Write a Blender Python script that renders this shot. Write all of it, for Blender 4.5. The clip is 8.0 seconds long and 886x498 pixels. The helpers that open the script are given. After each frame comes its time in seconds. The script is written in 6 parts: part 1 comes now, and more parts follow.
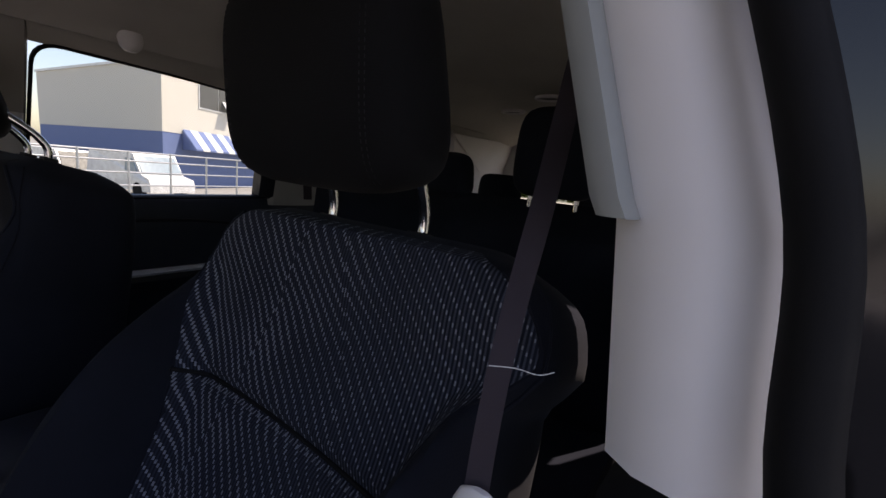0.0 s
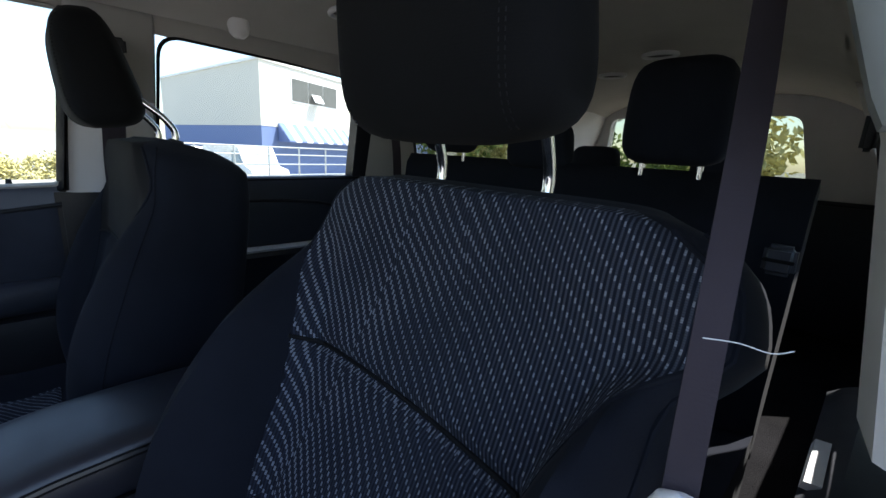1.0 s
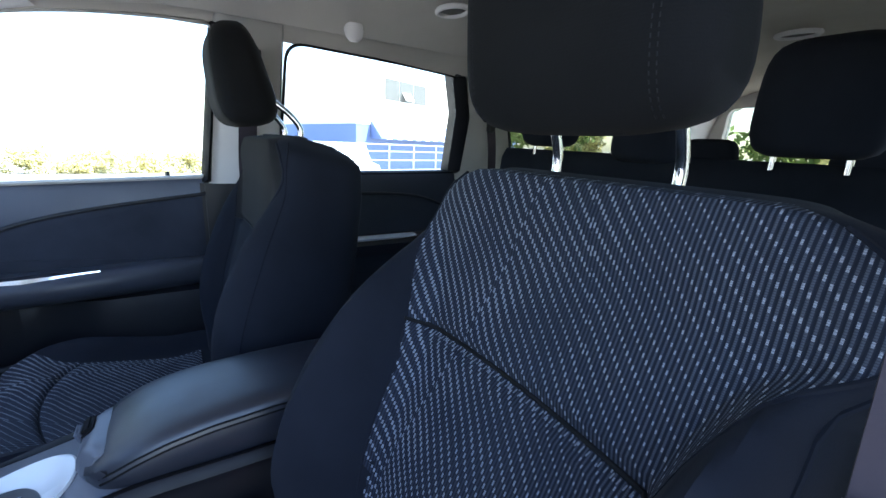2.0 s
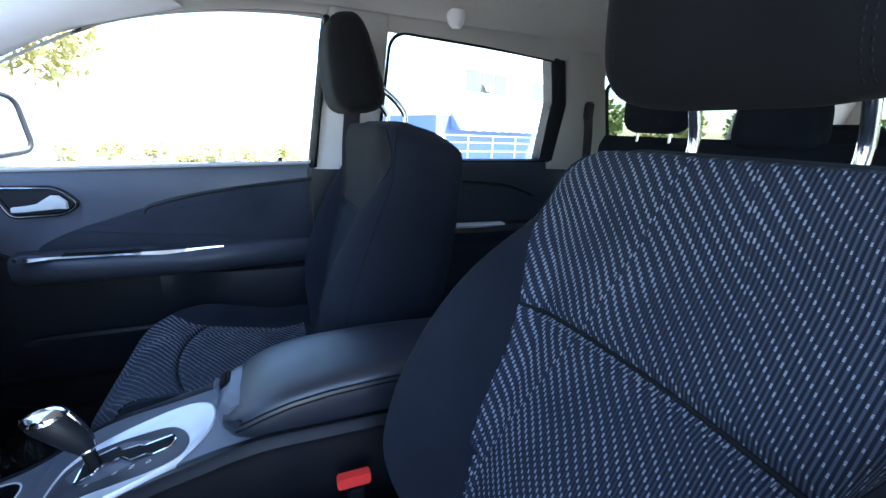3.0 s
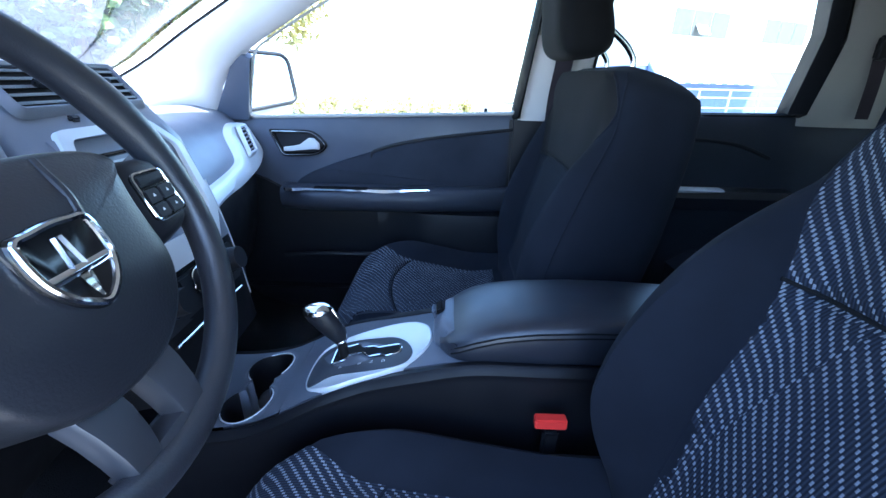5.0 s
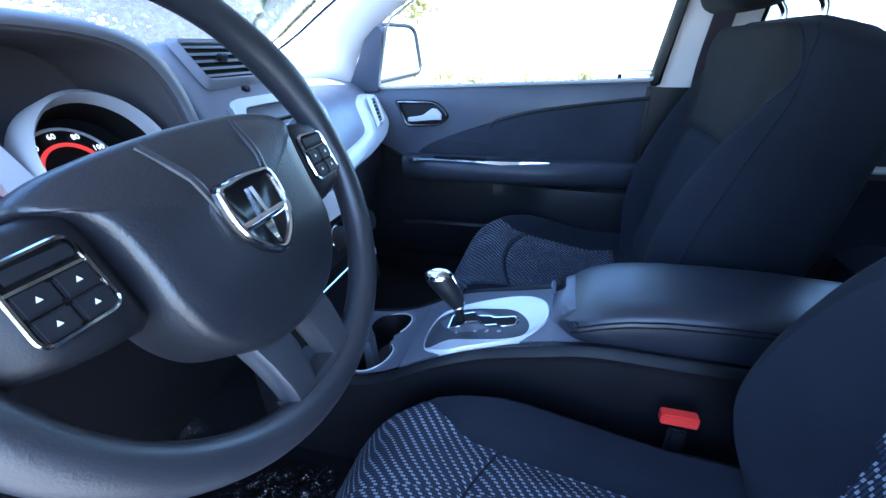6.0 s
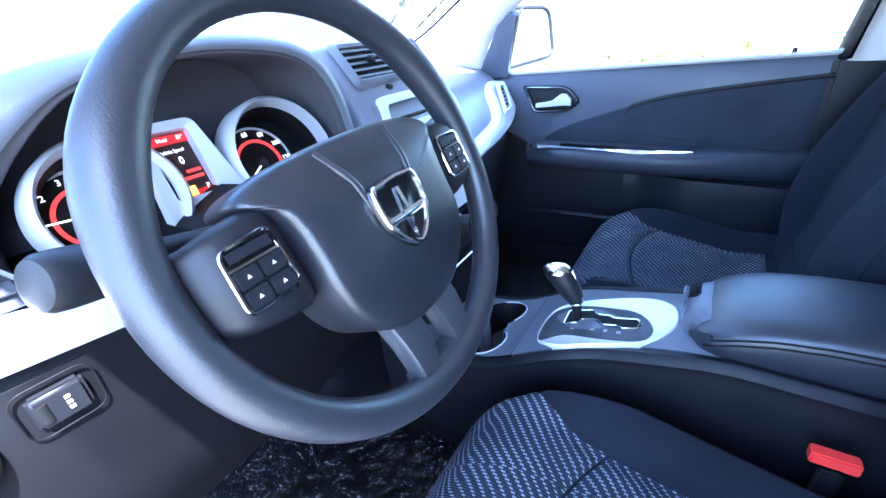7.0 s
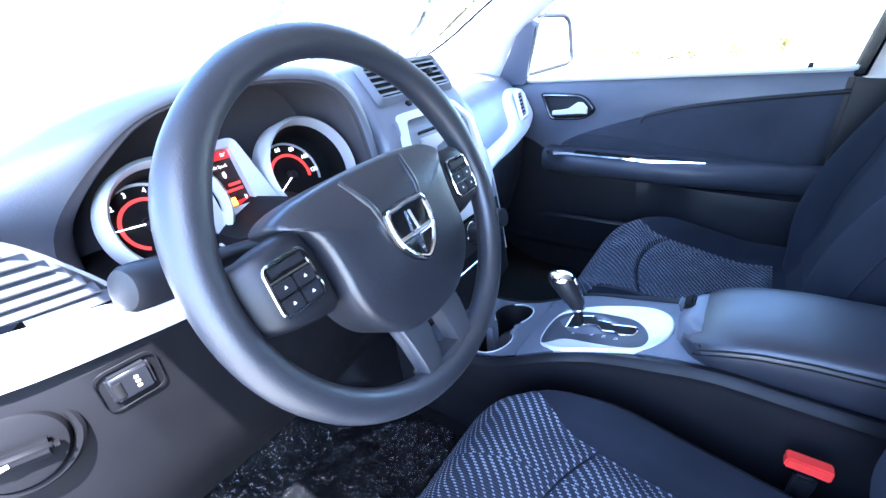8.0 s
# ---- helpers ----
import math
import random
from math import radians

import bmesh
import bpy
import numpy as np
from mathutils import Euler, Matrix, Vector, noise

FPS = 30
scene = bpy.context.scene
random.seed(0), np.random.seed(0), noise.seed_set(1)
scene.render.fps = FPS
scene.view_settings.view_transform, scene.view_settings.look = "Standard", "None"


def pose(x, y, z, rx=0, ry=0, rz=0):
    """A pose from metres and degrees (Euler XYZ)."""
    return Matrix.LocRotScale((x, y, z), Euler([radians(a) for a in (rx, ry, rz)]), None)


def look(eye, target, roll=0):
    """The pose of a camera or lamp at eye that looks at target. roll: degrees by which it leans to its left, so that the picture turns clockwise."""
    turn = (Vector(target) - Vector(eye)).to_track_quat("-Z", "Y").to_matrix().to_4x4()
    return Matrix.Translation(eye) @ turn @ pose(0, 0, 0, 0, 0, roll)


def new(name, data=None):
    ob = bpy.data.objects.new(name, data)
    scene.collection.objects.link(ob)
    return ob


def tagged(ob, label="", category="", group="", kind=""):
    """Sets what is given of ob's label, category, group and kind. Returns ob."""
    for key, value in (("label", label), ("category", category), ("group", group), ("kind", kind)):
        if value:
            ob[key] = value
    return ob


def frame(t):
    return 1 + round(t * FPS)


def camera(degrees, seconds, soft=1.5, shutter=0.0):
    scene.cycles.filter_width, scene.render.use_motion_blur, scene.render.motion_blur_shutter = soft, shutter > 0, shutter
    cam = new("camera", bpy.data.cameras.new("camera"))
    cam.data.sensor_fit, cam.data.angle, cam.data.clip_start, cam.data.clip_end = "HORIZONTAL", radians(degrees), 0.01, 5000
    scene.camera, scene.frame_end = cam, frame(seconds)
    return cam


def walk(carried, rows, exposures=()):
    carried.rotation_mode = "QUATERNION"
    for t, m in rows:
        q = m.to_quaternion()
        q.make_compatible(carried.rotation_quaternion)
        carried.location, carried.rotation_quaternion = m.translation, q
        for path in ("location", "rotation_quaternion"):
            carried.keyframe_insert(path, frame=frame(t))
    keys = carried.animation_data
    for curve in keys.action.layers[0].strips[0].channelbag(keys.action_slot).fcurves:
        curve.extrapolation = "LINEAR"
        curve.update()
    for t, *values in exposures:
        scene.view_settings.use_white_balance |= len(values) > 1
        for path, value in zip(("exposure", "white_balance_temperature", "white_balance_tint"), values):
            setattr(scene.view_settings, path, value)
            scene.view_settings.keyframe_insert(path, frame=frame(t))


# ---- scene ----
cam = camera(93.0, 8.0)
PATH = [
    (0, (-0.712, 0.228, 1.265), (0.424, -1.38, 0.917), 5.5),
    (0.5, (-0.67, 0.224, 1.243), (0.602, -1.263, 0.829), 5.1),
    (1, (-0.655, 0.225, 1.235), (0.743, -1.131, 0.781), 3.2),
    (1.5, (-0.651, 0.239, 1.234), (0.874, -0.965, 0.761), 2.7),
    (3, (-0.62, 0.306, 1.216), (1.158, -0.431, 0.671), 2.5),
    (3.5, (-0.615, 0.324, 1.211), (1.211, -0.25, 0.632), 2.1),
    (4, (-0.614, 0.347, 1.208), (1.241, -0.068, 0.586), 2.0),
    (4.5, (-0.613, 0.369, 1.203), (1.255, 0.156, 0.52), 1.8),
    (5.8, (-0.609, 0.406, 1.195), (1.156, 0.804, 0.341), 0.0),
    (6, (-0.612, 0.414, 1.192), (1.121, 0.907, 0.325), -0.8),
    (6.5, (-0.618, 0.423, 1.199), (0.99, 1.207, 0.305), -3.3),
    (7, (-0.625, 0.417, 1.212), (0.859, 1.396, 0.295), -4.8),
    (7.5, (-0.638, 0.4, 1.226), (0.779, 1.438, 0.271), -5.6),
    (8, (-0.65, 0.382, 1.253), (0.774, 1.432, 0.322), -4.5),
]
EXPO = [(0.0, 0.68, 7500, 25), (0.3, 0.88, 7500, 21), (0.6, 1.18, 7200, 15), (1.0, 1.65, 6500, 10), (1.5, 2.4, 6200, 9), (3.0, 3.1, 5800, 8), (4.5, 3.15, 5500, 7), (6.0, 3.25, 5100, 8), (6.5, 3.65, 5050, 10), (7.0, 3.95, 5200, 12), (8.0, 4.12, 5450, 13)]
walk(cam, [(t, look(eye, target, roll)) for t, eye, target, roll in PATH], EXPO)

# world, sun
SUN_EL, SUN_AZ = radians(60), math.atan2(-0.877, -0.48)
world = bpy.data.worlds.new("sky")
scene.world = world
world.use_nodes = True
wn = world.node_tree.nodes
sky = wn.new("ShaderNodeTexSky")
sky.sky_type, sky.sun_disc, sky.sun_elevation = "NISHITA", False, SUN_EL
sky.sun_rotation = math.pi / 2 - SUN_AZ
world.node_tree.links.new(sky.outputs[0], wn["Background"].inputs[0])
wn["Background"].inputs[1].default_value = 0.15
sun = new("sun", bpy.data.lights.new("sun", "SUN"))
sun.data.energy, sun.data.angle, sun.data.color = 4.2, radians(0.5), (1.0, 0.95, 0.87)
sdir = Vector((math.cos(SUN_EL) * math.cos(SUN_AZ), math.cos(SUN_EL) * math.sin(SUN_AZ), math.sin(SUN_EL)))
sun.matrix_world = look(sdir * 30, (0, 0, 0))


# ---- materials ----
class G:
    """A small shader graph writer."""

    def __init__(self, name):
        self.m = bpy.data.materials.new(name)
        self.m.use_nodes = True
        self.t = self.m.node_tree
        self.b = self.t.nodes["Principled BSDF"]

    def put(self, node, key, v):
        if v is None:
            return
        if hasattr(v, "is_output"):
            self.t.links.new(v, node.inputs[key])
        else:
            node.inputs[key].default_value = v

    def n(self, kind, out=0, **ins):
        node = self.t.nodes.new(kind)
        for k, v in ins.items():
            self.put(node, k.replace("_", " "), v)
        return node.outputs[out]

    def math(self, op, a, b=None, c=None):
        node = self.t.nodes.new("ShaderNodeMath")
        node.operation = op
        for k, v in enumerate((a, b, c)):
            self.put(node, k, v)
        return node.outputs[0]

    def noise(self, scale, detail=3.0, vec=None):
        return self.n("ShaderNodeTexNoise", Vector=vec or self.coord(), Scale=scale, Detail=detail)

    def coord(self, kind="Object"):
        return self.t.nodes.new("ShaderNodeTexCoord").outputs[kind]

    def ramp(self, v, lo, hi, a=0.3, b=0.7):
        node = self.t.nodes.new("ShaderNodeMapRange")
        for k, x in zip(("Value", "From Min", "From Max", "To Min", "To Max"), (v, a, b, lo, hi)):
            self.put(node, k, x)
        return node.outputs[0]

    def mix(self, f, a, b):
        node = self.t.nodes.new("ShaderNodeMix")
        node.data_type = "RGBA"
        self.put(node, 0, f)
        self.put(node, 6, a if hasattr(a, "is_output") else (*a[:3], 1))
        self.put(node, 7, b if hasattr(b, "is_output") else (*b[:3], 1))
        return node.outputs[2]

    def bump(self, h, strength=0.3, dist=0.001):
        self.put(self.b, "Normal", self.n("ShaderNodeBump", Height=h, Strength=strength, Distance=dist))

    def done(self, color=None, rough=None, metal=None):
        if color is not None:
            self.put(self.b, "Base Color", color if hasattr(color, "is_output") else (*color[:3], 1))
        self.put(self.b, "Roughness", rough)
        self.put(self.b, "Metallic", metal)
        return self.m


def grained(name, col, rough=0.5, grain=900.0, depth=0.25, vary=0.15, metal=0.0, dist=0.0006, spec=None):
    """Moulded or painted stuff: slow tone change, fine grain, uneven gloss."""
    g = G(name)
    slow = g.noise(5.0, 4)
    fine = g.noise(grain, 2)
    c = g.mix(g.ramp(slow, 0, 1), [v * (1 - vary) for v in col], [min(1, v * (1 + vary)) for v in col])
    g.put(g.b, "Specular IOR Level", spec if spec else 0.6 if rough < 0.36 else 0.4 if rough < 0.6 else 0.12)
    if depth:
        g.bump(fine, depth, dist)
    return g.done(c, g.ramp(g.noise(14.0, 5), rough * 0.85, min(1, rough * 1.15)), metal)


def glass(name, tint=(1, 1, 1), rough=0.0):
    g = G(name)
    g.t.nodes.remove(g.b)
    a = g.n("ShaderNodeBsdfTransparent", Color=(*tint, 1))
    r = g.n("ShaderNodeBsdfGlossy", Roughness=rough)
    fres = g.math("MULTIPLY", g.n("ShaderNodeFresnel", IOR=1.45), 0.4)
    node = g.t.nodes.new("ShaderNodeMixShader")
    for k, v in enumerate((fres, a, r)):
        g.put(node, k, v)
    g.t.links.new(node.outputs[0], g.t.nodes["Material Output"].inputs[0])
    return g.m


def fabric(name, base, yarn, pitch=0.0039, row=0.0155):
    """Ribbed seat cloth: fine ribs, each with a dim yarn, and light woven dashes in slanting bands that break and fade; it reads the cloth's own metres from the UV map."""
    g = G(name)
    sep = g.t.nodes.new("ShaderNodeSeparateXYZ")
    g.t.links.new(g.coord("UV"), sep.inputs[0])
    x, s = sep.outputs[0], sep.outputs[1]
    cu = g.math("DIVIDE", x, pitch)
    col = g.math("FLOOR", cu)
    fx = g.math("ABSOLUTE", g.math("SUBTRACT", g.math("FRACT", cu), 0.5))
    slow = g.noise(7.0, 1, g.coord("UV"))
    big = g.noise(13.0, 2, g.coord("UV"))
    # two lines along which the bands of dashes jump
    jump = g.math("ADD", g.math("MULTIPLY", g.math("GREATER_THAN", x, g.math("ADD", g.math("MULTIPLY", s, -0.22), 0.165)), 0.45),
                  g.math("MULTIPLY", g.math("GREATER_THAN", x, g.math("ADD", g.math("MULTIPLY", s, 0.30), -0.19)), 0.30))
    turn = g.math("ADD", g.math("ADD", g.math("MULTIPLY", col, -0.25), g.math("MULTIPLY", slow, 1.5)), jump)
    fy = g.math("ABSOLUTE", g.math("SUBTRACT", g.math("FRACT", g.math("ADD", g.math("DIVIDE", s, row), turn)), 0.5))
    leng = g.math("MULTIPLY", g.ramp(big, 0.095, 0.16, 0.32, 0.66), g.ramp(x, 0.8, 1.15, -0.10, 0.06))
    wide = g.math("MULTIPLY", g.ramp(big, 0.85, 1.15, 0.32, 0.62), g.ramp(x, 0.17, 0.31, -0.10, 0.06))
    dash = g.math("MULTIPLY", g.math("LESS_THAN", fy, leng), g.math("LESS_THAN", fx, wide))
    weave = g.n("ShaderNodeTexNoise", Vector=g.coord("UV"), Scale=1500.0, Detail=1.0)
    thread = g.math("GREATER_THAN", g.math("FRACT", g.math("MULTIPLY", s, 640.0)), 0.3)
    dash = g.math("MULTIPLY", g.math("MULTIPLY", dash, g.ramp(weave, 0.5, 1.0, 0.3, 0.6)), g.math("ADD", g.math("MULTIPLY", thread, 0.4), 0.6))
    faint = g.math("MULTIPLY", g.math("LESS_THAN", fx, 0.22), g.math("ADD", g.math("MULTIPLY", thread, 0.6), 0.4))
    faint = g.math("MULTIPLY", faint, g.ramp(x, 0.15, 0.03, -0.14, 0.04))
    mask = g.math("MAXIMUM", dash, faint)
    rib = g.math("COSINE", g.math("MULTIPLY", cu, 2 * math.pi))
    ground = g.mix(g.ramp(rib, 0, 1, -1, 1), [v * 1.25 for v in base], [v * 0.65 for v in base])
    c = g.mix(mask, ground, yarn)
    g.bump(g.math("ADD", g.math("MULTIPLY", rib, -0.6), g.math("ADD", g.math("MULTIPLY", mask, 0.7), weave)), 0.5, 0.0010)
    g.put(g.b, "Specular IOR Level", 0.2)
    return g.done(c, 0.9)


def cloth(name, base, scale=700.0):
    g = G(name)
    sep = g.t.nodes.new("ShaderNodeSeparateXYZ")
    g.t.links.new(g.coord("Object"), sep.inputs[0])
    wz = g.math("SINE", g.math("MULTIPLY", sep.outputs[2], 2600.0))
    wn_ = g.noise(scale, 2)
    slow = g.noise(7.0, 4)
    c = g.mix(g.ramp(slow, 0, 1), [v * 0.8 for v in base], [v * 1.25 for v in base])
    g.bump(g.math("ADD", g.math("MULTIPLY", wz, 0.08), wn_), 0.3, 0.0005)
    g.put(g.b, "Specular IOR Level", 0.14)
    g.put(g.b, "Sheen Weight", 0.02)
    return g.done(c, 0.95)


def glow(name, col, power):
    g = G(name)
    g.put(g.b, "Emission Color", (*col, 1))
    g.put(g.b, "Emission Strength", power)
    return g.done(col, 0.5)


CLOTH = cloth("plain_dark_cloth", (0.0118, 0.0137, 0.0205))
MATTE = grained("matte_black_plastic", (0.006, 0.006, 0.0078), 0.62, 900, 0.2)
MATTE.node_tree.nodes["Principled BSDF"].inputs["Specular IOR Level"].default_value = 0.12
# neutral restraint cloth, darker than the seats to carry the shade on it
HEADCLOTH = cloth("shaded_restraint_cloth", (0.0068, 0.0068, 0.0074))
# shade inside the cluster hood, put into a darker skin colour
HOODSKIN = grained("shaded_hood_inside", (0.095, 0.088, 0.098), 0.7, 900, 0.2)
SMOOTH = cloth("smooth_dark_cloth", (0.0115, 0.0135, 0.0195), 900)
STITCH = cloth("pale_thread", (0.20, 0.215, 0.25), 900)
YOKE = cloth("brown_black_smooth_cloth", (0.0150, 0.0142, 0.0150), 900)
INLAY = cloth("door_inlay_cloth", (0.034, 0.039, 0.055), 800)
PATTERN = fabric("dashed_seat_cloth", (0.0180, 0.0220, 0.0365), (0.33, 0.355, 0.41))
BLACK = grained("black_moulded_plastic", (0.012, 0.0125, 0.0165), 0.45)
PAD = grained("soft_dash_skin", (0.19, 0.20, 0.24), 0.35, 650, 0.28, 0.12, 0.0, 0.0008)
LEATHER = grained("black_grained_vinyl", (0.0145, 0.0155, 0.0210), 0.39, 480, 0.34, 0.12, 0.0, 0.0008, 0.85)
RIMSKIN = grained("black_rim_leather", (0.022, 0.0235, 0.031), 0.40, 520, 0.30, 0.12, 0.0, 0.0008, 0.9)
LIDSKIN = grained("black_stitched_vinyl", (0.021, 0.0235, 0.034), 0.40, 700, 0.2, spec=0.75)
CONSOLE = grained("console_grey_skin", (0.125, 0.135, 0.165), 0.36, 650, 0.28, 0.12, 0.0, 0.0008)
DOORSKIN = grained("dark_door_skin", (0.085, 0.096, 0.132), 0.38, 700, 0.32)
ARMSKIN = grained("armrest_and_shaded_door_skin", (0.040, 0.045, 0.062), 0.40, 700, 0.3)
CARPET = grained("black_carpet", (0.006, 0.006, 0.0075), 0.97, 500, 1.0, 0.5, 0, 0.003)
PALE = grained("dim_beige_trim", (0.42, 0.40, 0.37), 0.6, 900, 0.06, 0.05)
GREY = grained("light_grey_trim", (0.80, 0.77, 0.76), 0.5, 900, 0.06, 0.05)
LINER = grained("headliner_cloth", (0.56, 0.525, 0.475), 0.95, 1200, 0.6, 0.06)
SILVER = grained("satin_silver_paint", (0.76, 0.78, 0.81), 0.33, 900, 0.03, 0.04, 0.15)
CHROME = grained("chrome", (0.85, 0.86, 0.88), 0.09, 300, 0.0, 0.02, 1.0)
RUBBER = grained("black_rubber", (0.012, 0.012, 0.013), 0.7, 300, 0.2)
GLOSS = grained("gloss_black", (0.008, 0.008, 0.009), 0.12, 300, 0.0)
BELT = cloth("belt_webbing", (0.050, 0.041, 0.049), 900)
RED = grained("red_button", (0.85, 0.05, 0.04), 0.4, 300, 0.1, 0.08)
WHITEMARK = grained("white_print", (0.8, 0.8, 0.8), 0.6, 300, 0)
WHITECAR = grained("white_car_paint", (0.78, 0.77, 0.8), 0.22, 300, 0, 0.03)
PANE = glass("window_glass", (0.93, 0.96, 0.95))
TINT = glass("tinted_glass", (0.55, 0.58, 0.54))
SATINBLACK = grained("satin_black_plastic", (0.0075, 0.0075, 0.010), 0.48, 900, 0.12)
SATINBLACK.node_tree.nodes["Principled BSDF"].inputs["Specular IOR Level"].default_value = 0.25
GATEGREY = grained("gate_grey_plastic", (0.045, 0.048, 0.058), 0.42, 900, 0.1)
MIRROR = grained("mirror_face", (0.9, 0.9, 0.9), 0.02, 100, 0, 0.0, 1.0)


# ---- mesh helpers ----
def mesh_ob(name, bm, mat, smooth=True):
    me = bpy.data.meshes.new(name)
    bmesh.ops.recalc_face_normals(bm, faces=bm.faces)
    bm.to_mesh(me)
    bm.free()
    for p in me.polygons:
        p.use_smooth = smooth
    me.materials.append(mat)
    if smooth:
        me.set_sharp_from_angle(angle=radians(42))
    return new(name, me)


def part(name, bm, mat, parent=None, label="", smooth=True):
    ob = mesh_ob(name, bm, mat, smooth)
    if parent is not None:
        ob.parent = parent
    if label:
        ob["label"] = label
    return ob




def thing(name, label, category, at=(0, 0, 0), group="", kind=""):
    ob = new(name)
    ob.location = at
    return tagged(ob, label, category, group, kind)


def box(bm, c, size, bevel=0.004, seg=2, rot=None):
    """A bevelled block added to bm; rot: a 3x3 or 4x4 turn about its middle."""
    made = bmesh.ops.create_cube(bm, size=1.0)["verts"]
    m = Matrix.Translation(c) @ (rot.to_4x4() if rot else Matrix()) @ Matrix.Diagonal((*size, 1))
    bmesh.ops.transform(bm, matrix=m, verts=made)
    if bevel:
        edges = list({e for v in made for e in v.link_edges})
        bmesh.ops.bevel(bm, geom=edges, offset=bevel, segments=seg, affect="EDGES", clamp_overlap=True)
    return bm


def block(c, size, bevel=0.004, seg=2, rot=None):
    return box(bmesh.new(), c, size, bevel, seg, rot)


def rod(bm, a, b, r, r2=None, n=16):
    a, b = Vector(a), Vector(b)
    d = b - a
    m = Matrix.Translation((a + b) / 2) @ d.to_track_quat("Z", "Y").to_matrix().to_4x4()
    bmesh.ops.create_cone(bm, cap_ends=True, segments=n, radius1=r, radius2=r if r2 is None else r2, depth=d.length, matrix=m)
    return bm


def loft(rings, cap=True, closed=True, bm=None):
    bm = bm or bmesh.new()
    vs = [[bm.verts.new(p) for p in ring] for ring in rings]
    n = len(vs[0])
    for a, b in zip(vs, vs[1:]):
        for k in range(n if closed else n - 1):
            bm.faces.new((a[k], a[(k + 1) % n], b[(k + 1) % n], b[k]))
    if cap and closed:
        bm.faces.new(vs[0][::-1])
        bm.faces.new(vs[-1])
    return bm


def tube(path, r, n=12, loop=False, bm=None, flat=1.0):
    """A round (or flattened) tube along a path of points; r may be a list."""
    pts = [Vector(p) for p in path]
    N = len(pts)
    rs = r if isinstance(r, (list, tuple)) else [r] * N
    rings, up = [], None
    for i, p in enumerate(pts):
        a = pts[(i - 1) % N] if (loop or i) else p
        b = pts[(i + 1) % N] if (loop or i < N - 1) else p
        t = (b - a).normalized()
        if up is None:
            up = t.orthogonal().normalized()
        up = (up - t * up.dot(t)).normalized()
        w = t.cross(up)
        rings.append([p + rs[i] * (math.cos(2 * math.pi * k / n) * up + flat * math.sin(2 * math.pi * k / n) * w) for k in range(n)])
    if loop:
        rings.append(rings[0])
        bm = loft(rings, False, True, bm)
        bmesh.ops.remove_doubles(bm, verts=bm.verts, dist=1e-5)
        return bm
    return loft(rings, True, True, bm)


def curve_pts(ctrl, n=24, loop=False):
    """Catmull-Rom through control points."""
    P = [Vector(p) for p in ctrl]
    L = len(P)
    out = []
    segs = L if loop else L - 1
    for i in range(segs):
        g = (lambda k: P[k % L]) if loop else (lambda k: P[max(0, min(L - 1, k))])
        p0, p1, p2, p3 = g(i - 1), g(i), g(i + 1), g(i + 2)
        m = max(2, n // segs)
        for k in range(m):
            t = k / m
            out.append(0.5 * (2 * p1 + (p2 - p0) * t + (2 * p0 - 5 * p1 + 4 * p2 - p3) * t * t + (3 * p1 - p0 - 3 * p2 + p3) * t ** 3))
    if not loop:
        out.append(P[-1])
    return out


def slab(outline, thick, bm=None):
    """A plate from a closed outline in space, thick along its normal (both ways half)."""
    P = [Vector(p) for p in outline]
    nrm = Vector()
    for a, b in zip(P, P[1:] + P[:1]):
        nrm += a.cross(b)
    nrm.normalize()
    return loft([[p - nrm * thick / 2 for p in P], [p + nrm * thick / 2 for p in P]], True, True, bm)


def wall_with_hole(outer, hole, thick, bm=None):
    """A plate with one opening; both outlines have as many points, in the same order."""
    bm = bm or bmesh.new()
    O, H = [Vector(p) for p in outer], [Vector(p) for p in hole]
    nrm = Vector()
    for a, b in zip(O, O[1:] + O[:1]):
        nrm += a.cross(b)
    nrm = nrm.normalized() * thick / 2
    n = len(O)
    rows = [[bm.verts.new(p) for p in r] for r in ([p - nrm for p in O], [p - nrm for p in H], [p + nrm for p in H], [p + nrm for p in O])]
    for i in range(4):
        a, b = rows[i], rows[(i + 1) % 4]
        for k in range(n):
            bm.faces.new((a[k], a[(k + 1) % n], b[(k + 1) % n], b[k]))
    return bm


def smoothstep(a, b, x):
    t = max(0.0, min(1.0, (x - a) / (b - a)))
    return t * t * (3 - 2 * t)


def lerp(tab, x):
    """Piecewise linear look-up in [(x, y), ...]."""
    if x <= tab[0][0]:
        return tab[0][1]
    for (a, p), (b, q) in zip(tab, tab[1:]):
        if x <= b:
            return p + (q - p) * (x - a) / (b - a)
    return tab[-1][1]


def ease(tab, x, d=0.03):
    """lerp, rounded over a stretch of 2 d."""
    return sum(lerp(tab, x + d * k / 3) for k in range(-3, 4)) / 7


# ---- the car's shell: floor, sides, roof ----
RAKE = 0.405          # how far the side glass leans in, per metre of height


def gx(z, side=1):
    """The side glass plane: x at height z."""
    return side * (0.75 - RAKE * (z - 1.1))


def sill(y):
    return 1.107 - 0.04 * (y - 0.19) if y > -0.1 else 1.119 - 0.012 * (y + 0.1)


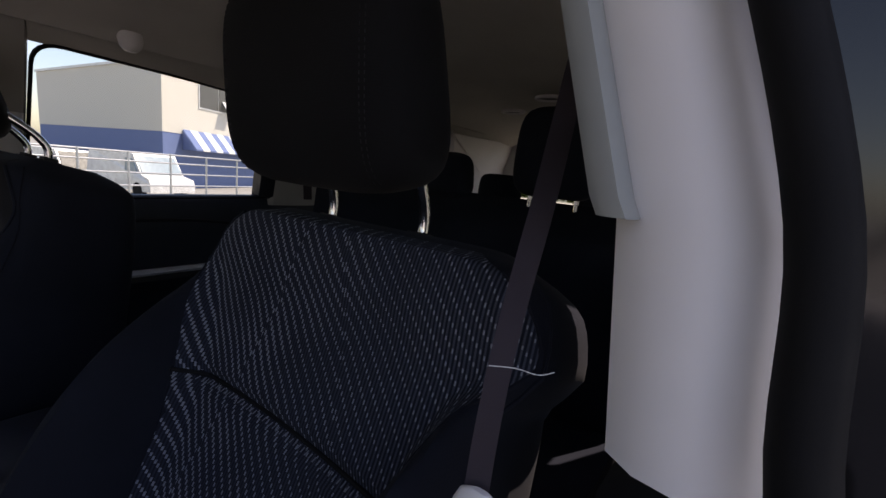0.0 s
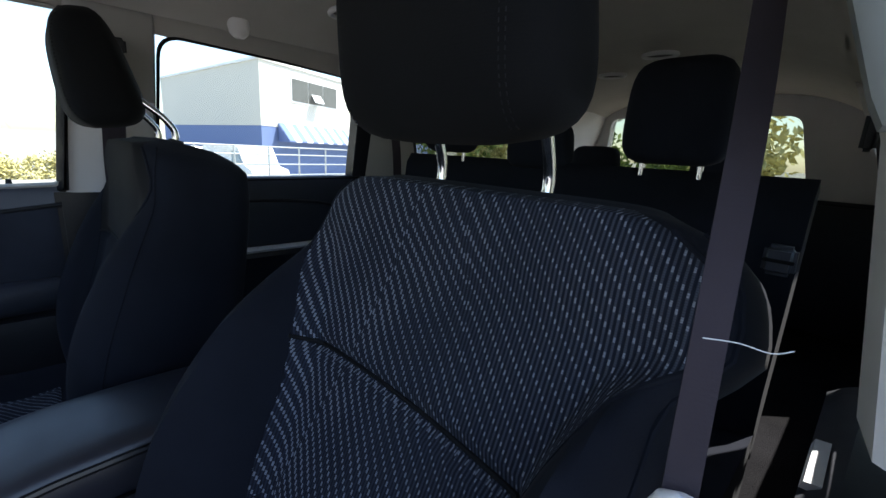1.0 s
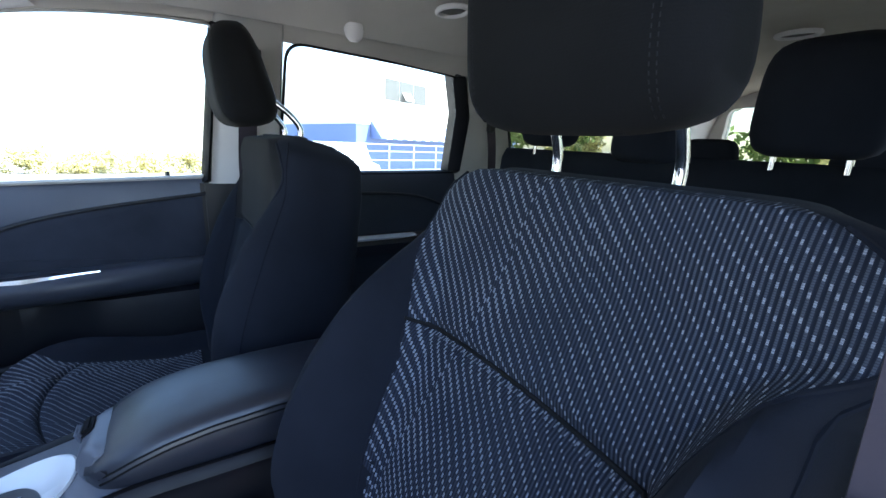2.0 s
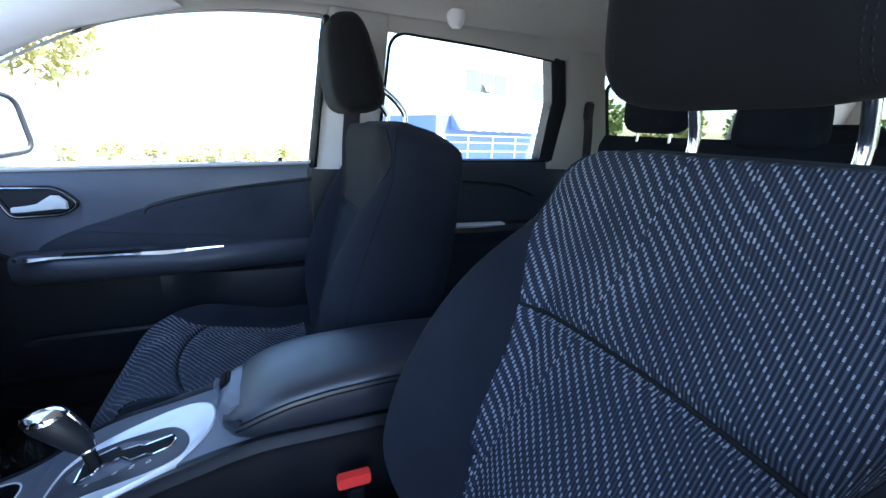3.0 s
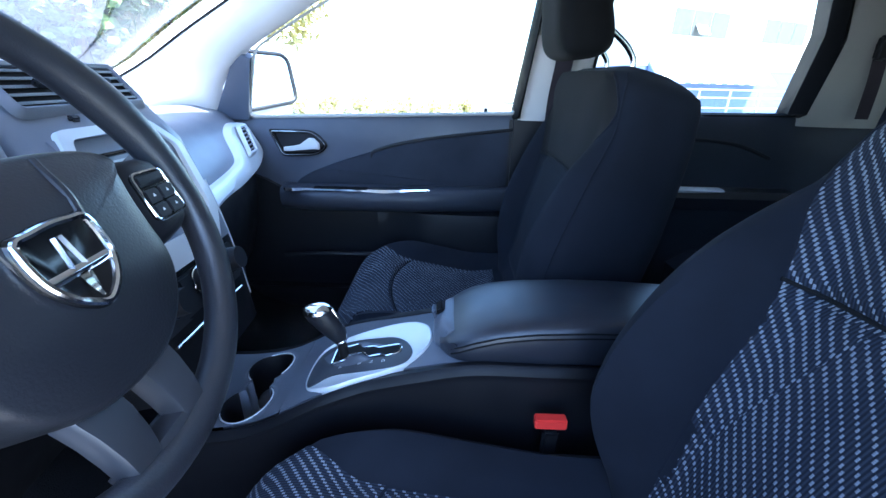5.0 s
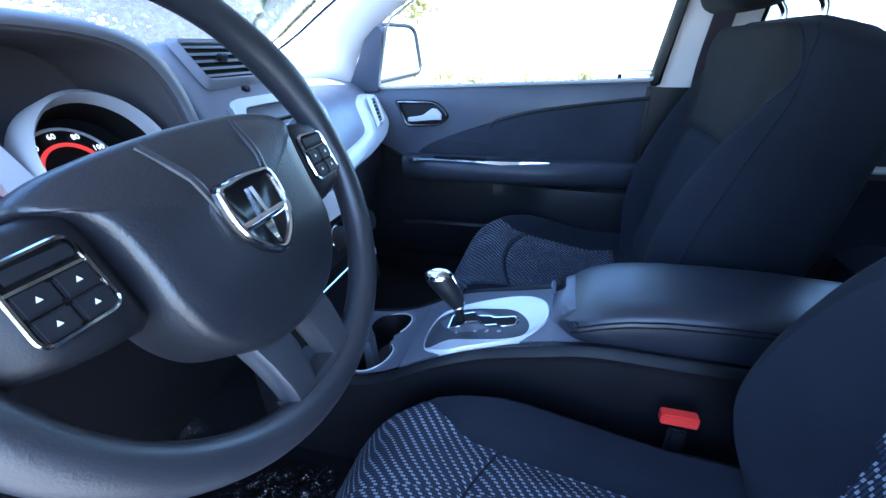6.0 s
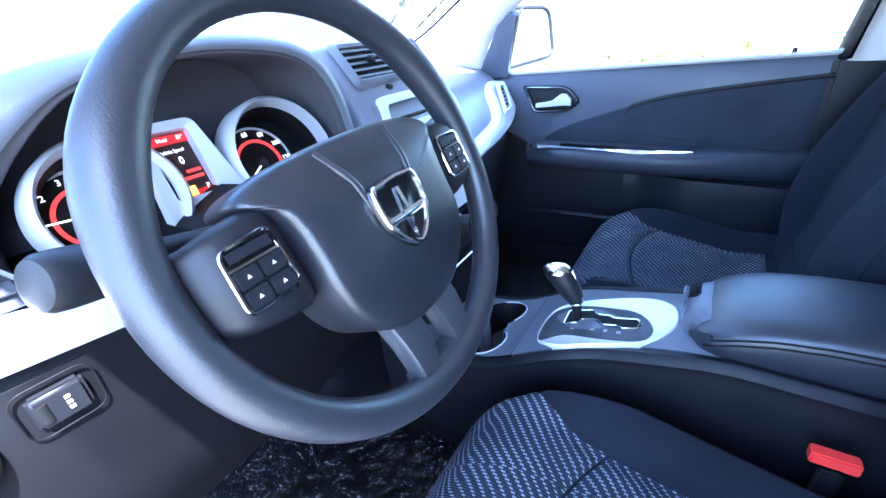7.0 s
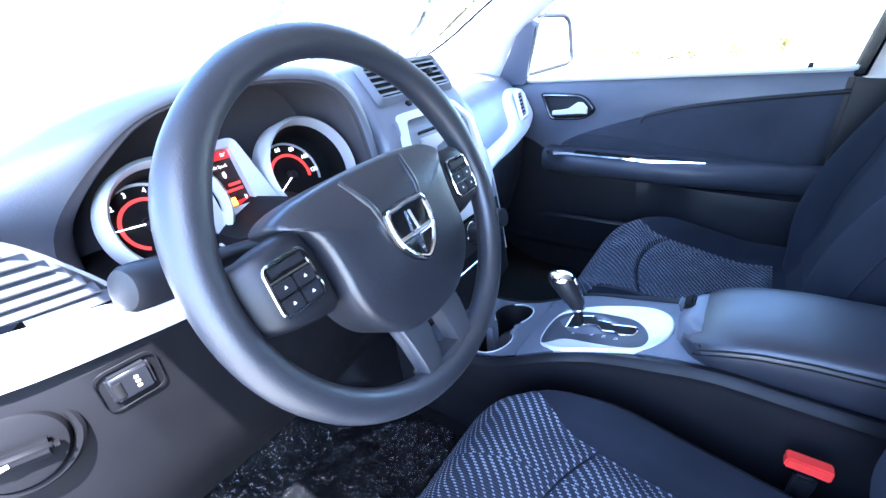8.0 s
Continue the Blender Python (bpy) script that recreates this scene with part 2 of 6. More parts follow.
floor_bm = bmesh.new()
N = 40
grid = []
for i in range(N + 1):
    y = -2.45 + 4.0 * i / N
    row = []
    for k in range(31):
        x = -0.76 + 1.52 * k / 30
        z = 0.40 + 0.10 * math.exp(-(x / 0.12) ** 2) + 0.012 * noise.noise((x * 5, y * 5, 0.3)) + 0.004 * noise.noise((x * 22, y * 22, 0))
        if y > 1.0:
            z += (y - 1.0) * 0.8
        if y < -0.5:
            z += 0.12
        row.append((x, y, z))
    grid.append(row)
floor_bm = loft(grid, False, False)
loft([[(p[0], p[1], p[2] - 0.03) for p in r] for r in grid], False, False, floor_bm)
tagged(mesh_ob("floor", floor_bm, CARPET), "black carpeted car floor with a raised tunnel", "floor", kind="structure")




def poly_loop(corners, r, seg=6):
    """A closed outline with rounded corners; corners are 3D, r one radius or a list."""
    C = [Vector(c) for c in corners]
    out = []
    for i, c in enumerate(C):
        a, b = C[i - 1], C[(i + 1) % len(C)]
        rr = r[i] if isinstance(r, (list, tuple)) else r
        p, q = c + (a - c).normalized() * rr, c + (b - c).normalized() * rr
        for k in range(seg + 1):
            t = k / seg
            out.append((1 - t) ** 2 * p + 2 * t * (1 - t) * c + t * t * q)
    return out


def side_pt(y, z, side, off=0.0):
    return (gx(z, side) + side * off, y, z)


def grow(loop, d, c=None):
    """The same outline pushed outward in its own plane by d."""
    P = [Vector(p) for p in loop]
    out = []
    nrm = Vector()
    for a, b in zip(P, P[1:] + P[:1]):
        nrm += a.cross(b)
    nrm.normalize()
    n = len(P)
    for i, p in enumerate(P):
        t = (P[(i + 1) % n] - P[i - 1]).normalized()
        out.append(p + t.cross(nrm) * d)
    return out


FRONT_WIN = [(1.015, 1.073), (0.94, 1.26), (0.76, 1.357), (0.62, 1.418), (0.45, 1.456), (0.30, 1.473), (0.155, 1.479), (0.19, 1.105)]
REAR_WIN = [(-0.015, 1.112), (-0.02, 1.465), (-0.30, 1.457), (-0.575, 1.440), (-0.63, 1.33), (-0.655, 1.122)]
QUARTER_WIN = [(-0.93, 1.17), (-0.80, 1.40), (-1.55, 1.38), (-1.62, 1.19)]


def side_loop(pts, side, r, off=0.0):
    return poly_loop([side_pt(y, z, side, off) for y, z in pts], r)


def side_frames(side):
    """Upper body side: header rail, pillars and glass for one side of the car."""
    tag = "right" if side > 0 else "left"
    # cant rail along the roof edge
    rail = []
    for i in range(25):
        y = 0.62 - 3.0 * i / 24
        zt = lerp([(-2.4, 1.455), (-0.9, 1.455), (-0.62, 1.468), (-0.3, 1.484), (-0.02, 1.494), (0.155, 1.508), (0.3, 1.503), (0.45, 1.486), (0.62, 1.449)], y)
        x0 = 0.592
        ring = [(x0 - 0.075, y, zt + 0.045), (x0 - 0.03, y, zt + 0.018), (x0 + 0.0, y, zt - 0.018), (x0 + 0.012, y, zt - 0.03),
                (x0 + 0.04, y, zt - 0.025), (x0 + 0.07, y, zt + 0.02), (x0 + 0.03, y, zt + 0.075), (x0 - 0.07, y, zt + 0.08)]
        rail.append([(side * p[0], p[1], p[2]) for p in ring])
    tagged(part("trim_roof_rail_" + tag, loft(rail), LINER), "pale grey cloth-covered rail along the roof edge", "trim", kind="structure")


for s_ in (1, -1):
    side_frames(s_)

# windows of the passenger side, and those behind the driver
def window(name, pts, side, r, label, pane_mat, frame_w=0.004, frame_label="black rubber window seal", seal=RUBBER):
    loop = side_loop(pts, side, r)
    ob = tagged(part(name, slab(grow(loop, 0.006 * side), 0.004), pane_mat), label, "window", kind="structure")
    ob.visible_shadow = False
    inner = side_loop(pts, side, r, -0.004)
    fr = part("window_seal", wall_with_hole(grow(inner, frame_w * side), grow(inner, -0.0015 * side), 0.014), seal, ob, frame_label)
    return ob


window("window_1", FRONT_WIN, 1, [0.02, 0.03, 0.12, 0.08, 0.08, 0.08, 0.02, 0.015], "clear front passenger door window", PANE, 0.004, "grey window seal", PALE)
window("window_2", REAR_WIN, 1, [0.01, 0.05, 0.02, 0.03, 0.08, 0.015], "clear rear passenger door window with rounded corners", PANE)
window("window_3", QUARTER_WIN, 1, 0.05, "tinted quarter window beside the third row", TINT)
window("window_4", [(-0.17, 1.112), (-0.175, 1.465)] + REAR_WIN[2:], -1, [0.01, 0.05, 0.02, 0.03, 0.08, 0.015], "clear rear door window behind the driver", TINT)
window("window_5", QUARTER_WIN, -1, 0.05, "tinted quarter window beside the third row", TINT)


def strip(points, mat, name, label, thick=0.02, side=1, soften=False):
    """A side panel between window openings, from (y, z) points on the glass plane, standing proud inward."""
    P = poly_loop([side_pt(y, z, side, -0.004) for y, z in points], 0.008, 3)
    Q = [Vector(p) + Vector((side * 0.05, 0, 0)) for p in P]
    I = [Vector(p) - Vector((side * thick, 0, 0)) for p in grow(P, -0.012 * side)]
    return tagged(part(name, loft([Q, P, I]), mat), label, "trim", kind="structure")


# B, C and D pillar trims
for s_, tag in ((1, "right"), (-1, "left")):
    if s_ > 0:
        rows = []
        for z in np.linspace(1.085, 1.50, 12):
            y0 = lerp([(1.105, 0.184), (1.479, 0.150), (1.5, 0.148)], z)
            y1 = -0.012
            g0 = gx(z)
            rows.append([(g0 + 0.05, y0, z), (g0 - 0.004, y0, z), (g0 - 0.022, y0 - 0.010, z), (g0 - 0.030, y0 - 0.03, z), (g0 - 0.031, (y0 + y1) / 2, z), (g0 - 0.028, y1 + 0.03, z), (g0 - 0.020, y1 + 0.008, z), (g0 - 0.004, y1, z), (g0 + 0.05, y1, z)])
        tagged(part("trim_b_pillar_right", loft(rows[:7]), GREY), "light grey plastic pillar trim behind the front passenger seat", "trim", kind="structure")
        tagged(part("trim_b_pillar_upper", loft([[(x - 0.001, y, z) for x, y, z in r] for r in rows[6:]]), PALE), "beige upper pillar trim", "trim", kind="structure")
        strip([(0.196, 1.085), (0.158, 1.484), (0.140, 1.484), (0.168, 1.085)], MATTE, "trim_door_edge_front", "black rear edge of the front door frame", 0.036, 1)
        tagged(part("trim_b_pillar_lower", block((0.757, 0.09, 0.765), (0.05, 0.225, 0.665), 0.012), BLACK), "black lower pillar trim", "trim", kind="structure")
    rows = []
    for z in np.linspace(1.09, 1.475, 12):
        y0 = lerp([(1.10, -0.672), (1.33, -0.645), (1.455, -0.595), (1.48, -0.58)], z)
        y1 = lerp([(1.10, -0.935), (1.17, -0.922), (1.40, -0.792), (1.48, -0.75)], z)
        g0 = gx(z)
        rows.append([(s_ * (g0 + 0.05), y0, z), (s_ * (g0 - 0.004), y0, z), (s_ * (g0 - 0.02), y0 - 0.012, z), (s_ * (g0 - 0.032), y0 + 0.35 * (y1 - y0), z), (s_ * (g0 - 0.030), y0 + 0.7 * (y1 - y0), z), (s_ * (g0 - 0.016), y1 + 0.012, z), (s_ * (g0 - 0.004), y1, z), (s_ * (g0 + 0.05), y1, z)])
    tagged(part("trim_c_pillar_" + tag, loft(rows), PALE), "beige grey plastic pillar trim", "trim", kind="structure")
    strip([(-1.66, 1.12), (-1.58, 1.40), (-1.50, 1.48), (-2.30, 1.50), (-2.35, 1.12)], GREY, "trim_rear_quarter_" + tag, "light grey quarter panel trim", 0.06, s_)
    # header above quarter window
    strip([(-0.72, 1.425), (-0.74, 1.50), (-1.6, 1.50), (-1.58, 1.40)], LINER, "trim_header_" + tag, "pale headliner edge above the quarter window", 0.02, s_)

# roof lining
roof = []
for i in range(37):
    y = 0.50 - 2.85 * i / 36
    row = []
    for k in range(25):
        x = -0.54 + 1.08 * k / 24
        z = 1.585 - 0.14 * (abs(x) / 0.6) ** 4 - 0.03 * smoothstep(-1.6, -2.35, y)
        z -= 0.035 * smoothstep(0.2, 0.5, y)
        z -= 0.012 * (1 - smoothstep(0.05, 0.10, abs(y + 0.98)))
        row.append((x, y, z))
    roof.append(row)
rbm = loft(roof, False, False)
loft([[(p[0] * 1.03, p[1], p[2] + 0.06) for p in r] for r in roof], False, False, rbm)
tagged(part("ceiling", rbm, LINER), "pale grey cloth headliner", "ceiling", kind="structure")
# outer roof skin, closes the light
tagged(part("roof_skin", loft([[(x, y, 1.66 - 0.10 * (abs(x) / 0.68) ** 3) for x in np.linspace(-0.71, 0.71, 15)] for y in np.linspace(0.82, -2.45, 12)], False, False), WHITECAR),
       "white painted steel roof", "roof", kind="structure")

# rocker panels under the doors
for s_, tag in ((1, "right"), (-1, "left")):
    tagged(part("sill_panel_" + tag, block((s_ * 0.82, -0.3, 0.40), (0.14, 3.9, 0.20), 0.02), BLACK), "black door sill panel", "sill", kind="structure")
# front footwell: kick panels and bulkhead
for s_, tag in ((1, "right"), (-1, "left")):
    tagged(part("wall_kick_panel_" + tag, block((s_ * 0.775, 1.375, 0.69), (0.07, 0.47 if s_ > 0 else 0.85, 0.64), 0.015), BLACK), "black footwell kick panel", "wall", kind="structure")
tagged(part("wall_bulkhead", block((0, 1.62, 0.72), (1.62, 0.06, 0.76), 0.01), CARPET), "black carpeted bulkhead", "wall", kind="structure")
# hatch: frame, glass
hl = poly_loop([(-0.40, -2.30, 1.16), (-0.34, -2.20, 1.47), (0.50, -2.20, 1.47), (0.56, -2.30, 1.16)], 0.05)
ho = poly_loop([(-0.78, -2.45, 0.45), (-0.64, -2.19, 1.60), (0.64, -2.19, 1.60), (0.78, -2.45, 0.45)], 0.03)
tagged(part("wall_hatch", wall_with_hole(ho, hl, 0.06), GREY), "light grey inner lining of the rear hatch", "hatch", kind="structure")
hw = tagged(part("window_6", slab(grow(hl, 0.005), 0.004), TINT), "tinted rear hatch window", "window", kind="structure")
hw.visible_shadow = False
tagged(part("trim_hatch_lower", block((0, -2.225, 0.815), (1.42, 0.05, 0.60), 0.02, 3), BLACK), "black plastic lower lining of the rear hatch", "trim", kind="structure")
# lower side walls
for s_, tag in ((1, "right"), (-1, "left")):
    y1 = -0.02 if s_ < 0 else -0.95
    tagged(part("wall_rear_side_" + tag, block((s_ * 0.80, (y1 - 2.42) / 2, 0.77), (0.10, 2.42 + y1, 0.70), 0.02), BLACK), "black plastic lower side lining", "wall", kind="structure")


# ---- seats ----
def round_off(k, p=4.2):
    """How the padding's depth falls off toward the side, k = |x| / half width."""
    return max(0.0, 1 - min(1.0, k) ** p) ** 0.3


W_TAB = [(0.0, 0.23), (0.12, 0.262), (0.30, 0.266), (0.42, 0.260), (0.48, 0.252), (0.52, 0.243), (0.545, 0.238), (0.565, 0.224), (0.58, 0.195), (0.588, 0.15)]
XI_TAB = [(0.0, 0.135), (0.15, 0.138), (0.30, 0.150), (0.36, 0.162), (0.40, 0.178), (0.434, 0.199), (0.456, 0.213), (0.474, 0.224), (0.492, 0.232), (0.515, 0.232), (0.535, 0.222), (0.555, 0.206), (0.573, 0.175), (0.585, 0.13)]
B_TAB = [(0.0, 0.05), (0.10, 0.9), (0.18, 1.0), (0.33, 0.95), (0.41, 0.68), (0.465, 0.30), (0.51, 0.05), (0.56, 0.0)]


def seam_at(k):
    """The height of the seam between the inserts, k from side to side."""
    return 0.369 - 0.008 * k * k + 0.004 * k


def front_depth(x, s, bulge):
    """How far the padded face stands forward of the back's middle plane."""
    xi, w = ease(XI_TAB, s, 0.014), ease(W_TAB, s, 0.014)
    t = smoothstep(xi * 0.86, xi + 0.4 * max(0.01, w - xi), abs(x))
    dip = 0.024 if bulge < 0.1 else 0.0      # the flatter seat's insert lies deeper between its bolsters
    f = 0.058 + ease(B_TAB, s, 0.05) * (bulge * t - dip * (1 - t))
    f += 0.010 * smoothstep(0.47, 0.54, s) - 0.034 * smoothstep(0.566, 0.59, s)
    f += 0.012 * math.exp(-((s - 0.22) / 0.1) ** 2)
    return f


def uv_grid(cols, rows, place, uv):
    """A sheet with thickness, with the cloth's metres as UV. place(i, j) gives its point, uv(i, j) the cloth."""
    bm = bmesh.new()
    lay = bm.loops.layers.uv.new("cloth")
    V = [[bm.verts.new(place(i, j, 1)) for i in range(cols)] for j in range(rows)]
    D = [[bm.verts.new(place(i, j, 0)) for i in range(cols)] for j in range(rows)]
    at = {}
    for j in range(rows):
        for i in range(cols):
            at[V[j][i]] = at[D[j][i]] = uv(i, j)
    for j in range(rows - 1):
        for i in range(cols - 1):
            bm.faces.new((V[j][i], V[j][i + 1], V[j + 1][i + 1], V[j + 1][i]))
    edge = [(0, i) for i in range(cols)] + [(j, cols - 1) for j in range(1, rows)] + [(rows - 1, i) for i in range(cols - 2, -1, -1)] + [(j, 0) for j in range(rows - 2, 0, -1)]
    for (a, b), (c, d) in zip(edge, edge[1:] + edge[:1]):
        bm.faces.new((V[a][b], D[a][b], D[c][d], V[c][d]))
    for f in bm.faces:
        for lp in f.loops:
            lp[lay].uv = at[lp.vert]
    return bm


def front_seat(at, recline, bulge, label, rest, face, words, post_mid=0.0, thick=0.0, reach=1.0, slim=0.0):
    """A bucket seat, its base at the floor; +y is where it faces."""
    seat = thing("front_seat", label, "seat", at, "front seats")
    piv = Vector((0, 0.0, 0.28))
    tilt = Matrix.Translation(piv) @ Matrix.Rotation(radians(recline), 4, "X")

    def back(x, d, s):
        if x < -0.14:       # the side by the door is cut narrower
            x += slim * (-0.14 - x) * (1 - smoothstep(0.45, 0.51, s))
        return tilt @ Vector((x, d - 0.058, s))

    rings = []
    S = list(np.linspace(0, 0.48, 34)) + [0.50, 0.515, 0.53, 0.542, 0.553, 0.563, 0.572, 0.579, 0.584, 0.588]
    K = [math.sin(math.pi / 2 * k) for k in np.linspace(-1, 1, 45)]
    for s in S:
        w, bk = ease(W_TAB, s, 0.014), lerp([(0, 0.13), (0.3, 0.12), (0.5, 0.10), (0.565, 0.088), (0.58, 0.065), (0.588, 0.035)], s) + thick
        ring = [back(w * k, (front_depth(w * k, s, bulge) - 0.004) * round_off(abs(k), 4.2 + 5 * smoothstep(0.46, 0.55, s)), s) for k in K]
        ring += [back(w * k, -bk * round_off(abs(k), 8), s) for k in K[-2:0:-1]]
        rings.append(ring)
    part("backrest", loft(rings), CLOTH, seat, "plain dark navy cloth bolsters and back")

    def panel(name, s0, s1, rows):
        cols = 45

        def sx(i, j):
            k = -1 + 2 * i / (cols - 1)
            a, b = (s0, seam_at(k) - 0.002) if s1 is None else (seam_at(k) + 0.002, s1)
            s = a + (b - a) * j / (rows - 1)
            return ease(XI_TAB, s, 0.014) * k, s, k

        def place(i, j, top):
            x, s, k = sx(i, j)
            rim = min(1 - abs(k), 2.5 * j / rows, 2.5 * (rows - 1 - j) / rows)
            h = 0.007 * smoothstep(0, 0.12, rim)
            ro = round_off(abs(x) / ease(W_TAB, s, 0.014), 4.2 + 5 * smoothstep(0.46, 0.55, s))
            return back(x, (front_depth(x, s, bulge) - 0.004) * ro + (h + 0.001 if top else -0.012), s)

        across = []
        for j in range(rows):
            row = [0.0]
            for i in range(1, cols):
                row.append(row[-1] + (place(i, j, 1) - place(i - 1, j, 1)).length)
            across.append([v - row[cols // 2] for v in row])
        return part(name, uv_grid(cols, rows, place, lambda i, j: (across[j][i], sx(i, j)[1])), YOKE if s1 and face is SMOOTH else face, seat, words)

    panel("upper_insert", None, 0.580, 40)
    panel("lower_insert", 0.05, None, 44)
    # stitched seam between the inserts
    seam = []
    for i in range(31):
        k = -1 + i / 15
        x = k * ease(XI_TAB, seam_at(k), 0.014)
        seam.append(back(x, front_depth(x, seam_at(k), bulge) - 0.003, seam_at(k)))
    part("seam", tube(seam, 0.0024, 6), RUBBER, seat, "dark stitched seam")
    if face is PATTERN:
        bm = bmesh.new()
        for i in range(56):
            k = -0.97 + 1.94 * i / 55
            x = k * ease(XI_TAB, seam_at(k), 0.014)
            lo, hi = [back(x - 0.0012 * e, front_depth(x, seam_at(k) - e, bulge) + 0.0035 * (e > 0.004), seam_at(k) - e) for e in (0.0065, 0.0028)]
            tube([lo, hi], 0.0006, 5, False, bm)
        part("seam_stitching", bm, STITCH, seat, "pale slanting stitches along the seam")
    for sx_ in (-1, 1):
        edge = [back(sx_ * ease(XI_TAB, s, 0.014) * 1.012, (front_depth(ease(XI_TAB, s, 0.014), s, bulge) - 0.004) * round_off(1.012 * ease(XI_TAB, s, 0.014) / ease(W_TAB, s, 0.014), 4.2 + 5 * smoothstep(0.46, 0.55, s)) + 0.0015, s) for s in np.linspace(0.10, 0.565, 30)]
        part("bolster_piping", tube(edge, 0.0022, 6), CLOTH, seat, "dark piping along the bolster")
        side = [back(sx_ * 0.965 * ease(W_TAB, s, 0.014), (front_depth(0.965 * ease(W_TAB, s, 0.014), s, bulge) - 0.004) * round_off(0.965, 4.2 + 5 * smoothstep(0.46, 0.55, s)) + 0.001, s) for s in np.linspace(0.12, 0.57, 26)]
        part("side_piping", tube(side, 0.002, 6), CLOTH, seat, "dark piping along the side")
    # cushion
    cw = [(-0.02, 0.235), (0.1, 0.25), (0.3, 0.258), (0.42, 0.245), (0.49, 0.205), (0.52, 0.16)]
    ch = [(-0.02, 0.275), (0.1, 0.262), (0.3, 0.292), (0.42, 0.312), (0.475, 0.298), (0.505, 0.26), (0.52, 0.22)]
    rise = 0.014 if reach == 1.0 else 0.004      # how high the cushion is set

    def top(x, y):
        w = ease(cw, y, 0.02)
        t = smoothstep(0.15, 0.215, abs(x)) * (1 - smoothstep(0.30, 0.50, y) * 0.9)
        edge = smoothstep(w - 0.04, w, abs(x))
        return ease(ch, y, 0.02) + rise + 0.045 * t - 0.035 * edge

    rings = []
    for y in list(np.linspace(-0.02, 0.44, 20)) + [0.455, 0.468, 0.48, 0.49, 0.5, 0.508, 0.515, 0.52]:
        w = ease(cw, y, 0.02)
        ring = [(w * (-1 + i / 14), y * reach, top(w * (-1 + i / 14), y)) for i in range(29)]
        ring += [(w * 0.99, y * reach, 0.14), (w * 0.85, y * reach, 0.10), (-w * 0.85, y * reach, 0.10), (-w * 0.99, y * reach, 0.14)]
        rings.append(ring)
    part("cushion", loft(rings), CLOTH, seat, "plain dark cloth cushion")

    def cpanel(name, y0, y1, c0, c1, x0, rows):
        cols = 45

        def pt(i, j):
            k = -1 + 2 * i / (cols - 1)
            a, b = y0 + c0 * (1 - k * k), y1 + c1 * (1 - k * k)
            y = a + (b - a) * j / (rows - 1)
            return k * (x0 + 0.05 * smoothstep(0.34, 0.47, y)), y, k

        def place(i, j, up):
            x, y, k = pt(i, j)
            rim = min(1 - abs(k), 3 * j / rows, 3 * (rows - 1 - j) / rows)
            h = 0.007 * smoothstep(0, 0.16, rim)
            fr = smoothstep(0.455, 0.505, y)
            return Vector((x, y * reach + (h + 0.003) * fr * (1 if up else -1), top(x, y) + (h + 0.002 if up else -0.012)))

        def cl(i, j):
            x, y, k = pt(i, j)
            return x, y + 1.6 * max(0.0, 0.305 - top(x, y)) * smoothstep(0.44, 0.48, y)

        return part(name, uv_grid(cols, rows, place, cl), PATTERN, seat, "dashed woven cloth insert")

    cpanel("rear_cushion_insert", 0.02, 0.315, 0.0, 0.045, 0.160, 32)
    cpanel("front_cushion_insert", 0.319, 0.514, 0.045, 0.0, 0.162, 36)
    part("seat_base", block((0, 0.22, 0.06), (0.40, 0.46, 0.11), 0.02), BLACK, seat, "black plastic seat base")
    for sx_ in (-1, 1):
        part("seat_rail", block((sx_ * 0.17, 0.22, 0.012), (0.03, 0.6, 0.03), 0.004), SILVER, seat, "bare steel seat rail")
    # head restraint
    rings = []
    lean = Matrix.Translation(Vector((0, rest[0], rest[1])) - seat.location * Vector((0, 1, 1))) @ Matrix.Rotation(radians(-7), 4, "X")
    H = 0.196
    for v in np.linspace(-1, 1, 23):
        v = math.sin(math.pi / 2 * v)
        k = max(0.02, 1 - abs(v) ** 3.4) ** (1 / 3.4)
        kw = max(0.02, 1 - abs(v) ** 4.5) ** (1 / 4.5)
        z = H * (0.5 + 0.5 * v)
        w = 0.127 * kw * (1 - 0.07 * (v + 1) / 2)
        ring = []
        for i in range(56):
            a = 2 * math.pi * i / 56
            ca, sa = math.cos(a), math.sin(a)
            x = w * math.copysign(abs(ca) ** 0.6, ca)
            d = (0.056 - 0.004 * v if sa > 0 else 0.054 - 0.020 * v) * k
            y = d * math.copysign(abs(sa) ** 0.62, sa) + 0.014 * (x / 0.14) ** 2
            ring.append(lean @ Vector((x, y, z)))
        rings.append(ring)
    hr = part("head_restraint", loft(rings), HEADCLOTH, seat, "dark cloth head restraint")
    for sx_ in (-1, 1):
        for off in (0.092, 0.0965):
            bm = bmesh.new()
            line = []
            for v in np.linspace(-0.86, 0.86, 64):
                k = max(0.02, 1 - abs(v) ** 3.4) ** (1 / 3.4)
                w = 0.127 * max(0.02, 1 - abs(v) ** 4.5) ** (1 / 4.5) * (1 - 0.07 * (v + 1) / 2)
                sa = math.sqrt(max(0.0, 1 - min(1.0, off / w) ** 3.333))
                line.append(lean @ Vector((sx_ * off, (0.056 - 0.004 * v) * k * sa ** 0.62 + 0.014 * (off / 0.14) ** 2 - 0.0001, H * (0.5 + 0.5 * v))))
            for a, b in zip(line[::2], line[1::2]):
                tube([a, b], 0.0006, 5, False, bm)
            part("stitching", bm, RUBBER, hr, "dark double stitching")
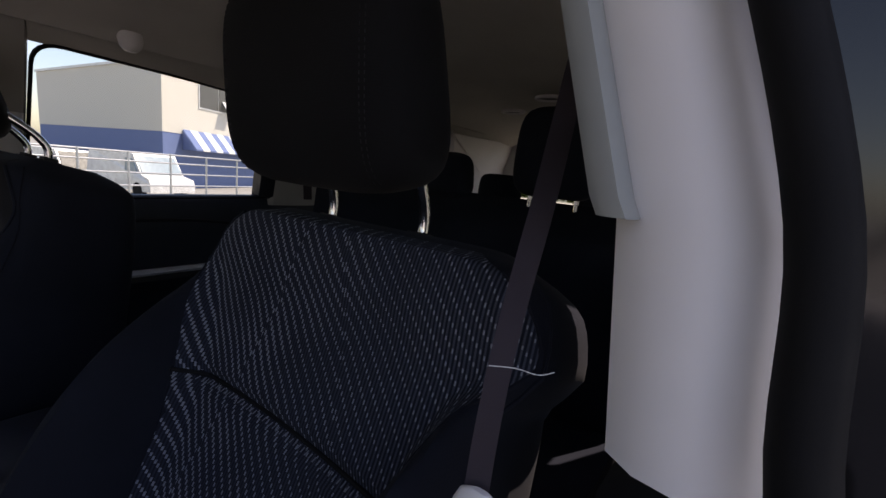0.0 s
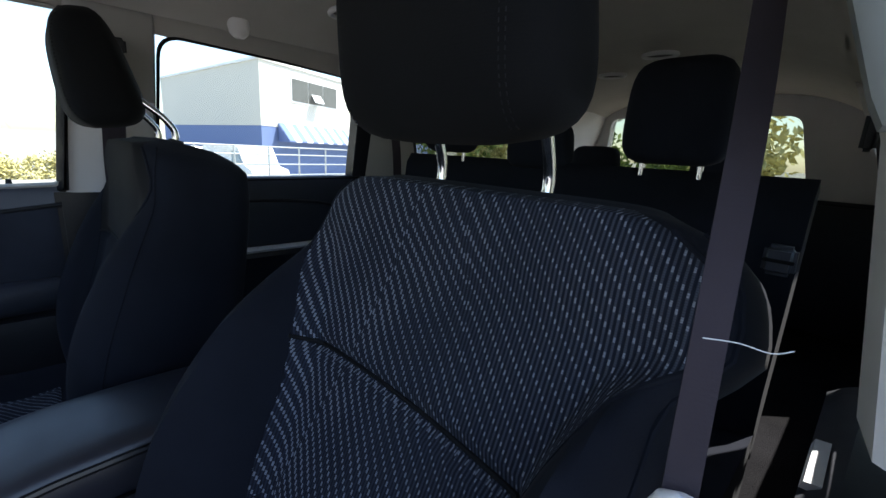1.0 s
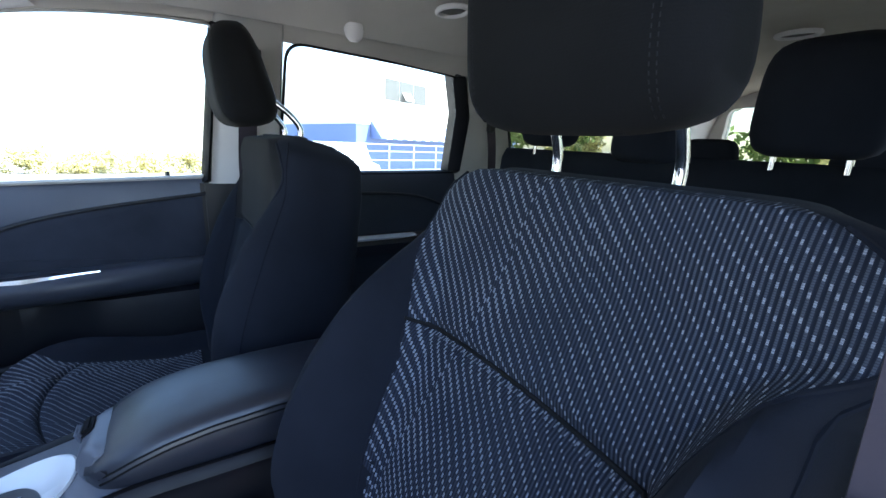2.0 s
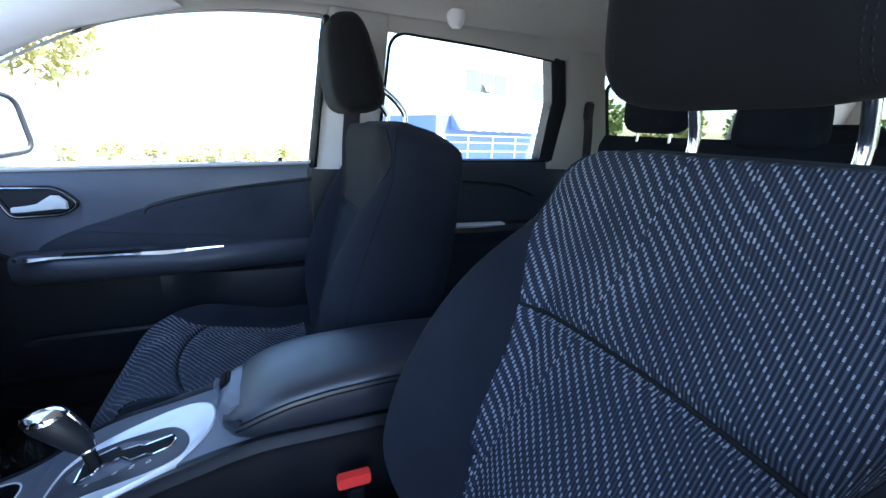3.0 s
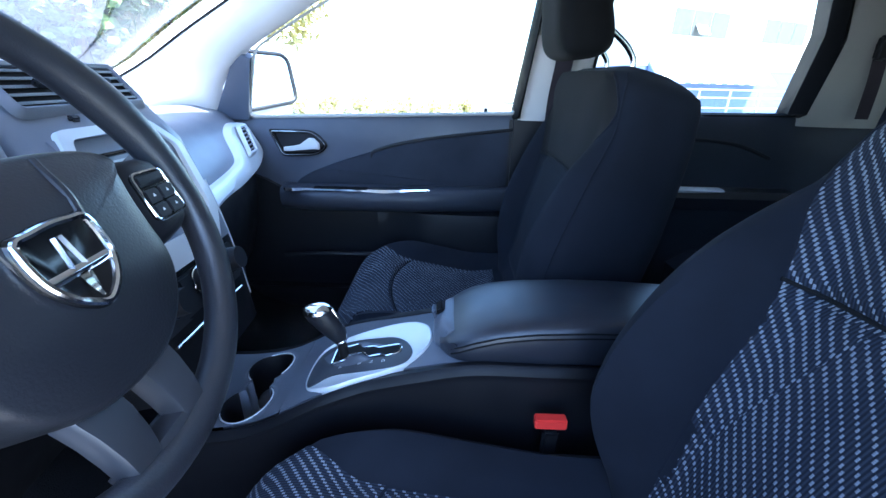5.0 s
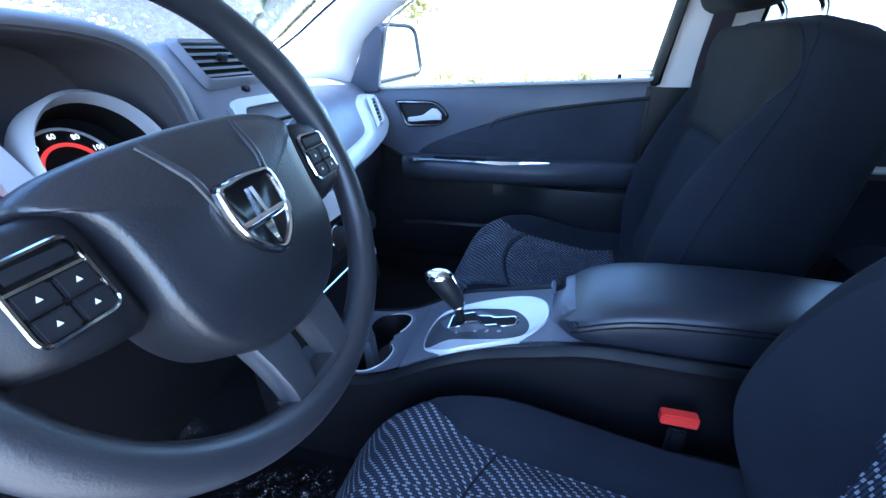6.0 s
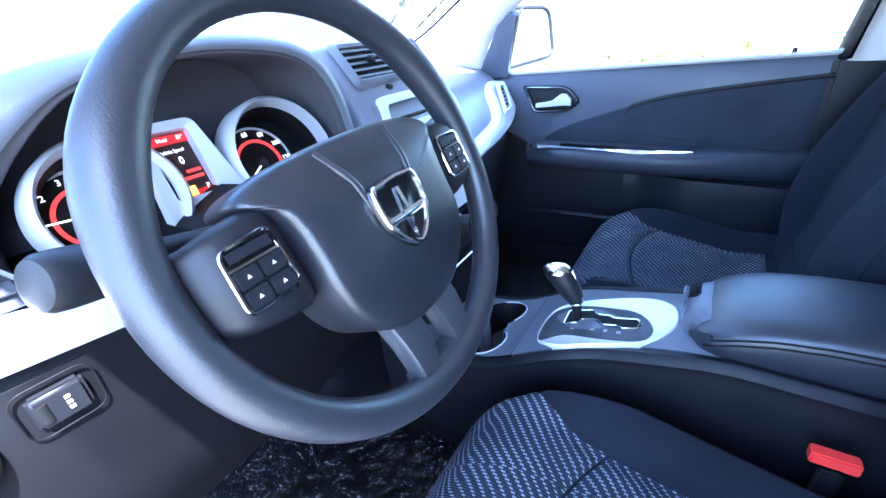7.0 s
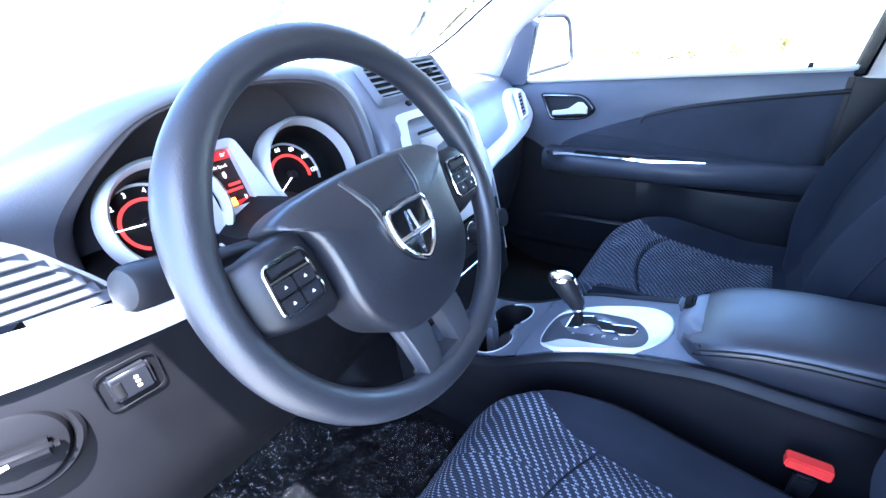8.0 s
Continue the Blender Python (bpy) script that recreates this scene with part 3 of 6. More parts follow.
    for sx_ in (post_mid - 0.0765, post_mid + 0.0765):
        p0 = tilt @ Vector((sx_, -0.07, 0.53))
        p1 = tilt @ Vector((sx_, -0.064, 0.600))
        p2 = lean @ Vector((sx_, -0.060, 0.035))
        p3 = lean @ Vector((sx_, -0.02, 0.07))
        part("post", tube(curve_pts([p0, p1, p1.lerp(p2, 0.45) + Vector((0, -0.006, 0.004)), p2, p3], 20), 0.0062, 12), CHROME, seat, "bright chrome post")
        q = tilt @ Vector((sx_, -0.066, 0.587))
        part("post_guide", block(q, (0.042, 0.03, 0.016), 0.005, 2, tilt.to_3x3()), BLACK, seat, "black plastic post guide")
    return seat


driver_seat = front_seat((-0.378, 0.136, 0.385), 21, 0.142, "dark navy cloth driver's seat with dashed woven inserts", (-0.055, 1.243), PATTERN, "dashed woven cloth insert", 0.0305, slim=0.34)
passenger_seat = front_seat((0.392, 0.228, 0.385), 13.8, 0.050, "dark navy cloth front passenger seat with a dashed woven cushion", (0.117, 1.243), SMOOTH, "plain smooth dark insert", 0.0, 0.03, 0.82)


def bench_restraint(at, w, h, label, group):
    ob = thing("head_restraint", label, "headrest", at, group)
    rings = []
    for z, k in [(h * (0.5 + 0.5 * math.sin(math.pi / 2 * v)), max(0.03, 1 - abs(math.sin(math.pi / 2 * v)) ** 3.6) ** (1 / 3.6)) for v in np.linspace(-1, 1, 15)]:
        ring = []
        for i in range(40):
            a = 2 * math.pi * i / 40
            ca, sa = math.cos(a), math.sin(a)
            ring.append((w / 2 * k ** 0.6 * (1 - 0.12 * z / h) * math.copysign(abs(ca) ** 0.55, ca), 0.05 * k * math.copysign(abs(sa) ** 0.7, sa) + 0.02 * z, z))
        rings.append(ring)
    part("pad", loft(rings), CLOTH, ob, "black cloth pad")
    for x in (-0.06, 0.06):
        part("post", rod(bmesh.new(), (x, 0, -0.10), (x, 0, 0.02), 0.006), CHROME, ob, "chrome post")
    return ob


def rear_bench(at, width, label):
    ob = thing("rear_bench", label, "seat", at, "rear seats")
    rings = []
    for x in np.linspace(-width / 2, width / 2, 17):
        e = 1 - 0.5 * smoothstep(width / 2 - 0.05, width / 2, abs(x))
        rings.append([(x, y * e + 0.0, z) for y, z in [(0.06, 0.30), (0.09, 0.42), (0.05, 0.62), (0.01, 0.79), (-0.03, 0.822), (-0.08, 0.80), (-0.06, 0.5), (-0.02, 0.25)]])
    part("backrest", loft(rings), CLOTH, ob, "black cloth bench back")
    rings = []
    for x in np.linspace(-width / 2, width / 2, 17):
        rings.append([(x, 0.02, 0.12), (x, 0.02, 0.33), (x, 0.2, 0.31), (x, 0.42, 0.34), (x, 0.48, 0.30), (x, 0.48, 0.14)])
    part("cushion", loft(rings), CLOTH, ob, "black cloth bench cushion")
    return ob


rear_bench((0.0, -0.76, 0.40), 1.14, "black cloth second-row bench seat")
for x, h in ((-0.318, 0.215), (0.365, 0.215)):
    bench_restraint((x, -0.775, 1.232), 0.225, h, "black cloth head restraint on the second-row bench", "second-row head restraints")
bench_restraint((0.03, -0.79, 1.20), 0.20, 0.13, "low black cloth centre head restraint on the second-row bench", "second-row head restraints")
rear_bench((0.0, -1.50, 0.36), 1.0, "black cloth third-row bench seat")
for x in (-0.24, 0.24):
    bench_restraint((x, -1.53, 1.16), 0.22, 0.13, "black cloth head restraint on the third-row bench", "third-row head restraints")


# ---- dashboard ----
dash = thing("dashboard", "dark soft-skinned dashboard with satin silver bands", "dashboard", (0, 1.0, 0.9))
dash_inv = Matrix.Translation((0, -1.0, -0.9))


def dpart(name, bm, mat, label="", parent=None, smooth=True):
    bmesh.ops.transform(bm, matrix=dash_inv, verts=bm.verts)
    return part(name, bm, mat, parent or dash, label, smooth)


def dash_prof(x):
    """The dashboard's cut at x: (y, z) from the windscreen over the pad and down the face."""
    r = smoothstep(0.10, 0.25, x)               # passenger pad
    m = 1 - smoothstep(0.12, 0.20, abs(x + 0.015))  # centre
    out = smoothstep(0.45, 0.72, abs(x))
    edge = 0.93 + 0.05 * out - 0.02 * m
    if x < -0.16:
        cl = smoothstep(-0.63, -0.57, x) * (1 - smoothstep(-0.2, -0.165, x))
        edge = 0.90 - 0.03 * smoothstep(-0.5, -0.7, x) + 0.13 * cl
    top = 1.105 + 0.05 * m + 0.02 * r * (1 - out) - 0.02 * out
    if x < -0.16:
        top = 1.10 + 0.02 * smoothstep(-0.6, -0.3, x)
    face = 1.0 + 0.01 * r - 0.02 * out
    old = [(1.55, 1.03), (1.38, 1.07), (1.22, top - 0.005), (1.08, top), (edge + 0.03, top - 0.012), (edge - 0.005, top - 0.045),
            (edge - 0.02, face), (edge - 0.005, 0.94), (edge + 0.04, 0.90)]
    yb = 0.915 + 0.2 * (x - 0.42)
    far = [(1.55, 1.03), (1.38, 1.07), (1.26, 1.10), (1.17, 1.106), (yb + 0.16, 1.099), (yb + 0.10, 1.078), (yb + 0.05, 1.02), (yb + 0.014, 0.955), (yb + 0.04, 0.895)]
    q = smoothstep(0.10, 0.17, x)
    line = curve_pts([(a + (c - a) * q, b + (d - b) * q, 0) for (a, b), (c, d) in zip(old, far)], 40)
    return [(p.x, p.y) for p in line] + [(1.3, 0.86), (1.5, 0.9)]


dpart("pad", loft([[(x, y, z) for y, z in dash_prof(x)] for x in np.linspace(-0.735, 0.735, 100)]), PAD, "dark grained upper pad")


# lower panels: knee panel at the driver's side, glove box at the passenger's
def lower(x0, x1, front, name, label, mat, z1=0.93, z0=0.60):
    rings = []
    for x in np.linspace(x0, x1, 16):
        f = front(x)
        rings.append([(x, f + 0.015, z1), (x, f, z1 - 0.02), (x, f + 0.012, (z0 + z1) / 2), (x, f + 0.05, z0 + 0.03), (x, f + 0.09, z0), (x, 1.3, z0 + 0.02), (x, 1.35, z1)])
    return dpart(name, loft(rings), mat, label)


# near-black knee panel: the shade below the dash is in its colour
lower(-0.735, -0.17, lambda x: 0.775 + 0.02 * smoothstep(-0.4, -0.2, x) + 0.025 * smoothstep(-0.6, -0.735, x), "knee_panel", "lower panel under the steering column, near-black for its shade", MATTE, 1.045, 0.74)
lower(0.14, 0.72, lambda x: 0.945 + 0.2 * (x - 0.42), "glove_box", "black glove box", BLACK, 0.905, 0.60)

# cluster hood
inner = [(-0.552, 1.03), (-0.547, 1.09), (-0.530, 1.135), (-0.502, 1.170), (-0.464, 1.193), (-0.41, 1.204), (-0.33, 1.207), (-0.245, 1.192), (-0.205, 1.15), (-0.185, 1.08), (-0.18, 1.02)]
outer = [(-0.70, 1.03), (-0.672, 1.10), (-0.618, 1.156), (-0.560, 1.190), (-0.500, 1.210), (-0.43, 1.222), (-0.34, 1.228), (-0.24, 1.217), (-0.175, 1.185), (-0.145, 1.10), (-0.14, 1.02)]
ic = [Vector((p[0], 0, p[1])) for p in curve_pts([(x, z, 0) for x, z in inner], 40)]
oc = [Vector((p[0], 0, p[1])) for p in curve_pts([(x, z, 0) for x, z in outer], 40)]


def arch(y, k, grow_, lift):
    """The hood's arch at depth y: k 0 is the inner line, 1 the outer."""
    return [Vector((a.x + (b.x - a.x) * k, y + 0.07 * lift * (1 - smoothstep(1.07, 1.18, a.z)) * smoothstep(-0.3, -0.45, a.x), a.z + (b.z - a.z) * k + grow_)) for a, b in zip(ic, oc)]


rings = [arch(1.0, 0.0, 0, 0), arch(0.875, 0.0, 0, 1), arch(0.858, 0.12, 0.002, 1), arch(0.853, 0.35, 0.004, 1), arch(0.866, 0.7, 0.004, 0.7), arch(0.90, 1.0, 0.0, 0.3), arch(1.0, 1.06, -0.01, 0), arch(1.15, 1.0, -0.06, 0), arch(1.28, 0.9, -0.12, 0)]
cols_ = [curve_pts([r[i] for r in rings], 40) for i in range(len(rings[0]))]
lip = len(cols_[0]) * 11 // 40
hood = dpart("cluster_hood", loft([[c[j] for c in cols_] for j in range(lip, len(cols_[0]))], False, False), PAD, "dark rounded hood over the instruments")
# same surface as the hood, coloured darker where it is shaded
dpart("hood_inside", loft([[c[j] for c in cols_] for j in range(lip + 1)], False, False), HOODSKIN, "inside of the hood, darkened for its shade", hood)
# the dash silver again, darkened for the shade under the hood
CLUSTER = grained("shaded_cluster_silver", (0.56, 0.57, 0.61), 0.4, 900, 0.03, 0.04, 0.2)
FACE = Matrix.Translation((-0.374, 0.895, 1.095)) @ Matrix.Rotation(radians(-22), 4, "X")   # x right, y into the dash, z up the face


def fp(x, z, d=0.0):
    return FACE @ Vector((x, d, z))


dpart("instrument_backing", slab([(p.x, 0.992, p.z) for p in ic] + [(-0.18, 0.992, 0.96), (-0.552, 0.992, 0.96)], 0.01), HOODSKIN, "instrument backing in the hood's shaded colour")


def ringed(cx, cz, r0, r1, d0, d1, n=48):
    """A round bezel: inner radius r0 at depth d0, lip r1 at d1."""
    prof = [(r0, d0), (r0 + 0.002, d1 + 0.006), ((r0 + r1) / 2, d1), (r1, d1 + 0.006), (r1 + 0.002, d0)]
    rings = []
    for k in range(n + 1):
        a = 2 * math.pi * k / n
        rings.append([fp(cx + r * math.cos(a), cz + r * math.sin(a), d) for r, d in prof])
    bm = loft(rings, False, True)
    bmesh.ops.remove_doubles(bm, verts=bm.verts, dist=1e-5)
    return bm


NEEDLE = glow("needle_white", (0.9, 0.9, 0.88), 0.5)
REDRING = glow("red_dial_ring", (0.8, 0.05, 0.04), 0.12)
REDLIT = glow("red_lit_screen", (0.6, 0.02, 0.02), 0.05)
WHITELIT = glow("white_lit_print", (0.9, 0.88, 0.85), 0.3)
AMBER = glow("amber_lit_symbol", (1.0, 0.45, 0.03), 0.5)
DARKLIT = glow("dark_screen", (0.010, 0.003, 0.003), 0.1)
OFFLENS = grained("dark_dial_face", (0.009, 0.009, 0.010), 0.6, 300, 0)


def flat_arc(cx, cz, r0, r1, a0, a1, d, n=36):
    rows = []
    for k in range(n + 1):
        a = radians(a0 + (a1 - a0) * k / n)
        rows.append([fp(cx + r * math.cos(a), cz + r * math.sin(a), dd) for r, dd in ((r0, d), (r1, d), (r1, d + 0.002), (r0, d + 0.002))])
    return loft(rows, True, True)


def text_mesh(body, size, place):
    """Raised lettering: place maps (x, y) of the text, centred, to a point."""
    cu = bpy.data.curves.new("t", "FONT")
    cu.body, cu.size, cu.align_x, cu.align_y, cu.resolution_u = body, size, "CENTER", "CENTER", 2
    ob = bpy.data.objects.new("t", cu)
    scene.collection.objects.link(ob)
    dg = bpy.context.evaluated_depsgraph_get()
    me = bpy.data.meshes.new_from_object(ob.evaluated_get(dg))
    bm = bmesh.new()
    bm.from_mesh(me)
    bpy.data.objects.remove(ob)
    bpy.data.curves.remove(cu)
    bpy.data.meshes.remove(me)
    for v in bm.verts:
        v.co = place(v.co.x, v.co.y)
    return bm


def dial(cx, cz, r, numbers, needle, redr):
    g = dpart("gauge", ringed(cx, cz, r + 0.001, r + 0.011, 0.016, -0.022), CLUSTER, "round gauge with a silver bezel")
    dpart("gauge_well", loft([[fp(cx + q * math.cos(t), cz + q * math.sin(t), d) for q, d in ((r + 0.003, -0.008), (r - 0.003, 0.034), (r, 0.04), (r + 0.006, 0.0))] for t in np.linspace(0, 2 * math.pi, 49)], False, True), OFFLENS, "black inner wall of the gauge", g)
    dpart("dial_face", flat_arc(cx, cz, 0.0005, r - 0.002, 0, 360, 0.032), OFFLENS, "dark dial face", g)
    cx, cz = cx - 0.012, cz + 0.008
    dpart("dial_ring", flat_arc(cx, cz - 0.006, redr - 0.002, redr + 0.0018, -15, 245, 0.0285), REDRING, "red lit dial ring", g)
    dpart("scale_ring", flat_arc(cx, cz - 0.006, redr + 0.0155, redr + 0.0185, -20, 235, 0.029), SILVER, "thin silver scale ring", g)
    for txt, a in numbers:
        a = radians(a)
        ox, oz = cx + (redr + 0.0095) * math.cos(a), cz - 0.006 + (redr + 0.0095) * math.sin(a)
        dpart("numeral", text_mesh(txt, 0.0085, lambda x, y, ox=ox, oz=oz: fp(ox + x, oz + y, 0.0285)), WHITELIT, "white numeral", g, False)
    a = radians(needle)
    dpart("needle", tube([fp(cx, cz - 0.006, 0.024), fp(cx + (redr + 0.010) * math.cos(a), cz - 0.006 + (redr + 0.010) * math.sin(a), 0.024)], [0.0010, 0.0005], 8), NEEDLE, "white needle", g)
    dpart("needle_hub", loft([[fp(cx + q * math.cos(t), cz - 0.006 + q * math.sin(t), d) for t in np.linspace(0, 2 * math.pi, 20, endpoint=False)] for q, d in ((0.008, 0.031), (0.008, 0.025), (0.005, 0.022))]), BLACK, "black hub", g)
    return g


rev = dial(-0.0965, -0.0095, 0.054, [(str(k), 166 - 31 * (k - 1)) for k in range(0, 8)], 175, 0.029)
spd = dial(0.100, -0.013, 0.063, [(t, 160.5 - 32.5 * k) for k, t in enumerate(("20", "40", "60", "80", "100", "120"))], 210, 0.031)
dpart("numeral", text_mesh("C", 0.009, lambda x, y: fp(-0.0975 + x, -0.0475 + y, 0.0285)), WHITELIT, "white numeral", rev, False)
dpart("temperature_arc", flat_arc(-0.0935, -0.0925, 0.044, 0.0455, 60, 120, 0.0285), WHITELIT, "thin temperature scale", rev)
# silver binnacle frame round the middle screen
SX, SZ = -0.022, 0.010        # the screen's middle on the face
sw, sh = 0.0235, 0.036
so = poly_loop([fp(SX - 0.047, -0.082, -0.010), fp(SX - 0.031, 0.055, -0.004), fp(SX + 0.031, 0.055, -0.004), fp(SX + 0.060, -0.082, -0.010)], 0.010)
si = poly_loop([fp(SX - sw, SZ - sh, 0.0), fp(SX - sw, SZ + sh, 0.0), fp(SX + sw, SZ + sh, 0.0), fp(SX + sw, SZ - sh, 0.0)], 0.004)
scr = dpart("screen_frame", wall_with_hole(so, si, 0.016), CLUSTER, "satin silver frame round the screen")
dpart("screen", slab([fp(SX - sw - 0.002, SZ - sh - 0.002, 0.006), fp(SX + sw + 0.002, SZ - sh - 0.002, 0.006), fp(SX + sw + 0.002, SZ + sh + 0.002, 0.006), fp(SX - sw - 0.002, SZ + sh + 0.002, 0.006)], 0.004), DARKLIT, "small lit driver display", scr)


def on_screen(x0, x1, z0, z1, d=0.0015):
    return slab([fp(SX + x0, SZ + z0, d), fp(SX + x1, SZ + z0, d), fp(SX + x1, SZ + z1, d), fp(SX + x0, SZ + z1, d)], 0.0008)


for z0, z1 in ((0.0245, 0.0345), (-0.0345, -0.0285)):
    dpart("red_bar", on_screen(-sw, sw, z0, z1, 0.003), REDLIT, "red lit bar", scr)
for txt, x, z, size in (("Vehicle Speed", 0.0, 0.0165, 0.0055), ("0", 0.005, 0.005, 0.012), ("P", 0.018, -0.028, 0.008), ("14 mi", -0.004, 0.0295, 0.006), ("81°", 0.0155, 0.0295, 0.006)):
    dpart("lettering", text_mesh(txt, size, lambda a, b, x=x, z=z: fp(SX + x + a * 0.85, SZ + z + b, 0.0010)), WHITELIT, "lit lettering", scr, False)
for x0, x1, z0, z1 in ((0.004, 0.020, -0.006, -0.0095), (-0.018, 0.020, -0.013, -0.0165)):
    dpart("small_print", on_screen(x0, x1, z1, z0), REDRING, "unreadable red print", scr)
dpart("fuel_symbol", on_screen(-0.007, 0.004, -0.0335, -0.0235), AMBER, "amber fuel warning", scr)
# steering column shroud
dpart("column_shroud", loft([[(x * w - 0.37, y, z0 + z * h) for x, z in [(-1, -0.6), (-0.8, 0.7), (0, 1), (0.8, 0.7), (1, -0.6), (0.6, -1), (-0.6, -1)]] for y, w, h, z0 in ((0.95, 0.09, 0.075, 1.0), (0.82, 0.085, 0.07, 1.01), (0.74, 0.07, 0.055, 1.045))]), MATTE, "black steering column shroud")


# ---- vents ----
def vent(name, M, w, h, slats, frame_mat, tab=True, skew=0.0, parent=None):
    """An air outlet: M takes x across, z up, y into the dash."""
    def P(x, z, d):
        return M @ Vector((x + skew * z, d, z))
    o = poly_loop([P(-w / 2 - 0.006, -h / 2 - 0.006, 0), P(-w / 2 - 0.006, h / 2 + 0.006, 0), P(w / 2 + 0.006, h / 2 + 0.006, 0), P(w / 2 + 0.006, -h / 2 - 0.006, 0)], 0.008, 4)
    i = poly_loop([P(-w / 2, -h / 2, 0.0), P(-w / 2, h / 2, 0.0), P(w / 2, h / 2, 0.0), P(w / 2, -h / 2, 0.0)], 0.006, 4)
    base = poly_loop([P(-w / 2 - 0.013, -h / 2 - 0.013, 0.007), P(-w / 2 - 0.013, h / 2 + 0.013, 0.007), P(w / 2 + 0.013, h / 2 + 0.013, 0.007), P(w / 2 + 0.013, -h / 2 - 0.013, 0.007)], 0.012, 4)
    lip_ = [p.lerp(q, 0.35) + (M.to_3x3() @ Vector((0, -0.003, 0))) for p, q in zip(o, i)]
    back_ = [q + (M.to_3x3() @ Vector((0, 0.004, 0))) for q in i]
    v = dpart(name, loft([base, [p + (M.to_3x3() @ Vector((0, -0.0015, 0))) for p in o], lip_, i, back_], False), frame_mat, "air vent frame")
    dpart("duct", slab([P(-w / 2 - 0.003, -h / 2 - 0.003, 0.0045), P(-w / 2 - 0.003, h / 2 + 0.003, 0.0045), P(w / 2 + 0.003, h / 2 + 0.003, 0.0045), P(w / 2 + 0.003, -h / 2 - 0.003, 0.0045)], 0.001), RUBBER, "dark duct", v)
    for k in range(slats):
        z = -h / 2 + h * (k + 0.5) / slats
        dpart("slat", slab([P(-w / 2, z - 0.001, 0.0005), P(w / 2, z - 0.001, 0.0005), P(w / 2, z + 0.001, 0.004), P(-w / 2, z + 0.001, 0.004)], 0.0032), PAD, "", v)
    if tab:
        dpart("tab", block(M @ Vector((0.0, -0.004, 0)), (0.018, 0.012, 0.010), 0.003, 2, M.to_3x3()), BLACK, "small thumb tab", v)
    return v


# ---- centre stack ----
STK = Matrix.Translation((-0.015, 0.89, 1.13)) @ Matrix.Rotation(radians(-40), 4, "X")
STL = Matrix.Translation(STK @ Vector((0, 0, -0.05))) @ Matrix.Rotation(radians(-17), 4, "X") @ Matrix.Translation((0, 0, 0.05))


def sp(x, z, d=0.0):
    """A point of the stack's face: reclined above, steeper below the disc slot."""
    return (STL @ Vector((x, d, z))).lerp(STK @ Vector((x, d, z)), smoothstep(-0.085, -0.015, z))


def stack_ring(z, e, w):
    """The centre stack's cut at height z: a softly crowned face with rounded sides."""
    half = [(w * 0.35, -0.017), (w * 0.7, -0.0145), (w * 0.86, -0.012), (w * 0.95, -0.007), (w * 0.99, 0.004), (w, 0.03)]
    mid = 0.007
    return [sp(mid - a, z, d + e) for a, d in half[::-1]] + [sp(mid + a, z, d + e) for a, d in half] + [sp(mid + w, z, 0.14), sp(mid - w, z, 0.14)]


dpart("centre_panel", loft([stack_ring(*q) for q in ((0.102, 0.075, 0.115), (0.101, 0.05, 0.122), (0.099, 0.03, 0.127), (0.095, 0.014, 0.130), (0.089, 0.006, 0.132), (0.08, 0.002, 0.134), (0.05, 0.0, 0.136), (0.0, 0.0, 0.138), (-0.03, 0.0, 0.14), (-0.05, 0.0, 0.142), (-0.07, 0.0, 0.143), (-0.1, 0.0, 0.146), (-0.17, 0.0, 0.148), (-0.232, 0.0, 0.147))]), PAD, "dark centre stack")
dpart("lower_panel", loft([stack_ring(*q) for q in ((-0.230, 0.001, 0.1455), (-0.30, 0.004, 0.140), (-0.40, 0.013, 0.128))]), MATTE, "black lower centre stack")
for x, w_ in ((-0.042, 0.098), (0.064, 0.084)):
    vent("centre_vent", STK @ Matrix.Translation((x, -0.0230, 0.045)), w_, 0.058, 5, PAD)
dpart("hazard_button", block(sp(-0.035, -0.003, -0.018), (0.016, 0.008, 0.010), 0.003, 2, STK.to_3x3()), BLACK, "small hazard button")
bez = dpart("radio_bezel", wall_with_hole(poly_loop([sp(-0.075, -0.232, -0.018), sp(-0.110, -0.175, -0.018), sp(-0.104, -0.06, -0.018), sp(-0.086, -0.018, -0.018), sp(0.080, -0.018, -0.018), sp(0.112, -0.06, -0.018), sp(0.126, -0.175, -0.018), sp(0.09, -0.232, -0.018)], 0.012, 4), poly_loop([sp(-0.070, -0.190, -0.018), sp(-0.095, -0.165, -0.018), sp(-0.092, -0.062, -0.018), sp(-0.076, -0.032, -0.018), sp(0.071, -0.032, -0.018), sp(0.098, -0.062, -0.018), sp(0.108, -0.165, -0.018), sp(0.084, -0.190, -0.018)], 0.008, 4), 0.012), SILVER, "silver radio surround")
dpart("radio_face", loft([[sp(-0.1, z, -0.0165), sp(0.11, z, -0.0165), sp(0.11, z, 0.0), sp(-0.1, z, 0.0)] for z in np.linspace(-0.028, -0.194, 20)]), PAD, "dark radio face", bez)
# pale base colour stands for what the radio glass reflects
dpart("radio_screen", loft([[sp(-0.06 - 0.3 * (z + 0.06), z, -0.0205), sp(0.075, z, -0.0205), sp(0.075, z, -0.012), sp(-0.06, z, -0.012)] for z in np.linspace(-0.064, -0.098, 5)]), grained("radio_painted_reflection", (0.55, 0.57, 0.6), 0.15, 300, 0), "radio strip with its reflection painted pale", bez)
dpart("disc_slot", block(sp(0.01, -0.056, -0.018), (0.14, 0.006, 0.005), 0.001, 1, STK.to_3x3()), GLOSS, "disc slot", bez)
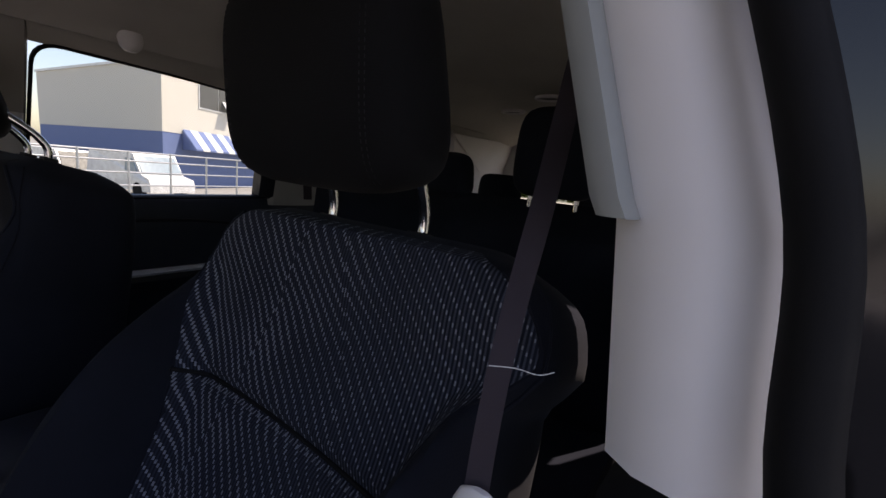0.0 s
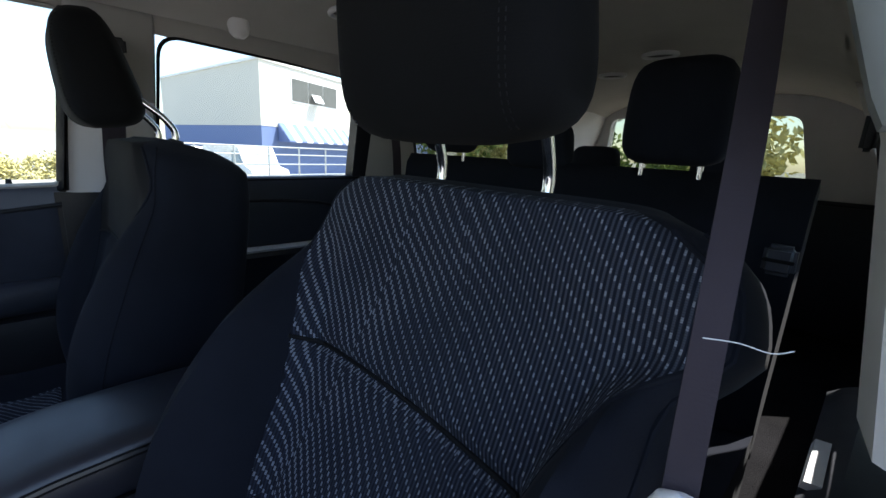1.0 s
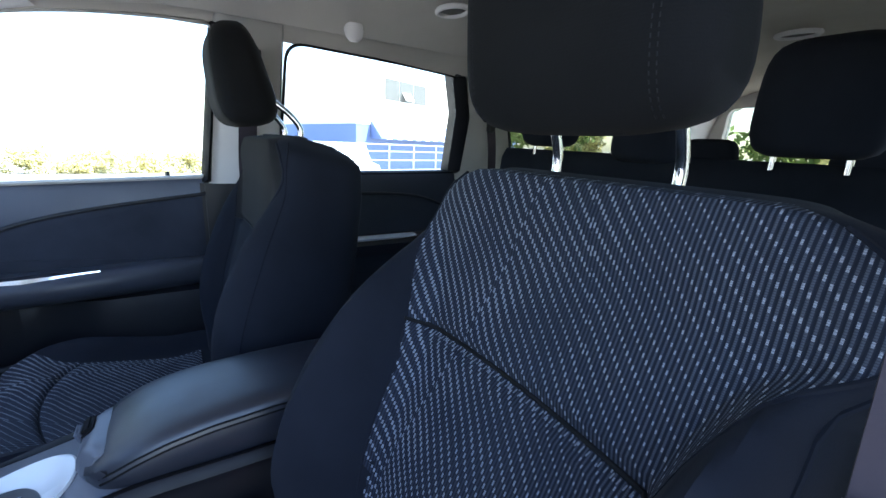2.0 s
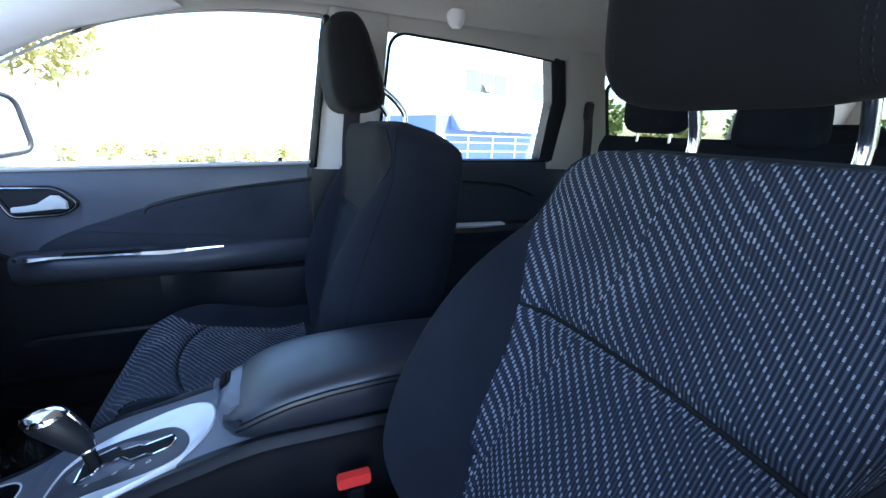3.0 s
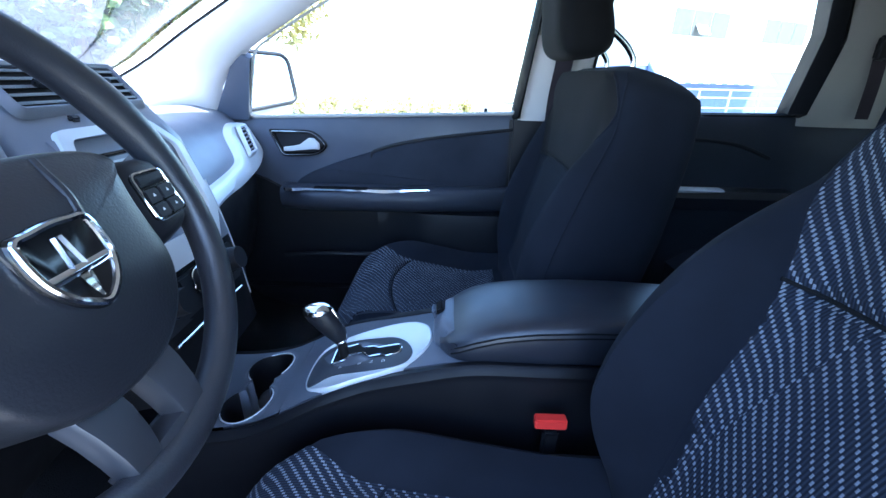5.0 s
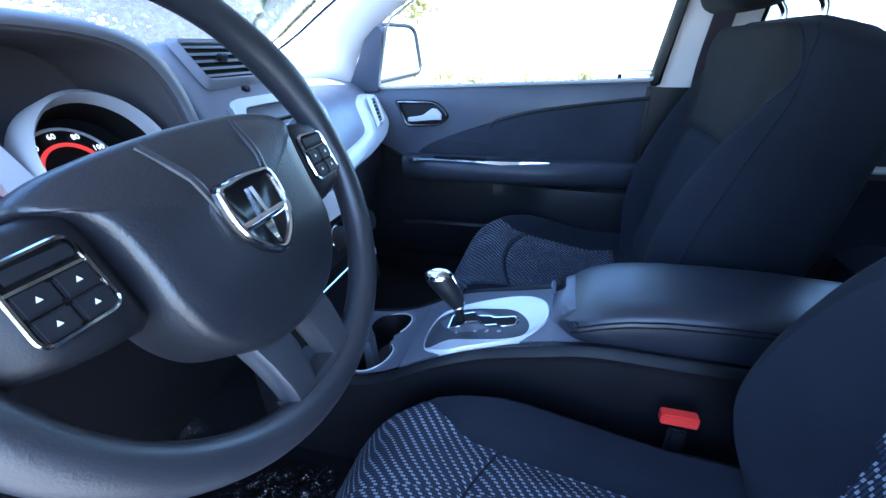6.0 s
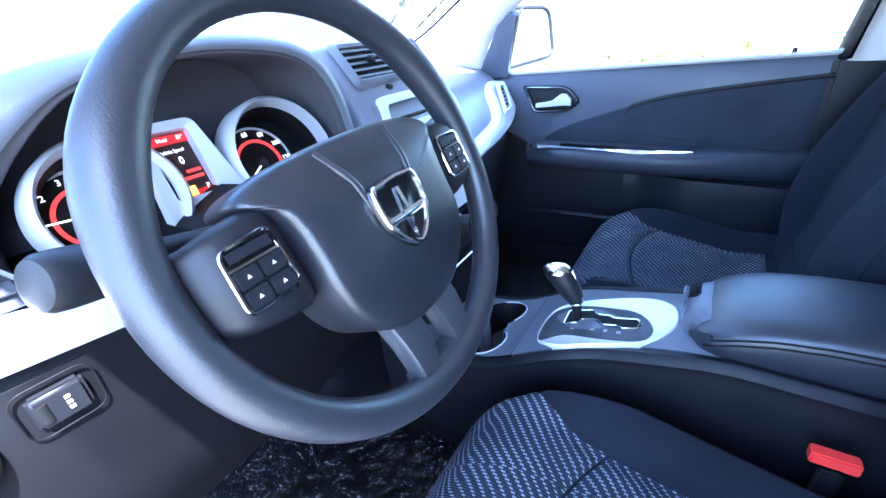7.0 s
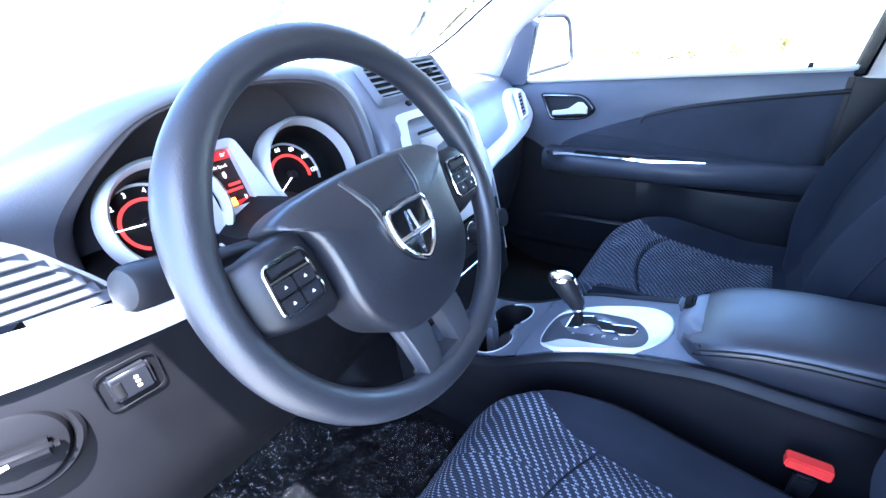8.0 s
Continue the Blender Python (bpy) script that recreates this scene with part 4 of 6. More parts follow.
dpart("climate_panel", block(sp(0, -0.272, -0.010), (0.24, 0.02, 0.075), 0.008, 2, STL.to_3x3()), BLACK, "black climate panel")
for x in (-0.078, 0.0, 0.078):
    k = dpart("climate_knob", rod(bmesh.new(), sp(x, -0.266, -0.02), sp(x, -0.266, -0.05), 0.022, 0.019, 24), BLACK, "round black climate knob")
    dpart("knob_ring", tube([sp(x + 0.0225 * math.cos(a), -0.266 + 0.0225 * math.sin(a), -0.024) for a in np.linspace(0, 2 * math.pi, 24, endpoint=False)], 0.0015, 6, True), CHROME, "chrome ring", k)
for x in (-0.039, 0.039):
    for z in (-0.252, -0.282):
        dpart("climate_button", block(sp(x, z, -0.024), (0.03, 0.008, 0.022), 0.003, 2, STL.to_3x3()), BLACK, "black push button")
for z in (-0.326,):
    dpart("chrome_strip", block(sp(0, z, -0.012), (0.20, 0.008, 0.006), 0.002, 2, STL.to_3x3()), CHROME, "chrome strip")
# silver side bands of the stack
for sx_ in (-1, 1):
    dpart("silver_band", tube(curve_pts([sp(sx_ * 0.147 + 0.007, -0.13, 0.0), sp(sx_ * 0.148 + 0.007, -0.17, 0.0), sp(sx_ * 0.145 + 0.007, -0.25, 0.004), sp(sx_ * 0.136 + 0.007, -0.36, 0.012)], 20), 0.006, 8), SILVER, "satin silver edge band")


# passenger's silver band that rises to the end vent
def band(upper, lower_, thick, name, label, mat, n=30):
    U, L = curve_pts(upper, n), curve_pts(lower_, n)
    rows = []
    for a, b in zip(U, L):
        out = Vector((0, -thick, 0))
        rows.append([a + Vector((0, 0.02, 0)), a + out * 0.5, a.lerp(b, 0.25) + out, a.lerp(b, 0.75) + out, b + out * 0.5, b + Vector((0, 0.02, 0))])
    return dpart(name, loft(rows), mat, label)


band([(0.14, 0.872, 0.972), (0.184, 0.879, 0.968), (0.242, 0.892, 0.97), (0.312, 0.907, 0.97), (0.447, 0.935, 0.974), (0.507, 0.953, 0.986), (0.548, 0.982, 1.026), (0.58, 1.0, 1.046), (0.645, 1.022, 1.059), (0.705, 1.034, 1.058)],
     [(0.14, 0.85, 0.89), (0.16, 0.856, 0.91), (0.19, 0.862, 0.931), (0.245, 0.875, 0.937), (0.326, 0.892, 0.938), (0.427, 0.911, 0.936), (0.60, 0.948, 0.941), (0.70, 0.975, 0.953), (0.738, 0.99, 0.98), (0.738, 1.02, 1.034)], 0.014, "silver_dash_band", "satin silver band sweeping up to the end vent", SILVER, 54)
END = Matrix.Translation((0.628, 0.970, 1.022)) @ Matrix.Rotation(radians(11.3), 4, "Z") @ Matrix.Rotation(radians(-26), 4, "X")
vent("end_vent", END, 0.060, 0.066, 6, SILVER, False, 0.6)
# driver's end: silver band, vent, switch panel, light switch
band([(-0.735, 0.83, 1.085), (-0.66, 0.795, 1.074), (-0.58, 0.785, 1.062), (-0.50, 0.80, 1.040), (-0.44, 0.83, 1.035)],
     [(-0.735, 0.825, 1.048), (-0.66, 0.785, 1.043), (-0.58, 0.775, 1.036), (-0.50, 0.79, 1.022), (-0.44, 0.83, 1.015)], 0.012, "silver_dash_band", "satin silver band under the driver's vent", SILVER)
def drop_vent(outline):
    """The driver's end vent: a drop-shaped silver frame with leaning slats."""
    def yy(x, z):
        return 0.795 + 0.25 * max(0.0, -0.6 - x) + 0.35 * (z - 1.06)
    P = [Vector((p[0], yy(p[0], p[1]), p[1])) for p in curve_pts([(x, z, 0) for x, z in outline], 96, True)]
    c = sum(P, Vector()) / len(P)
    v = dpart("driver_vent", wall_with_hole([c + (p - c) * 1.06 for p in P], P, 0.010), CONSOLE, "drop-shaped vent frame")
    # duct in grey instead of black: flare haze put into its colour
    dpart("duct", slab([p + Vector((0, 0.03, 0)) for p in P], 0.004), GATEGREY, "dark duct", v)
    for k in range(8):
        z = 1.068 + 0.0095 * k
        ends = []
        for h in (z - 0.003, z, z + 0.004):
            xs = [a.x + (b.x - a.x) * (h - a.z) / (b.z - a.z) for a, b in zip(P, P[1:] + P[:1]) if (a.z - h) * (b.z - h) < 0]
            if len(xs) > 1:
                ends.append((min(xs), max(xs)))
        if len(ends) == 3:
            a, b = max(e[0] for e in ends), min(e[1] for e in ends) - 0.002
            dpart("slat", slab([(a, yy(a, z) + 0.003, z - 0.003), (b, yy(b, z) + 0.003, z - 0.003), (b, yy(b, z) + 0.013, z + 0.003), (a, yy(a, z) + 0.013, z + 0.003)], 0.0018), GATEGREY, "", v)
    dpart("tab", block((-0.655, yy(-0.655, 1.10) - 0.002, 1.10), (0.02, 0.012, 0.01), 0.003), BLACK, "small thumb tab", v)


drop_vent([(-0.735, 1.135), (-0.66, 1.142), (-0.61, 1.128), (-0.58, 1.095), (-0.565, 1.066), (-0.58, 1.058), (-0.63, 1.066), (-0.735, 1.085)])
SWP = Matrix.Translation((-0.590, 0.776, 0.999)) @ Matrix.Rotation(radians(-3), 4, "Z") @ Matrix.Rotation(radians(5.5), 4, "X")
pn = dpart("switch_panel", block(SWP @ Vector((0, 0, 0)), (0.033, 0.010, 0.029), 0.003, 3, SWP.to_3x3()), BLACK, "rounded black switch panel")
dpart("panel_outline", tube([SWP @ Vector((x, -0.001, z)) for x, z in [(p.x, p.y) for p in poly_loop([(-0.0235, -0.022, 0), (-0.0235, 0.022, 0), (0.0235, 0.022, 0), (0.0235, -0.022, 0)], 0.011, 6)]], 0.0007, 6, True), MATTE, "raised outline", pn)
dpart("dimmer_wheel", rod(bmesh.new(), SWP @ Vector((-0.010, -0.002, -0.008)), SWP @ Vector((-0.010, -0.002, 0.008)), 0.0045, None, 20), RUBBER, "ribbed dimmer wheel", pn)
for z in (0.005, 0.0, -0.005):
    dpart("print_mark", block(SWP @ Vector((0.004, -0.0054, z)), (0.0032, 0.001, 0.0022), 0, 1, SWP.to_3x3()), WHITEMARK, "small white print", pn)
LS = Matrix.Translation((-0.668, 0.788, 0.990)) @ Matrix.Rotation(radians(-12), 4, "Z") @ Matrix.Rotation(radians(-12), 4, "X")
sw_ = dpart("light_switch", loft([[LS @ Vector((r * math.cos(a), d, r * math.sin(a))) for a in np.linspace(0, 2 * math.pi, 40, endpoint=False)] for r, d in ((0.032, 0.012), (0.032, -0.004), (0.030, -0.008), (0.027, -0.009), (0.004, -0.010))]), MATTE, "round black headlight switch")
dpart("switch_grip", block(LS @ Vector((0, -0.016, 0)), (0.050, 0.018, 0.015), 0.006, 3, LS.to_3x3() @ Matrix.Rotation(radians(8), 3, "Y")), MATTE, "black grip bar", sw_)
dpart("switch_ring", tube([LS @ Vector((0.0365 * math.cos(a), 0.002, 0.0365 * math.sin(a))) for a in np.linspace(0, 2 * math.pi, 40, endpoint=False)], 0.0045, 8, True), MATTE, "raised ring", sw_)
dpart("print_mark", block(LS @ Vector((-0.008, -0.0255, 0.001)), (0.010, 0.0008, 0.0028), 0, 1, LS.to_3x3()), WHITEMARK, "small white print", sw_)
# column stalk
st = dpart("stalk", tube(curve_pts([(-0.42, 0.76, 1.065), (-0.49, 0.74, 1.083), (-0.55, 0.725, 1.098)], 10), [0.010] * 8 + [0.012] * 4, 16), BLACK, "black column stalk")
dpart("stalk_knob", tube([(-0.536, 0.728, 1.094), (-0.540, 0.727, 1.095), (-0.566, 0.719, 1.102), (-0.575, 0.716, 1.1045), (-0.579, 0.7148, 1.1055), (-0.5805, 0.7143, 1.106)], [0.012, 0.0178, 0.0182, 0.0175, 0.015, 0.009], 24), BLACK, "round twist knob", st)
for k in range(3):
    dpart("print_mark", block((-0.52 - 0.009 * k, 0.722, 1.099 + 0.002 * k), (0.006, 0.001, 0.003), 0), WHITEMARK, "small white print", st)

# ---- steering wheel ----
TH = radians(23.4)
WH = Matrix.Translation((-0.374, 0.66, 1.087)) @ Matrix(((1, 0, 0, 0), (0, math.cos(TH), math.sin(TH), 0), (0, -math.sin(TH), math.cos(TH), 0), (0, 0, 0, 1))) @ Matrix.Rotation(radians(-2.3), 4, "Y")
# local: x right, y away from the driver, z up the wheel
wheel = thing("steering_wheel", "black leather-grained steering wheel with silver-edged button pads", "steering wheel", WH.translation)
winv = Matrix.Translation(-WH.translation)


def wpart(name, bm, mat, label="", parent=None, smooth=True):
    bmesh.ops.transform(bm, matrix=winv @ WH, verts=bm.verts)
    return part(name, bm, mat, parent or wheel, label, smooth)


R = 0.1775
rim = []
rr = []
for k in range(96):
    a = 2 * math.pi * k / 96
    rim.append((R * math.cos(a) + 0.003, 0, R * math.sin(a) + 0.001))
    deg = math.degrees(a) % 360
    grip = sum(math.exp(-((deg - c + 180) % 360 - 180) ** 2 / 260) for c in (28, 152))
    rr.append(0.0165 + 0.003 * grip)
wpart("rim", tube(rim, rr, 28, True, None, 0.92), RIMSKIN, "black grained rim")




def loop2(pts, n=48):
    return [(p[0], p[1]) for p in curve_pts([(x, z, 0) for x, z in pts], n, True)]


HUB = [(-0.112, 0.040), (-0.106, 0.047), (-0.086, 0.053), (-0.045, 0.057), (0.0, 0.058), (0.045, 0.057), (0.086, 0.053), (0.106, 0.047), (0.112, 0.040), (0.104, 0.033), (0.094, 0.024), (0.089, 0.008), (0.087, -0.02), (0.087, -0.04), (0.080, -0.066), (0.064, -0.089), (0.036, -0.105), (0.0, -0.109), (-0.036, -0.105), (-0.064, -0.089), (-0.080, -0.066), (-0.087, -0.04), (-0.087, -0.02), (-0.089, 0.008), (-0.094, 0.024), (-0.104, 0.033)]


def hub_y(x, z):
    """How far the cover's crown stands toward the driver."""
    return -0.037 + 0.010 * (x / 0.1) ** 2 + 0.016 * smoothstep(0.015, 0.060, z) + 0.012 * smoothstep(-0.04, -0.11, z)


def hub_cover():
    P = [Vector((x, 0, z)) for x, z in loop2(HUB, 130)]
    c = Vector((0, 0, -0.015))
    rings = [[Vector((p.x * 0.98, 0.035, p.z)) for p in P]]
    for f, drop in ((1.0, 0.022), (1.0, 0.012), (0.985, 0.005), (0.955, 0.0012), (0.92, 0.0), (0.75, 0.0), (0.5, 0.0), (0.25, 0.0), (0.06, 0.0)):
        rings.append([Vector((c.x + (p.x - c.x) * f, hub_y(p.x * f, c.z + (p.z - c.z) * f) + drop, c.z + (p.z - c.z) * f)) for p in P])
    return loft(rings)


wpart("airbag_cover", hub_cover(), LEATHER, "black grained airbag cover")
for sx_ in (-1, 1):
    wpart("cover_crease", tube([Vector((p.x, hub_y(p.x, p.z) + 0.0012, p.z)) for p in curve_pts([(sx_ * 0.041, 0, 0.050), (sx_ * 0.036, 0, 0.035), (sx_ * 0.030, 0, 0.012), (sx_ * 0.027, 0, -0.010)], 16)], 0.0034, 8), LEATHER, "raised crease of the cover")
DARKSILVER = grained("dark_silver_paint", (0.075, 0.079, 0.094), 0.36, 600, 0.05, 0.05, 0.5)
# side spokes with their button pads
for sx_ in (-1, 1):
    body = [(0.070, -0.040, 0.030, 0.006), (0.088, -0.043, 0.036, -0.008), (0.098, -0.043, 0.0365, -0.0185), (0.115, -0.041, 0.036, -0.020), (0.135, -0.037, 0.034, -0.0195), (0.148, -0.033, 0.031, -0.015), (0.157, -0.031, 0.031, -0.004), (0.168, -0.034, 0.036, 0.004), (0.178, -0.038, 0.042, 0.006)]
    rings = []
    for x, z0, z1, y in body:
        zm, hh = (z0 + z1) / 2, (z1 - z0) / 2
        rings.append([Vector((sx_ * x, y + d, zm + e * hh)) for d, e in ((0.016, -1.0), (0.008, -0.97), (0.002, -0.86), (0.0, -0.7), (0.0, 0.0), (0.0, 0.7), (0.002, 0.86), (0.007, 0.96), (0.014, 1.0), (0.030, 0.9), (0.034, 0.0), (0.030, -0.9))])
    pad = wpart("button_pad", loft(rings), BLACK, "black button pad spoke")

    def quad(pts, r=0.007):
        return [(p.x, p.y) for p in poly_loop([(sx_ * x, z, 0) for x, z in pts], r, 5)]

    edge = quad([(0.104, 0.021), (0.141, 0.019), (0.143, -0.022), (0.103, -0.022)])
    wpart("pad_face", loft([[(x, -0.019, z) for x, z in edge], [(x, -0.0225, z) for x, z in edge]]), GLOSS, "dark face of the pad", pad)
    wpart("pad_edge", tube([(x, -0.0225, z) for x, z in edge], 0.0015, 6, True), CHROME, "bright edge line", pad)
    wpart("pad_divider", block((sx_ * 0.1225, -0.0228, 0.0065), (0.037, 0.002, 0.0016), 0.0005), CHROME, "bright line across the pad", pad)
    wpart("display_bar", block((sx_ * 0.1225, -0.0225, 0.0135), (0.034, 0.004, 0.0105), 0.002), BLACK, "black upper bar", pad)
    for bx in (-0.0092, 0.0092):
        for bz in (-0.001, -0.0145):
            b = wpart("button", block((sx_ * 0.1228 + bx, -0.0232, bz), (0.0172, 0.003, 0.0122), 0.0012), BLACK, "small black button", pad)
            wpart("arrow_mark", loft([[(sx_ * 0.1228 + bx + 0.0018 * math.cos(q), -0.0250 + dd, bz + 0.0018 * math.sin(q)) for q in (radians(90), radians(210), radians(330))] for dd in (0, 0.0008)]), WHITEMARK, "white arrow", b)
# forked lower spoke: two arms that meet in a bar at the rim
for sx_ in (-1, 1):
    rows = []
    for z, xo, xi, y in ((-0.080, 0.048, 0.012, 0.002), (-0.10, 0.0475, 0.0105, -0.006), (-0.12, 0.046, 0.011, -0.010), (-0.14, 0.0445, 0.013, -0.011), (-0.152, 0.0435, 0.0145, -0.010), (-0.160, 0.043, 0.0155, -0.008)):
        rows.append([Vector((sx_ * a, y + d, z)) for a, d in ((xo, 0.016), (xo, 0.003), (xo - 0.003, -0.001), (xi + 0.003, -0.001), (xi + 0.001, 0.0), (xi - 0.002, 0.012), (xi - 0.002, 0.018))])
    wpart("lower_spoke", loft(rows), DARKSILVER, "dark silver lower spoke arm")
wpart("lower_bridge", loft([[Vector((x, y + d, z)) for z, y, d in ((-0.151, 0.0, 0.004), (-0.156, -0.008, 0.0), (-0.163, -0.009, 0.0), (-0.170, -0.006, 0.0), (-0.172, 0.010, 0.0), (-0.153, 0.012, 0.0))] for x in (-0.0425, -0.02, 0.0, 0.02, 0.0425)]), DARKSILVER, "dark silver bar of the lower spoke")
# dark column end behind the hub
wpart("hub_back", loft([[Vector((r * math.cos(t) * 1.15, y, r * math.sin(t) - 0.02)) for t in np.linspace(0, 2 * math.pi, 28, endpoint=False)] for y, r in ((0.085, 0.055), (0.05, 0.068), (0.022, 0.074))]), MATTE, "black plastic behind the hub")
# shield badge, plain
shield = [(-0.027, 0.025), (-0.014, 0.0285), (0, 0.0295), (0.014, 0.0285), (0.027, 0.025), (0.0275, 0.0), (0.019, -0.017), (0.009, -0.026), (0, -0.030), (-0.009, -0.026), (-0.019, -0.017), (-0.0275, 0.0)]
BZ = -0.0185
bd = wpart("badge", loft([[Vector((x * f, hub_y(x * f, z * f + BZ) - d, z * f + BZ)) for x, z in loop2(shield, 48)] for f, d in ((1.06, -0.004), (1.06, 0.0022), (0.99, 0.0045), (0.9, 0.0032))]), GLOSS, "dark shield badge with a bright rim")
wpart("badge_rim", tube([(x, hub_y(x, z) - 0.0045, z) for x, z in [(p[0] * 0.95, p[1] * 0.95 + BZ) for p in loop2(shield, 48)]], 0.0026, 8, True), CHROME, "chrome rim", bd)
for dx in (-0.0042, 0.0042):
    wpart("badge_upright", loft([[Vector((dx * k + w, hub_y(0, z + BZ) - 0.0032 - d, z + BZ)) for w, d in ((-0.0022, 0.0), (0.0, 0.0016), (0.0022, 0.0))] for z, k in ((0.020, 0.55), (0.004, 1.0), (-0.006, 1.3))], True, False), CHROME, "chrome upright bar", bd)
wpart("badge_crossbar", loft([[Vector((x, hub_y(x, BZ - 0.003) - 0.0032 - d, BZ - 0.003 + e)) for e, d in ((-0.0032, 0.0), (-0.001, 0.0018), (0.001, 0.0018), (0.0032, 0.0))] for x in np.linspace(-0.025, 0.025, 9)], True, False), CHROME, "chrome crossbar", bd)
wpart("badge_point", loft([[Vector((w * k, hub_y(0, z + BZ) - 0.0032 - d, z + BZ)) for w, d in ((-0.004, 0.0), (0.0, 0.0018), (0.004, 0.0))] for z, k in ((-0.006, 1.2), (-0.015, 0.8), (-0.024, 0.2))], True, False), CHROME, "chrome point", bd)


# ---- centre console ----
con = thing("centre_console", "black centre console with cup holders and shift gate", "console", (0, 0.5, 0.4))


def cpart(name, bm, mat, label="", parent=None, smooth=True):
    bmesh.ops.transform(bm, matrix=Matrix.Translation((0, -0.5, -0.4)), verts=bm.verts)
    return part(name, bm, mat, parent or con, label, smooth)


CON_TAB = [(-0.1, 0.795), (0.25, 0.795), (0.37, 0.797), (0.45, 0.780), (0.55, 0.752), (0.60, 0.730), (0.65, 0.697), (0.70, 0.675), (0.78, 0.662), (1.0, 0.66)]


def con_top(y):
    return ease(CON_TAB, y, 0.03)


def con_half(y):
    """Half the width of the console's grey top."""
    return ease([(-0.1, 0.088), (0.34, 0.080), (0.46, 0.080), (0.53, 0.092), (0.60, 0.101), (1.0, 0.102)], y, 0.03)


rings = []
for y in np.linspace(-0.08, 0.93, 70):
    t = con_top(y)
    crest = t + 0.008 * (1 - smoothstep(0.30, 0.42, y)) + 0.002
    low = t - 0.012 - 0.085 * smoothstep(0.640, 0.655, y) * (1 - smoothstep(0.80, 0.815, y))
    w = con_half(y)
    o = max(w + 0.015, 0.102)
    half = [(o - 0.012, 0.44), (o - 0.002, t - 0.075), (o, crest - 0.026), (o - 0.001, crest - 0.019), (o + 0.001, crest - 0.013), (o - 0.003, crest - 0.004), (o - 0.008, crest), (w + 0.003, crest - 0.002), (w, t - 0.004), (w - 0.002, low)]
    rings.append([(-x, y, z) for x, z in half] + [(x, y, z) for x, z in half[::-1]])
cpart("body", loft(rings), SATINBLACK, "black console body with a rolled upper edge")
cpart("top_plate", loft([[(-w + 0.0015, y, t - 0.006), (-w + 0.002, y, t), (-w + 0.008, y, t + 0.003), (0, y, t + 0.004), (w - 0.008, y, t + 0.003), (w - 0.002, y, t), (w - 0.0015, y, t - 0.006)] for y, w, t in [(v, con_half(v), con_top(v)) for v in np.linspace(0.325, 0.640, 40)]]), CONSOLE, "dark grey top plate")
# armrest lid
arm = tagged(new("console_armrest", None), "padded black vinyl armrest lid on the centre console", "armrest")
arm.location = (0, 0.15, 0.80)


def apart_(name, bm, mat, label=""):
    bmesh.ops.transform(bm, matrix=Matrix.Translation((0, -0.15, -0.80)), verts=bm.verts)
    return part(name, bm, mat, arm, label)


LID_W = [(-0.08, 0.080), (0.28, 0.086), (0.33, 0.086), (0.355, 0.083), (0.372, 0.076), (0.384, 0.062), (0.390, 0.045)]
LID_Z = [(-0.08, 0.855), (-0.03, 0.868), (0.10, 0.872), (0.17, 0.871), (0.25, 0.867), (0.30, 0.860), (0.335, 0.850), (0.36, 0.838), (0.378, 0.826), (0.390, 0.814)]


def lid_side(y, k):
    """A point of the lid's side seam, k down from it."""
    return ease(LID_W, y, 0.008), ease(LID_Z, y, 0.008) - 0.012 - k


rings = []
for y in list(np.linspace(-0.08, 0.32, 22)) + [0.333, 0.345, 0.355, 0.363, 0.370, 0.376, 0.381, 0.385, 0.388, 0.390]:
    w, zt = ease(LID_W, y, 0.008), ease(LID_Z, y, 0.008)
    zb = 0.800
    half = [(w - 0.004, min(zb, zt - 0.004)), (w + 0.001, min(zb + 0.012, zt - 0.003)), (w + 0.003, zt - 0.022 if zt > 0.842 else min(zb + 0.02, zt - 0.002)), (w, zt - 0.012 if zt > 0.835 else zt - 0.0015), (w * 0.97, zt - 0.007 if zt > 0.83 else zt - 0.001), (w * 0.91, zt - 0.003 if zt > 0.83 else zt), (w * 0.8, zt), (w * 0.6, zt + 0.002), (w * 0.3, zt + 0.0035), (w * 0.05, zt + 0.004)]
    rings.append([(-a, y, z) for a, z in half] + [(a, y, z) for a, z in half[::-1]])
apart_("lid", loft(rings), LIDSKIN, "padded black vinyl lid")
for dz in (0.0, 0.0075):
    for sx_ in (-1, 1):
        line = []
        for y in np.linspace(0.0, 0.372, 50):
            w, z = lid_side(y, dz)
            line.append((sx_ * (w + 0.0012 + 0.13 * dz), y, z))
        apart_("stitching", tube(line, 0.0014, 6), RUBBER, "dark stitch line")
# grey latch plate under the lid's nose
rings = []
for x in np.linspace(-0.050, 0.058, 15):
    e = smoothstep(0.030, 0.056, abs(x - 0.004))
    rings.append([(x, 0.398 - 0.016 * e, 0.792), (x, 0.402 - 0.018 * e, 0.806), (x, 0.400 - 0.018 * e, 0.820), (x, 0.393 - 0.016 * e, 0.832), (x, 0.382 - 0.012 * e, 0.8385 - 0.004 * e), (x, 0.368, 0.836), (x, 0.365, 0.792)])
apart_("latch_plate", loft(rings), CONSOLE, "grey plate that holds the latch")
apart_("latch_recess", block((0.022, 0.391, 0.834), (0.036, 0.018, 0.010), 0.004, 3, Matrix.Rotation(radians(-40), 3, "X")), MATTE, "dark recess of the latch")
apart_("latch", block((0.020, 0.400, 0.826), (0.026, 0.007, 0.022), 0.003, 3, Matrix.Rotation(radians(-22), 3, "X")), DOORSKIN, "grey latch tab")
